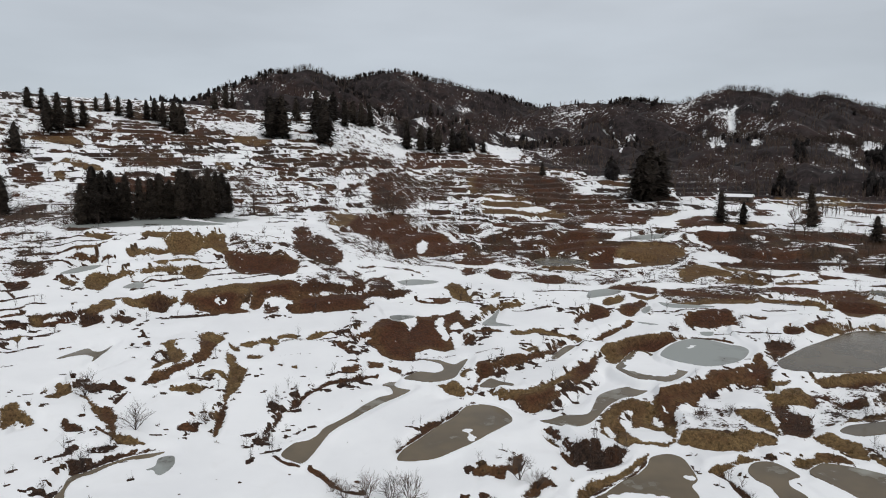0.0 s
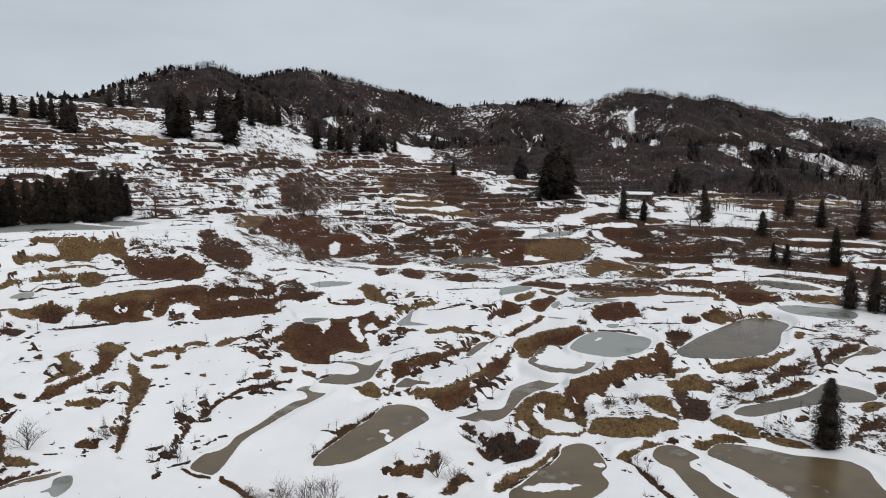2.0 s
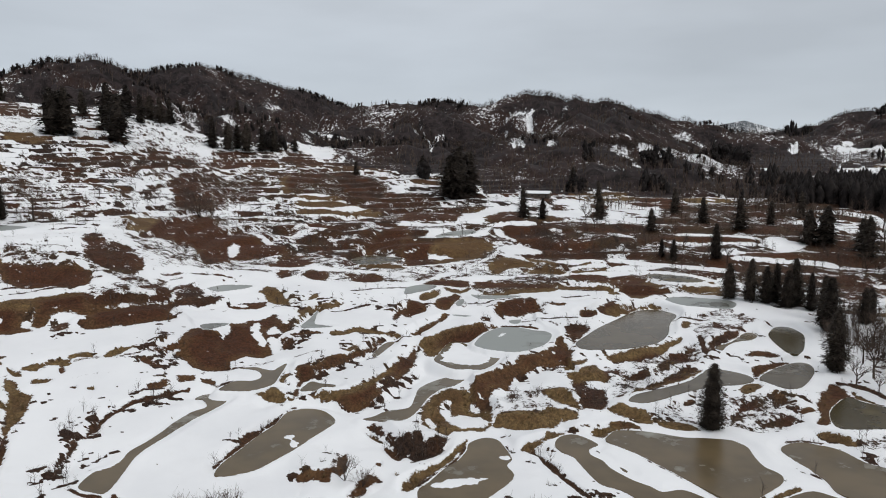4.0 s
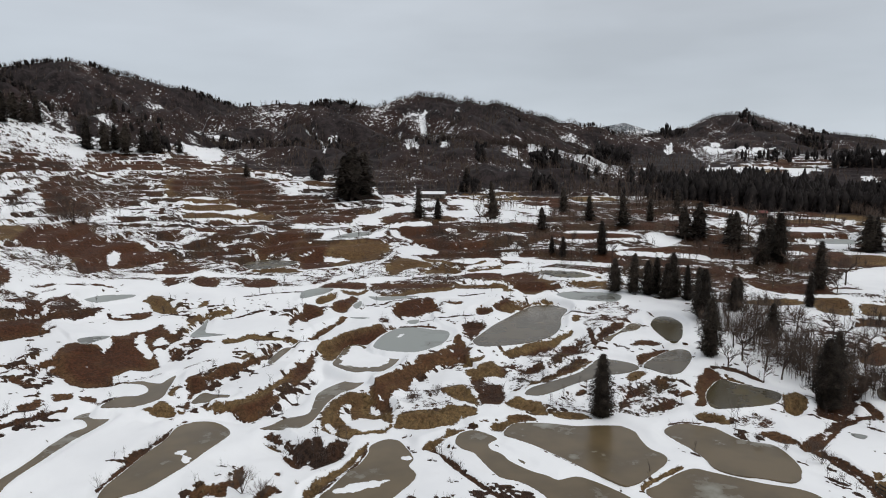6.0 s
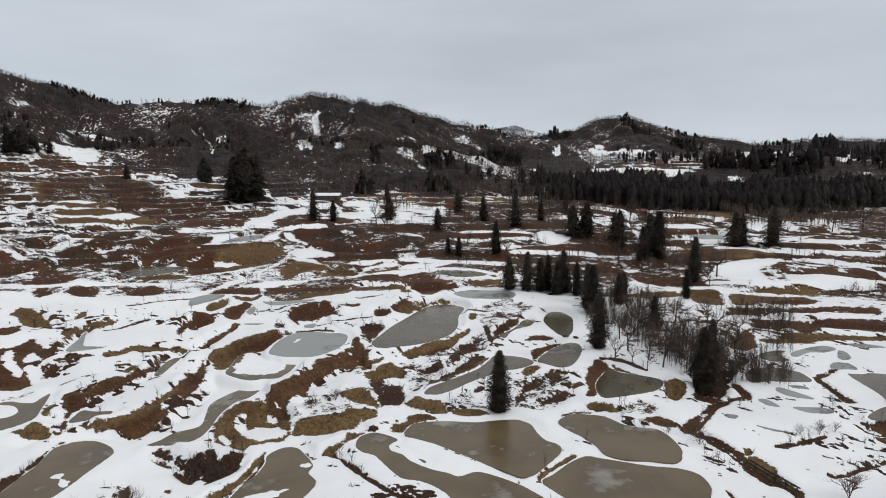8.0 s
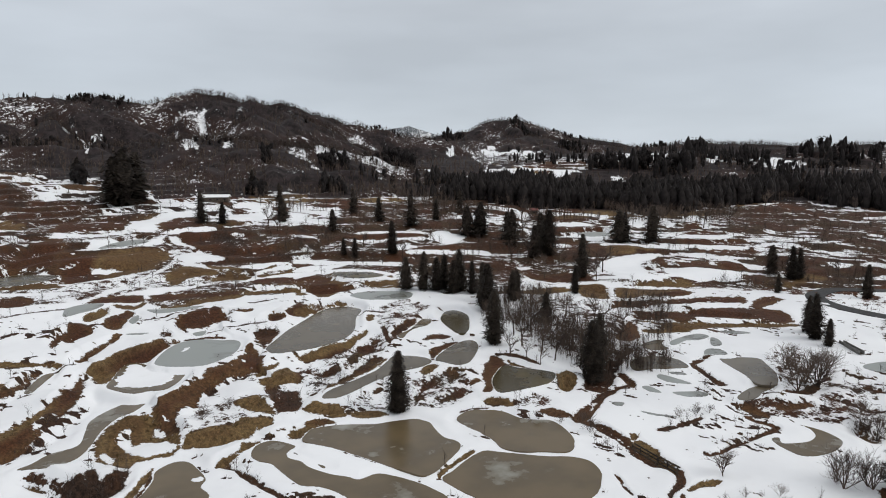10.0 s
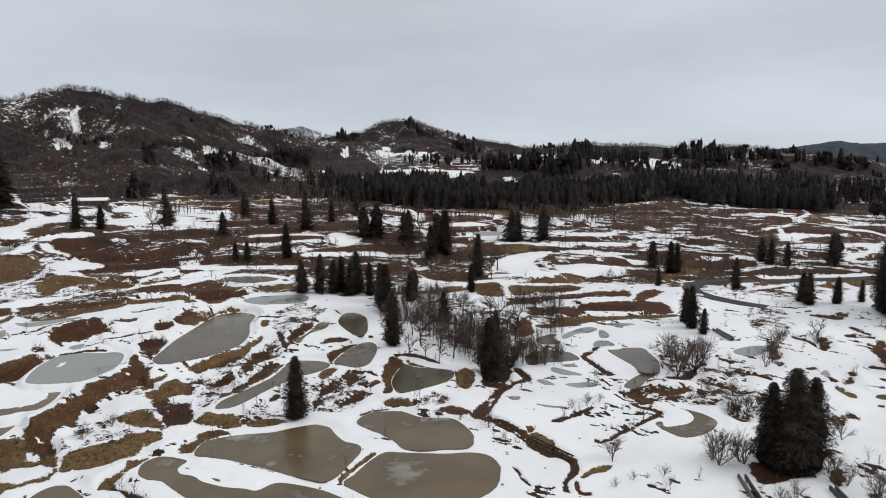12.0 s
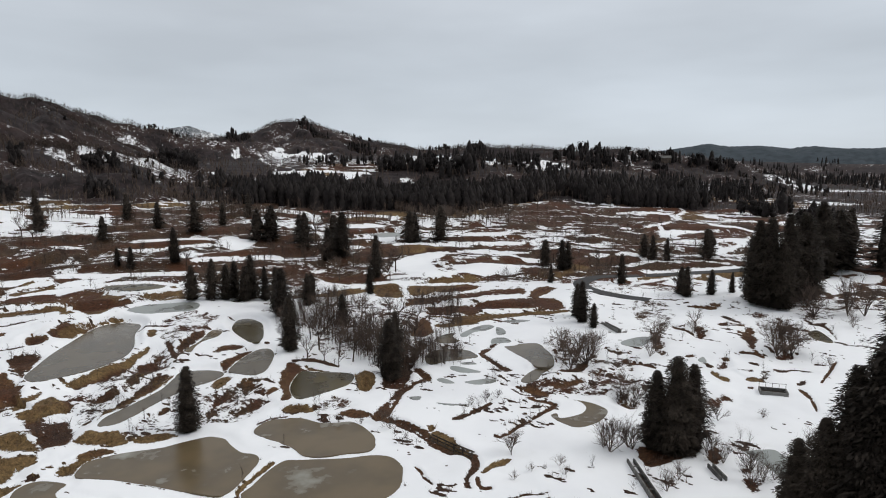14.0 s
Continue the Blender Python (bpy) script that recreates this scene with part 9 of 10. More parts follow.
def place(kind, build, x, y, height, turn, girth, sink, label, category, group):
    """One tree: the first of a kind is built, the later ones are copies of it."""
    m = Matrix.Translation((x, y, ground_at(x, y) - sink)) @ pose(0, 0, 0, 0, 0, turn)
    if kind not in FIRST:
        ob = build()
        FIRST[kind] = (ob, height, girth)
        ob.matrix_basis = m @ Matrix.Diagonal((height * girth, height * girth, height, 1))
    else:
        first, h0, g0 = FIRST[kind]
        ob = copy_thing(first, m @ Matrix.Diagonal((height * girth / (h0 * g0), height * girth / (h0 * g0), height / h0, 1)))
    return tagged(ob, label, category, group)


def cedar_builder(seed, sprays, wide):
    def build():
        rng = random.Random(seed)
        ob = new("cedar_tree", None)
        trunk = Soup()
        trunk.stick((0, 0, -0.03), (0, 0, 0.93), 0.016, 0.003, 7)
        soup_part("trunk", trunk, BARK, ob)
        soup_part("crown", cedar_crown(rng, sprays, rng.uniform(-0.02, 0.02), wide), CEDAR, ob)
        return ob
    return build


tree_rng = random.Random(7)


def plant_cedars(*places):
    for x, y, height, *shape in places:
        dist = math.hypot(x, y)
        tier, sprays = ("near", 11000) if dist < 135 or (height > 17 and dist < 260) else ("mid", 2600) if dist < 260 else ("far", 480)
        n = tree_rng.randrange(4 if tier != "near" else 3)
        if height > 17:
            label = "tall dark green cedar among others on a snowy slope"
        elif height > 9:
            label = "dark conical cedar standing in snow among terraced fields"
        else:
            label = "small dark conical cedar beside a snowy terrace"
        wide = 0.17 + 0.015 * n
        girth = shape[0] / (2 * wide) if shape else tree_rng.uniform(0.95, 1.3) * (1.25 if tier == 'far' else 1.0)
        place(("cedar", tier, n), cedar_builder(100 + n + sprays, sprays, wide), x, y, height * tree_rng.uniform(0.96, 1.04),
              tree_rng.uniform(0, 360), girth, 0.2, label, "tree", "cedars")


def leafless_builder(seed, levels, bushy):
    def build():
        rng = random.Random(seed)
        ob = new("leafless_shrub" if bushy else "leafless_tree", None)
        stems, twigs = Soup(), Soup()
        for _ in range(6 if bushy else 1):
            a, b = leafless_tree(rng, levels, 0.75 if bushy else 0.9, 0.85, 0.011 if bushy else 0.022)
            way = Matrix.Rotation(rng.uniform(0.15, 0.75) if bushy else 0.0, 3, Vector((rng.uniform(-1, 1), rng.uniform(-1, 1), 0.01)).normalized())
            for src, dst in ((a, stems), (b, twigs)):
                k = len(dst.v)
                dst.v.extend(tuple(way @ Vector(p)) for p in src.v)
                dst.f.extend(tuple(i + k for i in f) for f in src.f)
        top = max(p[2] for p in twigs.v)
        for soup, name in ((stems, "stem" if bushy else "trunk"), (twigs, "crown")):
            soup.v = [(p[0] / top, p[1] / top, p[2] / top) for p in soup.v]
            soup_part(name, soup, BARK if name == "trunk" else TWIG, ob)
        return ob
    return build


def plant_leafless(*places):
    for x, y, height, *shape in places:
        n = tree_rng.randrange(3)
        bushy = bool(shape) and shape[0] > 0.7 or height < 3.5
        build = leafless_builder(40 + n + 10 * bushy, 3 if bushy else 4, bushy)
        label = "leafless brown shrub sticking out of the snow" if bushy else "thin leafless tree with brown twigs on a snowy slope"
        place(("leafless", bushy, n), build, x, y, height, tree_rng.uniform(0, 360), tree_rng.uniform(0.9, 1.2), 0.1, label,
              "shrub" if bushy else "tree", "leafless shrubs" if bushy else "leafless trees")


plant_cedars((-244.9, 401.1, 12.2), (-239.2, 405.6, 13.1), (-200.3, 353.1, 21.1), (-203.8, 349.0, 18.2), (-205.1, 372.8, 16.6), (-200.9, 378.6, 14.1), (-215.6, 422.0, 8.2), (-210.0, 424.8, 11.5), (-199.2, 416.7, 12.0), (-190.9, 413.6, 11.0), (-182.0, 416.6, 11.8), (-166.9, 404.8, 15.9), (-157.6, 398.1, 17.8), (-151.3, 391.8, 18.2), (-175.2, 412.9, 13.6), (-163.8, 487.3, 13.4), (-165.4, 517.7, 16.0), (-162.7, 525.6, 13.4), (-104.5, 411.0, 25.7), (-98.3, 413.6, 26.5), (-103.5, 421.2, 22.5), (-100.9, 467.3, 15.7), (-82.1, 438.5, 27.0), (-71.1, 406.5, 26.8))
plant_cedars((-80.7, 498.6, 21.9), (-71.0, 488.8, 20.5), (-69.7, 525.0, 18.3), (-61.8, 514.0, 18.8), (-58.5, 543.5, 18.9), (-26.0, 484.7, 21.0), (-15.9, 487.9, 19.0), (-3.6, 485.3, 21.0), (6.7, 495.3, 18.0), (15.1, 497.6, 17.2), (-10.0, 499.3, 17.3), (29.9, 501.7, 9.6), (-10.3, 557.9, 9.7))
plant_cedars((-100.6, 185.4, 12.1), (-98.7, 187.8, 16.2), (-97.5, 190.7, 14.9), (-96.1, 193.9, 15.4), (-93.8, 197.7, 14.2), (-91.2, 201.1, 13.4), (-88.8, 202.8, 12.7), (-86.6, 204.6, 13.9), (-83.7, 205.0, 12.3), (-80.9, 205.5, 15.3), (-79.3, 208.3, 14.7), (-78.6, 211.0, 14.1), (-76.9, 212.8, 13.7), (-75.9, 216.3, 15.9), (-74.4, 219.9, 14.5), (-75.1, 227.7, 14.1), (-73.4, 228.6, 10.4), (-94.6, 195.8, 11.3), (-84.2, 204.9, 11.5))
plant_cedars((-130.9, 198.1, 12.3), (-193.4, 305.1, 14.1), (98.8, 336.9, 22.8, 0.67), (111.8, 343.7, 24.4, 0.58), (103.6, 336.6, 26.2, 0.7), (117.0, 280.1, 14.5), (124.2, 274.8, 9.9), (149.4, 269.0, 11.2), (104.1, 415.4, 13.0), (62.6, 421.9, 9.2), (186.6, 370.1, 14.3), (187.9, 340.6, 10.1))
plant_cedars((156.2, 238.8, 9.4), (137.4, 195.9, 7.9), (135.4, 199.9, 6.3), (149.4, 189.4, 12.2), (191.1, 228.7, 14.2), (199.2, 201.3, 13.5), (204.3, 198.4, 14.4), (197.6, 174.3, 14.9), (208.8, 187.1, 12.2), (188.0, 155.2, 11.7), (194.7, 154.0, 17.3), (209.4, 169.8, 14.1), (240.8, 153.5, 14.4), (244.8, 153.2, 13.1), (250.6, 143.8, 15.6), (176.0, 125.4, 14.2), (157.8, 114.6, 8.6), (248.2, 256.3, 12.4), (213.6, 236.8, 11.1), (189.7, 250.4, 12.3), (195.3, 279.3, 11.8))
plant_cedars((122.0, 148.5, 10.1), (125.2, 144.4, 11.8), (127.4, 141.4, 10.4), (131.1, 142.0, 11.0), (130.9, 137.5, 10.0), (134.3, 138.7, 11.9), (134.3, 133.4, 10.0), (129.6, 124.7, 11.1), (124.4, 117.9, 12.1), (106.0, 98.3, 12.3), (136.7, 120.1, 8.8), (139.7, 121.3, 8.2), (127.3, 101.1, 7.9), (104.5, 71.4, 12.6), (112.2, 75.3, 11.6), (67.3, 84.3, 10.8, 0.39))
plant_cedars((227.2, 86.5, 9.6), (222.6, 78.4, 11.4), (226.4, 77.6, 10.0), (198.8, 73.7, 5.6), (209.7, 54.1, 9.9), (262.4, 59.2, 9.4), (256.0, 54.6, 9.6), (254.0, 49.0, 9.0), (264.6, 36.8, 11.6), (270.9, 36.6, 10.7), (199.3, 32.6, 8.9), (203.0, 34.8, 8.1), (205.4, 26.8, 7.6), (211.0, 21.8, 6.5), (263.3, 5.7, 14.2), (158.9, 50.5, 10.4), (163.5, 53.5, 9.1), (155.5, 46.6, 6.5))
plant_cedars((97.8, 16.8, 14.5, 0.45), (98.0, 19.5, 12.0, 0.43), (101.0, 15.0, 12.9, 0.44), (196.8, 13.8, 22.6), (194.4, 10.9, 24.0), (200.2, 7.1, 24.7), (194.0, 8.2, 18.8), (210.1, 3.3, 25.8), (204.1, 15.9, 18.0), (253.1, -0.5, 24.3), (262.5, -5.4, 20.6), (267.8, -8.8, 21.0))
plant_cedars((85.6, -9.1, 31.0, 0.4), (84.5, -6.9, 22.9, 0.39), (86.0, -4.8, 19.9, 0.38), (85.8, -1.9, 13.2, 0.44), (87.7, 0.8, 9.2, 0.5), (265.9, -19.5, 20.9))

plant_leafless((-64.3, 226.9, 15.3, 0.53), (-20.2, 268.5, 14.0, 1.17), (-16.1, 276.8, 10.8, 1.33), (-58.3, 104.8, 4.9, 1.33), (-45.6, 94.9, 4.9, 1.0), (-36.6, 99.0, 2.9, 1.33), (-12.2, 78.9, 3.5, 1.33), (-9.4, 78.9, 4.3, 1.27), (-6.5, 78.0, 5.0, 1.23), (-4.0, 78.0, 4.2, 1.09), (10.4, 84.6, 4.1, 0.8), (12.5, 83.0, 3.2, 1.0), (41.4, 102.4, 3.1, 1.0), (47.0, 104.9, 2.6, 1.0), (-14.0, 80.9, 2.4, 1.33))
plant_leafless((114.1, 99.7, 8.1), (109.1, 93.0, 9.0), (119.5, 99.2, 7.6), (108.1, 86.8, 8.1), (119.1, 93.1, 8.1), (107.0, 82.3, 7.3), (120.3, 90.0, 6.7), (111.9, 82.2, 8.1), (103.6, 86.9, 4.9), (103.2, 82.9, 4.8), (125.8, 90.7, 8.3), (123.6, 86.0, 6.7), (130.3, 84.1, 8.3), (136.7, 90.7, 6.6), (127.2, 79.8, 6.7), (129.7, 111.2, 7.6), (134.0, 109.2, 6.1), (136.2, 101.7, 8.3), (140.4, 95.8, 7.5), (102.8, 90.8, 6.2), (113.0, 102.1, 6.1), (106.8, 75.7, 5.9), (110.4, 72.0, 7.1), (140.0, 86.9, 5.9))
plant_leafless((125.8, 42.1, 8.4, 1.14), (131.0, 40.8, 7.4, 1.0), (139.0, 41.5, 6.5, 1.0), (132.2, 45.5, 5.0, 1.0), (93.2, 24.9, 5.5, 1.5), (96.1, 23.0, 5.6, 1.17), (94.3, 26.2, 3.2, 1.14), (156.3, 5.0, 8.4, 1.17), (154.2, 6.5, 6.9, 1.2), (161.0, 3.9, 5.7, 1.25), (144.7, 29.5, 7.9, 0.5), (153.2, 30.7, 5.6, 0.75), (164.1, 24.6, 6.6, 0.67), (116.6, 27.3, 6.6, 1.17), (118.2, 29.9, 5.6, 1.2))
plant_leafless((100.0, 12.6, 3.8, 1.0), (97.4, 6.4, 4.1, 1.11), (94.5, 4.7, 4.0, 1.11), (97.5, 11.4, 2.8, 1.0), (84.9, 37.0, 3.5, 0.5), (99.4, 50.9, 2.3, 1.82), (104.4, 50.6, 1.9, 1.67), (190.1, 0.3, 10.1, 1.0), (196.9, -7.2, 12.1, 0.86), (202.5, 1.8, 10.7, 1.0), (195.7, -10.9, 8.6, 1.0), (146.5, -3.3, 3.9, 0.67), (83.5, 28.4, 1.7, 1.25), (85.1, 58.3, 3.9, 1.0), (86.7, 61.1, 3.0, 1.0), (83.2, 67.1, 1.8, 1.67), (84.5, 63.5, 1.8, 1.67))
plant_leafless((150.9, 185.7, 7.3), (148.9, 206.4, 6.7), (123.8, 205.4, 6.3), (135.9, 255.9, 10.1), (136.2, 249.2, 7.4), (127.3, 217.1, 6.6), (213.2, 181.9, 14.6), (251.5, 216.0, 14.4), (181.3, 152.3, 12.4), (167.5, 133.8, 9.4), (187.8, 143.6, 10.3), (188.1, 125.7, 10.9), (173.8, 118.4, 7.4), (176.3, 155.7, 9.2), (305.7, 148.7, 11.8), (317.0, 141.2, 12.0), (424.6, 118.1, 11.5), (411.1, 163.0, 13.4), (237.0, 69.5, 6.5), (202.6, 35.5, 7.2))
plant_leafless((94.8, 26.2, 5.1, 1.64), (95.8, 22.3, 4.6, 1.4), (85.4, 15.3, 3.7, 1.56), (89.2, 14.6, 3.4, 1.25), (101.3, 12.0, 2.9, 1.33), (97.4, 10.0, 3.7, 1.0), (93.0, 6.0, 4.0, 1.33), (95.3, 3.4, 3.1, 1.14), (85.5, 29.9, 2.2, 1.0), (86.0, 37.5, 4.0, 1.0), (154.8, 6.5, 8.3, 1.17), (156.2, 3.9, 7.7, 1.09), (130.3, 42.4, 7.4, 1.0), (135.5, 48.0, 5.8, 1.11), (131.1, 40.3, 6.8, 0.91), (140.0, 29.7, 5.8, 0.89), (163.4, 24.4, 4.4, 1.0), (113.1, 12.8, 3.1, 1.33), (118.1, 6.5, 2.2, 1.5), (109.5, -1.0, 4.0, 1.5), (101.9, 49.3, 2.1, 2.0), (104.8, 48.5, 2.1, 1.5), (116.6, 29.9, 2.8, 2.0), (193.6, -7.2, 5.1, 1.33))
plant_leafless((182.4, -8.1, 4.8, 1.33), (79.1, 34.0, 1.7, 1.0), (82.2, 32.8, 1.7, 1.0))

# ---- woods and undergrowth ----
def scatter(name, templates, x, y, z, height, mat, label, category, seed):
    """Many small plants as one mesh."""
    rng = np.random.default_rng(seed)
    verts, loops, sizes, at = [], [], [], 0
    pick = rng.integers(0, len(templates), len(x))
    for n, soup in enumerate(templates):
        m = pick == n
        if not m.any():
            continue
        v = np.array(soup.v)
        t = rng.uniform(0, 2 * np.pi, m.sum())
        g = rng.uniform(0.8, 1.25, m.sum()) * height[m]
        c, s = np.cos(t)[:, None], np.sin(t)[:, None]
        px = (v[None, :, 0] * c - v[None, :, 1] * s) * g[:, None] + x[m][:, None]
        py = (v[None, :, 0] * s + v[None, :, 1] * c) * g[:, None] + y[m][:, None]
        pz = v[None, :, 2] * height[m][:, None] + z[m][:, None]
        verts.append(np.stack([px, py, pz], -1).reshape(-1, 3))
        flat = np.array([i for f in soup.f for i in f])
        count = np.array([len(f) for f in soup.f])
        shift = at + np.arange(m.sum()) * len(v)
        loops.append((flat[None, :] + shift[:, None]).ravel())
        sizes.append(np.tile(count, m.sum()))
        at += len(v) * m.sum()
    verts, loops, sizes = np.concatenate(verts), np.concatenate(loops), np.concatenate(sizes)
    me = bpy.data.meshes.new(name)
    me.vertices.add(len(verts))
    me.vertices.foreach_set("co", verts.ravel())
    me.loops.add(len(loops))
    me.loops.foreach_set("vertex_index", loops.astype(np.int32))
    me.polygons.add(len(sizes))
    me.polygons.foreach_set("loop_start", np.concatenate([[0], np.cumsum(sizes)[:-1]]).astype(np.int32))
    me.update(calc_edges=True)
    me.materials.append(mat)
    return tagged(new(name, me), label, category, kind="stuff")


def strewn(count, low, high, near, far, seed):
    """Random places between two bearings and two distances, evenly spread over the picture of the land."""
    rng = np.random.default_rng(seed)
    b = np.radians(rng.uniform(low, high, count))
    d = np.exp(rng.uniform(math.log(near), math.log(far), count))
    return d * np.sin(b), d * np.cos(b), np.degrees(b), d, rng


def small_cedar(seed):
    rng = random.Random(seed)
    s = Soup()
    rings, seg = 6, 5
    for i in range(rings):
        h = i / (rings - 1)
        for j in range(seg):
            t = 2 * math.pi * (j + 0.5 * (i % 2)) / seg
            r = 0.20 * min(1, (1.01 - h) / 0.55) ** 0.6 * rng.uniform(0.5, 1.15)
            s.v.append((r * math.cos(t), r * math.sin(t), 0.02 + 0.98 * h))
    for i in range(rings - 1):
        for j in range(seg):
            n = (j + 1) % seg
            s.f.append((i * seg + j, i * seg + n, (i + 1) * seg + n, (i + 1) * seg + j))
    for _ in range(40):
        h, t = rng.uniform(0.05, 0.98), rng.uniform(0, 6.283)
        r = 0.20 * min(1, (1.01 - h) / 0.55) ** 0.7 * rng.uniform(0.8, 1.25)
        p = Vector((r * math.cos(t), r * math.sin(t), h))
        out = Vector((math.cos(t), math.sin(t), rng.uniform(-0.8, 0.1))) * 0.06
        side = Vector((-math.sin(t), math.cos(t), rng.uniform(-0.4, 0.4))) * 0.022
        s.add([tuple(p - out * 0.5 - side), tuple(p + out), tuple(p - out * 0.5 + side)])
    return s


def small_leafless(seed, spikes, spread, width):
    """A far leafless tree: a stem and a fan of thin branches."""
    rng = random.Random(seed)
    s = Soup()
    s.stick((0, 0, -0.03), (0, 0, 0.6), width * 0.8, width * 0.4)
    for _ in range(spikes):
        t, h = rng.uniform(0, 6.283), rng.uniform(0.15, 0.6)
        tip = Vector((math.cos(t) * rng.uniform(0.1, spread), math.sin(t) * rng.uniform(0.1, spread), h + rng.uniform(0.2, 0.45)))
        a = Vector((0, 0, h))
        side = Vector((-math.sin(t), math.cos(t), 0)) * width * 0.6
        s.add([tuple(a - side), tuple(a + side), tuple(tip)])
    return s


def tuft(seed, blades, spread, width):
    rng = random.Random(seed)
    s = Soup()
    for _ in range(blades):
        t = rng.uniform(0, 6.283)
        a = Vector((rng.uniform(-0.25, 0.25), rng.uniform(-0.25, 0.25), -0.1))
        tip = a + Vector((math.cos(t) * rng.uniform(0.1, spread), math.sin(t) * rng.uniform(0.1, spread), rng.uniform(0.5, 1.1)))
        side = Vector((-math.sin(t), math.cos(t), 0)) * width
        s.add([tuple(a - side), tuple(a + side), tuple(tip)])
    return s


def round_evergreen(seed):
    """A far evergreen with a full, rounded crown of clumps."""
    rng = random.Random(seed)
    s = Soup()
    for _ in range(6):
        c = Vector((rng.uniform(-0.14, 0.14), rng.uniform(-0.14, 0.14), rng.uniform(0.25, 0.78)))
        r = rng.uniform(0.10, 0.22)
        k, seg = len(s.v), 5
        for i in range(4):
            for j in range(seg):
                t, f = 6.283 * (j + 0.5 * (i % 2)) / seg, math.pi * (0.12 + 0.25 * i)
                q = r * rng.uniform(0.45, 1.4)
                s.v.append((c.x + q * math.sin(f) * math.cos(t), c.y + q * math.sin(f) * math.sin(t), c.z + 1.1 * q * math.cos(f)))
        for i in range(3):
            for j in range(seg):
                n = (j + 1) % seg
                s.f.append((k + (i + 1) * seg + j, k + (i + 1) * seg + n, k + i * seg + n, k + i * seg + j))
    for _ in range(70):
        t, h = rng.uniform(0, 6.283), rng.uniform(0.12, 0.97)
        r = 0.30 * math.sqrt(max(0.02, 1 - ((h - 0.5) / 0.52) ** 2))
        p = Vector((r * math.cos(t), r * math.sin(t), h))
        out = Vector((math.cos(t), math.sin(t), rng.uniform(-0.3, 0.8))) * 0.085
        side = Vector((-math.sin(t), math.cos(t), rng.uniform(-0.5, 0.5))) * 0.03
        s.add([tuple(p - out * 0.5 - side), tuple(p + out), tuple(p - out * 0.5 + side)])
    s.stick((0, 0, -0.05), (0, 0, 0.4), 0.03, 0.02)
    return s


CEDARS = [small_cedar(k) for k in range(5)]
ROUND = [round_evergreen(300 + k) for k in range(5)]
LEAFLESS = [small_leafless(k, 10, 0.40, 0.030) for k in range(5)]
# the dense cedar wood beyond the valley fields
x, y, b, d, rng = strewn(8600, 33, 81, 385, 575, 11)
foot = 398 + 105 * smooth(62, 70, b) + 30 * fbm(x, y, 45, 2, 91) + 30 * (1 - smooth(38, 50, b))
dense = smooth(33, 51, b) * 0.9 + 0.05
keep = (d > foot) & (d < 505 + 55 * smooth(62, 70, b)) & (rng.random(len(x)) < dense * 0.62) & (fbm(x, y, 40, 3, 92) > 0.12 - 0.5 * smooth(38, 50, b))
x, y, b, d = x[keep], y[keep], b[keep], d[keep]
scatter("cedar_wood", CEDARS, x, y, land(x, y)[0] - 0.8, (rng.uniform(6.5, 14.0, len(x)) + 8 * fbm(x, y, 34, 3, 99)) * (0.8 + 0.35 * smooth(40, 52, b)), FAR_CEDAR,
        "dense dark green cedar wood beyond snowy fields", "forest", 12)
# leafless trees along the foot of the cedar wood
x, y, b, d, rng = strewn(1500, 27, 66, 345, 425, 31)
m = fbm(x, y, 35, 3, 94) > -0.12
x, y = x[m], y[m]
FRINGE = [small_leafless(90 + k, 22, 0.42, 0.016) for k in range(5)]
scatter("leafless_fringe", FRINGE, x, y, land(x, y)[0], rng.uniform(4.0, 9.5, len(x)), TWIG, "grey-brown leafless trees along the foot of a cedar wood", "forest", 32)
CLUMPS = []


def clump(x, y, height, half):
    CLUMPS.append((x, y, height, half))


clump(770, 826, 17.2, 10.5)
clump(775, 806, 10.4, 13.3)
clump(835, 712, 11.2, 27.9)
clump(444, 555, 18.1, 15.1)
clump(405, 489, 18.3, 10.8)
clump(267, 405, 12.3, 12.3)
clump(696, 515, 11.0, 22.0)
clump(515, 343, 17.3, 18.3)
clump(530, 316, 19.9, 18.3)
clump(236, 443, 10.6, 4.3)
clump(549, 288, 25.2, 10.5)
clump(727, 363, 19.3, 10.3)
clump(521, 287, 17.6, 12.6)
clump(623, 284, 14.5, 5.8)
clump(653, 272, 18.0, 15.0)
clump(781, 285, 12.7, 7.0)
clump(664, 225, 10.7, 3.6)
clump(685, 221, 11.0, 3.7)
clump(799, 266, 18.6, 17.8)
clump(769, 229, 20.4, 20.4)
clump(824, 210, 15.9, 14.4)
clump(840, 187, 13.1, 14.6)
clump(790, 164, 10.3, 10.3)
clump(859, 164, 13.3, 14.8)
clump(863, 119, 13.3, 29.5)
clump(640, 68, 13.7, 10.9)
clump(467, 36, 13.9, 11.9)
clump(510, 23, 17.4, 5.4)
clump(400, 3, 14.3, 10.2)
clump(511, 76, 17.5, 4.4)
clump(519, 86, 20.1, 4.5)
clump(103, 408, 14.3, 4.3)
clump(186, 370, 13.3, 6.3)
clump(234, 359, 10.9, 10.9)
clump(16, 516, 12.2, 10.9)
clump(234, 438, 8.4, 4.2)
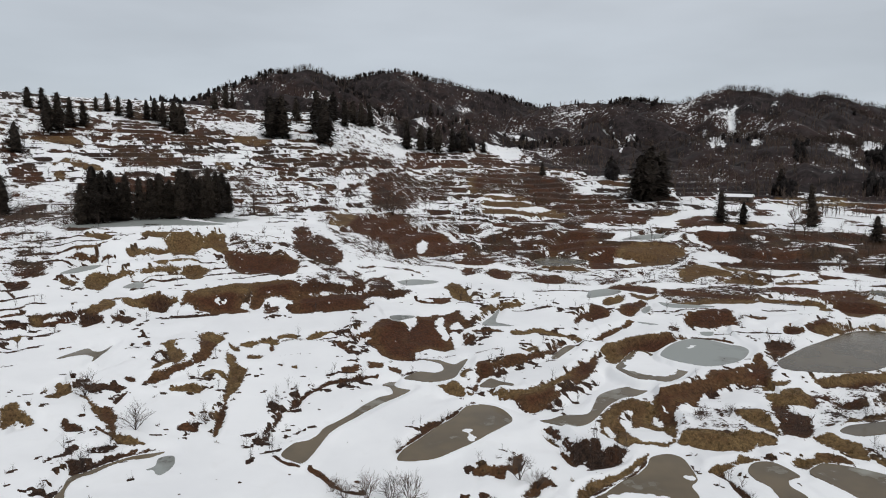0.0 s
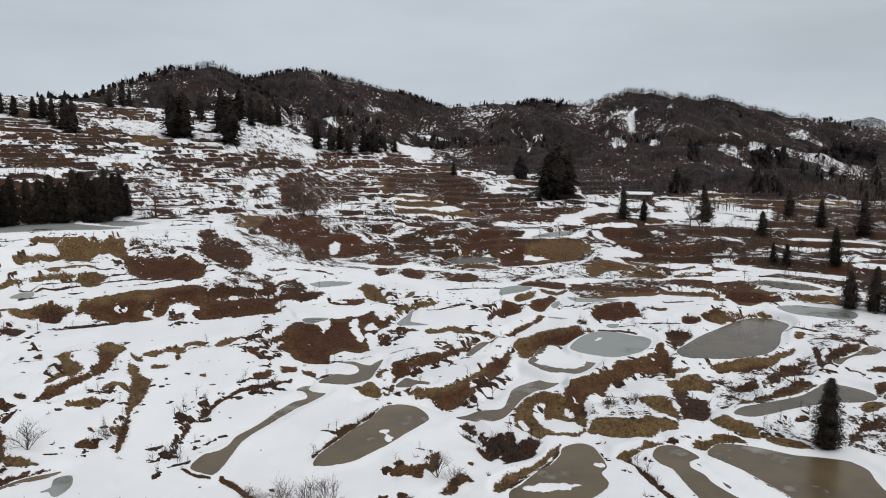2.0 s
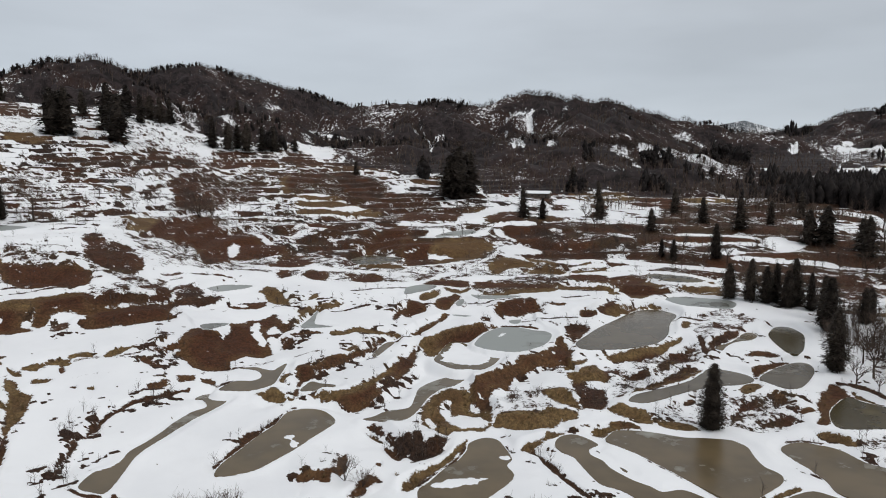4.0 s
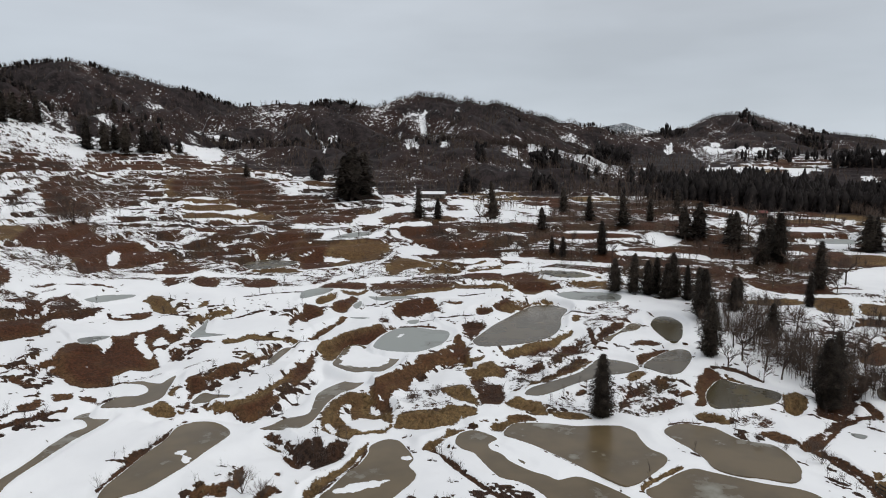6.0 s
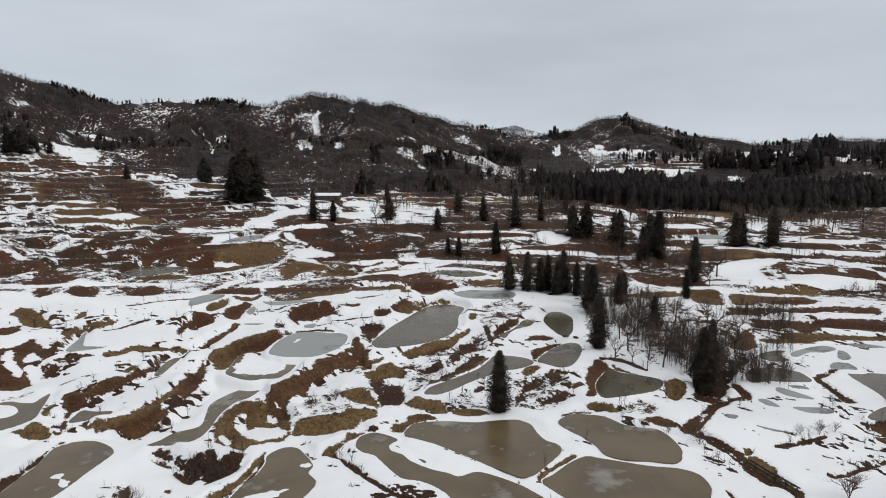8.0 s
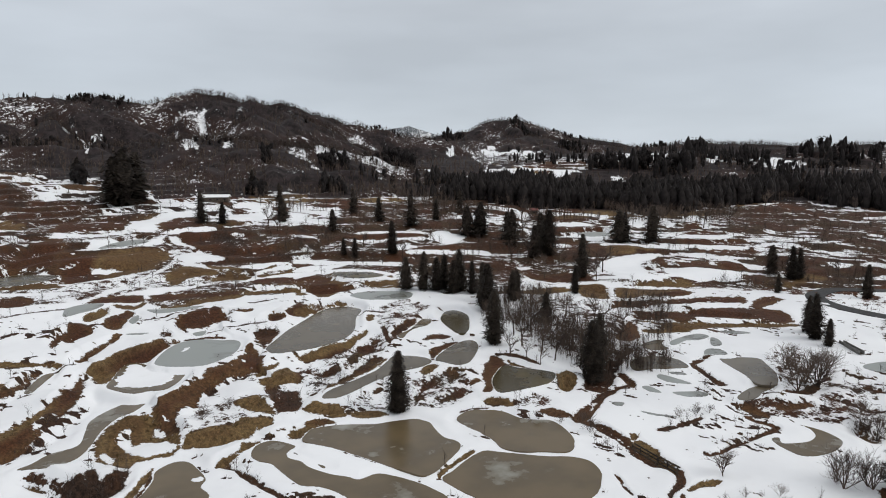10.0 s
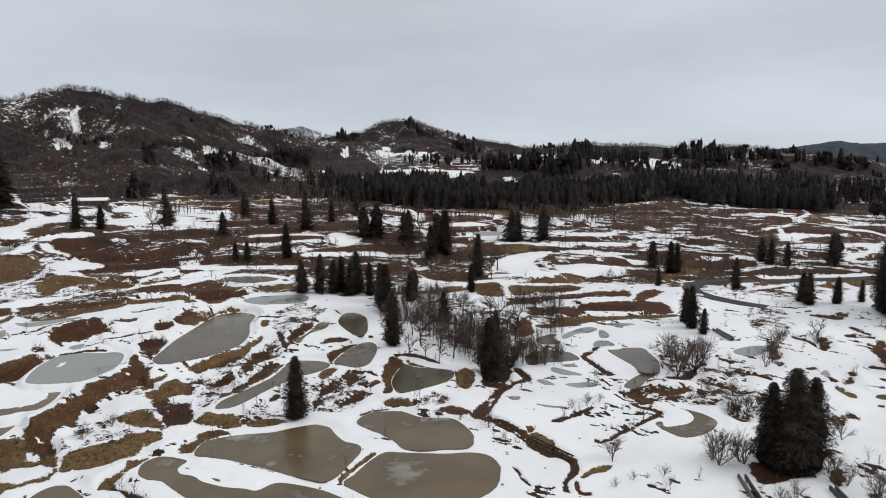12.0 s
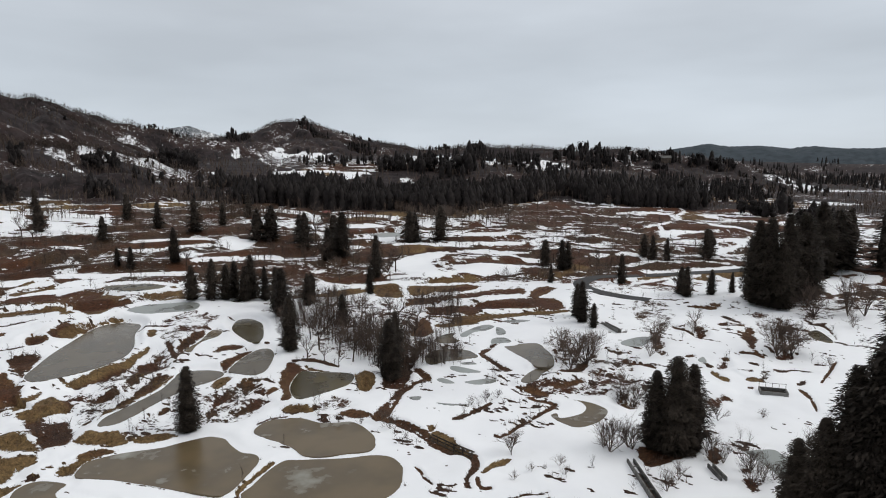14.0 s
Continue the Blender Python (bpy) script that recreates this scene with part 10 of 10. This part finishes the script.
# clumps of evergreens on the farther hills
x, y, b, d, rng = strewn(8000, -36, 97, 430, 1150, 13)
thick = fbm(x, y, 75, 3, 93) + 0.12 * smooth(40, 60, b) + 0.10 * smooth(44, 50, b) * (d < 800)
keep = (thick > 0.44) & (rng.random(len(x)) < 0.7) & ((b > 34) | (d > 560))
x, y, tall = [x[keep]], [y[keep]], [rng.uniform(5, 10, keep.sum())]
for cx, cy, height, half in CLUMPS:
    n = max(5, int(5 * half / (0.3 * height)))
    along, depth = rng.uniform(-1, 1, n) * half * 0.85, rng.normal(0, 0.5 * height, n)
    far_off = math.hypot(cx, cy)
    x.append(cx + (cy * along + cx * depth) / far_off)
    y.append(cy + (cy * depth - cx * along) / far_off)
    tall.append(height * rng.uniform(0.72, 1.08, n) * (1 - 0.3 * np.abs(along) / half))
x, y, tall = np.concatenate(x), np.concatenate(y), np.concatenate(tall)
scatter("far_evergreens", ROUND[:3] + CEDARS, x, y, land(x, y)[0] - 0.5, tall, FAR_CEDAR, "clumps of dark evergreens on far hillsides", "forest", 14)
# trees in clumps and rows over the far valley
def far_spire(seed):
    rng = random.Random(seed)
    s = Soup()
    for k in range(3):
        base, tip = 0.05 + 0.26 * k, 0.5 + 0.25 * k
        ring = [(0.2 * (1 - 0.27 * k) * rng.uniform(0.7, 1.2) * math.cos(a), 0.2 * (1 - 0.27 * k) * rng.uniform(0.7, 1.2) * math.sin(a), base) for a in (0.3, 1.5, 2.8, 4.0, 5.2)]
        for i in range(5):
            s.add([ring[i], ring[(i + 1) % 5], (0, 0, tip)])
    return s


x, y, b, d, rng = strewn(9000, 60, 98, 560, 1750, 33)
thick = fbm(x, y, 95, 3, 35) + 0.6 * fbm(x, y, 28, 2, 36)
keep = (thick > 0.22) & (rng.random(len(x)) < 0.8)
x, y = x[keep], y[keep]
scatter("valley_trees", [far_spire(400 + k) for k in range(6)], x, y, land(x, y)[0] - 0.5, rng.uniform(6, 14, len(x)), FAR_CEDAR, "dark evergreens in clumps and rows over a far valley", "forest", 34)
# leafless woods on mountains and round the fields
x, y, b, d, rng = strewn(30000, -37, 98, 330, 1300, 15)
z, bare, tan, dark, wood = land(x, y)
keep = (wood > 0.5) & (rng.random(len(x)) < 0.62)
x, y, z, d = x[keep], y[keep], z[keep], d[keep]
rx, ry = [], []
for slope, crest in RIDGES:
    for a, c in zip(crest[:-1], crest[1:]):
        if 500 < math.hypot(a[0], a[1]) < 1300:
            n = int(math.hypot(c[0] - a[0], c[1] - a[1]) / 0.2)
            p = a + (c - a) * rng.random(n)[:, None]
            rx.append(p[:, 0] + rng.normal(0, 9, n))
            ry.append(p[:, 1] + rng.normal(0, 9, n))
rx, ry = np.concatenate(rx), np.concatenate(ry)
grove = fbm(rx, ry, 70, 3, 97)
rz = land(rx, ry)[0]
FUZZ = [small_leafless(70 + k, 14, 0.6, 0.014) for k in range(5)]
THIN = [small_leafless(80 + k, 24, 0.5, 0.011) for k in range(6)]
m = (grove > -0.35) & (rng.random(len(rx)) < 0.85)
scatter("leafless_ridge_wood", FUZZ, rx[m], ry[m], rz[m] - 0.8, rng.uniform(4.0, 7.0, m.sum()) + 3.5 * smooth(0.0, 0.5, grove[m]), TWIG,
        "grey leafless trees along the mountain ridges", "forest", 26)
west = np.degrees(np.arctan2(rx, ry)) < 19
m = (fbm(rx, ry, 45, 2, 98) > 0.36 - 0.55 * west) & (rng.random(len(rx)) < 0.13 + 0.05 * west)
scatter("ridge_evergreens", ROUND + CEDARS, rx[m], ry[m], rz[m] - 1.0, rng.uniform(3.5, 7.0, m.sum()), FAR_CEDAR, "dark evergreens in clumps along the mountain ridges", "forest", 27)
scatter("leafless_wood", LEAFLESS, x, y, z, rng.uniform(4.5, 9.0, len(x)), TWIG, "grey-brown leafless trees on the mountainsides", "forest", 16)
# scrub, dead ferns and dry grass on the terrace banks
THICKET = [tuft(k, 6, 0.75, 0.035) for k in range(5)]
GRASS = [tuft(20 + k, 7, 0.9, 0.07) for k in range(5)]
x, y, b, d, rng = strewn(60000, -36, 96, 72, 400, 17)
z, bare, tan, dark, wood = land(x, y)
kind = tan + rng.uniform(-0.25, 0.25, len(x))
m = (bare > 0.7) & (kind > 0.45) & (d < 230)
scatter("dry_grass", GRASS, x[m], y[m], z[m], rng.uniform(0.35, 0.8, m.sum()), STRAW, "tufts of dry tan grass on terrace banks", "grass", 18)
m = (bare > 0.7) & (kind <= 0.45) & (dark > 0.3) & (wood < 0.5)
scatter("scrub", THICKET, x[m], y[m], z[m], rng.uniform(0.3, 1.0, m.sum()) * (1 + smooth(140, 260, d[m])), TWIG, "leafless brown scrub on terrace banks", "scrub", 19)
# brushwood on overgrown slopes
x, y, b, d, rng = strewn(34000, -36, 96, 85, 430, 21)
z, bare, tan, dark, wood = land(x, y)
m = (bare > 0.5) & (dark > 0.5) & (wood < 0.5) & (rng.random(len(x)) < 0.5)
scatter("brushwood", THIN, x[m], y[m], z[m], rng.uniform(1.2, 3.2, m.sum()) * (1 + 0.9 * smooth(160, 250, d[m])), TWIG, "leafless brushwood on overgrown slopes", "scrub", 22)
# the leafless grove by the weedy pond
x, y, b, d, rng = strewn(2600, 46, 62, 124, 192, 23)
m = (d > 132 + 26 * smooth(55, 47, b)) & (fbm(x, y, 14, 2, 95) > -0.25)
x, y = x[m], y[m]
scatter("leafless_grove", THIN, x, y, land(x, y)[0], rng.uniform(1.6, 4.8, len(x)) + 1.8 * fbm(x, y, 12, 2, 96), TWIG, "leafless brown grove beside a small pond", "forest", 24)


# ---- small built things ----
def part(name, bm, mat, parent, label=""):
    me = bpy.data.meshes.new(name)
    bm.to_mesh(me)
    bm.free()
    me.materials.append(mat)
    ob = new(name, me)
    ob.parent = parent
    return tagged(ob, label)


def block(cx, cy, cz, sx, sy, sz, bevel=0.02):
    bm = bmesh.new()
    bmesh.ops.create_cube(bm, size=1.0, matrix=Matrix.Translation((cx, cy, cz)) @ Matrix.Diagonal((sx, sy, sz, 1)))
    bmesh.ops.bevel(bm, geom=bm.edges[:], offset=bevel, segments=1, affect="EDGES")
    return bm


def gable(width, depth, rise, base, thick):
    """A gabled roof sheet over a plan of that width (x) and depth (y)."""
    bm = bmesh.new()
    hx, hy = width / 2, depth / 2
    rows = [(-hy, base), (0, base + rise), (hy, base)]
    top = [[bm.verts.new((sx * hx, yy, zz + thick)) for yy, zz in rows] for sx in (-1, 1)]
    low = [[bm.verts.new((sx * hx, yy, zz)) for yy, zz in rows] for sx in (-1, 1)]
    for k in range(2):
        bm.faces.new((top[0][k], top[1][k], top[1][k + 1], top[0][k + 1]))
        bm.faces.new((low[0][k], low[0][k + 1], low[1][k + 1], low[1][k]))
        for s in range(2):
            bm.faces.new((top[s][k], top[s][k + 1], low[s][k + 1], low[s][k]))
    for k in (0, 2):
        bm.faces.new((top[0][k], low[0][k], low[1][k], top[1][k]))
    bmesh.ops.recalc_face_normals(bm, faces=bm.faces[:])
    return bm


CONCRETE = foliage_material("old_concrete", (0.06, 0.058, 0.055), (0.17, 0.165, 0.155), 0.6)
TIMBER = foliage_material("weathered_timber", (0.022, 0.018, 0.015), (0.075, 0.058, 0.045), 0.5)
RUST_ROOF = foliage_material("faded_red_roof", (0.13, 0.05, 0.045), (0.20, 0.085, 0.075), 0.8)
SNOW = foliage_material("snow", (0.78, 0.79, 0.81), (0.85, 0.86, 0.875), 1.5)
WALL = foliage_material("plank_wall", (0.06, 0.046, 0.038), (0.13, 0.105, 0.085), 0.7)
GLASS = material("window_glass", (0.02, 0.022, 0.025), 0.15)[0]


def drain(x0, y0, x1, y1, gap, label):
    """An open concrete drain: two side walls, a bed and cross struts."""
    length, turn = math.hypot(x1 - x0, y1 - y0), math.degrees(math.atan2(y1 - y0, x1 - x0))
    ob = new("drain_channel", None)
    for side in (-1, 1):
        part("side_wall", block(length / 2, side * gap / 2, 0.1, length, 0.22, 0.8), CONCRETE, ob)
    part("bed", block(length / 2, 0, -0.2, length, gap - 0.2, 0.1), TIMBER, ob, "dark bed")
    for k in range(1, int(length / 2.2)):
        part("strut", block(k * 2.2, 0, 0.35, 0.15, gap - 0.2, 0.12), CONCRETE, ob)
    ob.matrix_basis = Matrix.Translation((x0, y0, max(ground_at(x0, y0), ground_at(x1, y1)) + 0.05)) @ pose(0, 0, 0, 0, 0, turn)
    tagged(ob, label, "drain", "open drains")


drain(91.4, 21.5, 80.6, 15.1, 0.9, "dark concrete drain running straight across the snow")
drain(95.2, 11.4, 91.7, 9.2, 0.7, "short dark concrete drain half buried in snow")
drain(160.0, 45.4, 153.8, 39.8, 0.9, "dark concrete drain on a snowy slope")


def revetment(points):
    """Stacked timber rails that hold the bank of the brook."""
    for (x0, y0), (x1, y1) in zip(points[:-1], points[1:]):
        length, turn = math.hypot(x1 - x0, y1 - y0), math.degrees(math.atan2(y1 - y0, x1 - x0))
        ob = new("timber_revetment", None)
        for k in range(4):
            part("rail", block(length / 2, 0.28 * k, 0.15 + 0.32 * k, length, 0.2, 0.2, 0.05), TIMBER, ob)
        for k in range(int(length / 1.8) + 1):
            part("post", block(0.15 + k * 1.8, 0.3, 0.5, 0.16, 0.16, 1.6), TIMBER, ob)
        ob.matrix_basis = Matrix.Translation((x0, y0, ground_at((x0 + x1) / 2, (y0 + y1) / 2) - 0.35)) @ pose(0, 0, 0, 0, 0, turn)
        tagged(ob, "dark timber rails holding the brook's bank", "retaining wall", "timber revetments")


revetment([(84.5, 50.8), (82.7, 45.6), (81.7, 42.0)])


def basin(x, y, turn):
    ob = new("water_basin", None)
    for cx, cy, sx, sy in ((0, 1.3, 4.6, 0.25), (0, -1.3, 4.6, 0.25), (2.2, 0, 0.25, 2.4), (-2.2, 0, 0.25, 2.4)):
        part("rim", block(cx, cy, 0.1, sx, sy, 0.9), CONCRETE, ob)
    part("bed", block(0, 0, -0.05, 4.2, 2.4, 0.2), TIMBER, ob, "dark empty bed")
    for cx in (-2.2, -1.1, 0, 1.1, 2.2):
        part("post", block(cx, 1.3, 0.95, 0.07, 0.07, 0.9, 0.01), TIMBER, ob)
    part("rail", block(0, 1.3, 1.36, 4.6, 0.06, 0.06, 0.01), TIMBER, ob)
    ob.matrix_basis = Matrix.Translation((x, y, ground_at(x, y))) @ pose(0, 0, 0, 0, 0, turn)
    tagged(ob, "dark concrete basin with a low rail sunk in snow", "water basin")


basin(130.0, 5.7, -79)


def hut(name, x, y, turn, width, depth, wall, rise, roof_mat, wall_mat, label, category, windows):
    ob = new(name, None)
    part("wall", block(0, 0, wall / 2 - 0.3, width, depth, wall + 0.6), wall_mat, ob)
    for side in (-1, 1):
        bm = bmesh.new()
        a = [bm.verts.new((side * (width / 2 - 0.02), yy, zz)) for yy, zz in ((-depth / 2, wall - 0.02), (depth / 2, wall - 0.02), (0, wall + rise))]
        b = [bm.verts.new((side * (width / 2 - 0.18), v.co.y, v.co.z)) for v in a]
        bm.faces.new(a)
        bm.faces.new(b[::-1])
        for k in range(3):
            bm.faces.new((a[k], b[k], b[(k + 1) % 3], a[(k + 1) % 3]))
        bmesh.ops.recalc_face_normals(bm, faces=bm.faces[:])
        part("gable_wall", bm, wall_mat, ob)
    part("roof", gable(width + 0.8, depth + 0.9, rise, wall, 0.18), roof_mat, ob)
    for k in range(windows):
        cx = (k + 0.5) / windows * width - width / 2
        w = part("window", block(cx, -depth / 2 - 0.03, wall * 0.55, 0.9, 0.12, 0.8, 0.01), TIMBER, ob)
        part("pane", block(cx, -depth / 2 - 0.10, wall * 0.55, 0.74, 0.02, 0.64, 0.005), GLASS, w)
    part("door", block(width * 0.38, -depth / 2 - 0.03, 0.95, 0.9, 0.1, 1.9, 0.01), TIMBER, ob)
    ob.matrix_basis = Matrix.Translation((x, y, ground_at(x, y))) @ pose(0, 0, 0, 0, 0, turn)
    return tagged(ob, label, category)


hut("field_hut", 282.0, 233.3, -40, 3.6, 3.0, 2.2, 1.0, RUST_ROOF, WALL, "small field hut with a faded red roof below the cedars", "hut", 1)
hut("farm_shed", 150.2, 341.0, -35, 15.0, 6.0, 2.4, 1.3, SNOW, WALL, "long low farm shed with a snow-covered roof", "shed", 4)
hut("farm_house", 841.7, 168.2, -70, 11.0, 8.0, 5.0, 3.0, CONCRETE, WALL, "far farmhouse with a grey roof among trees", "house", 3)
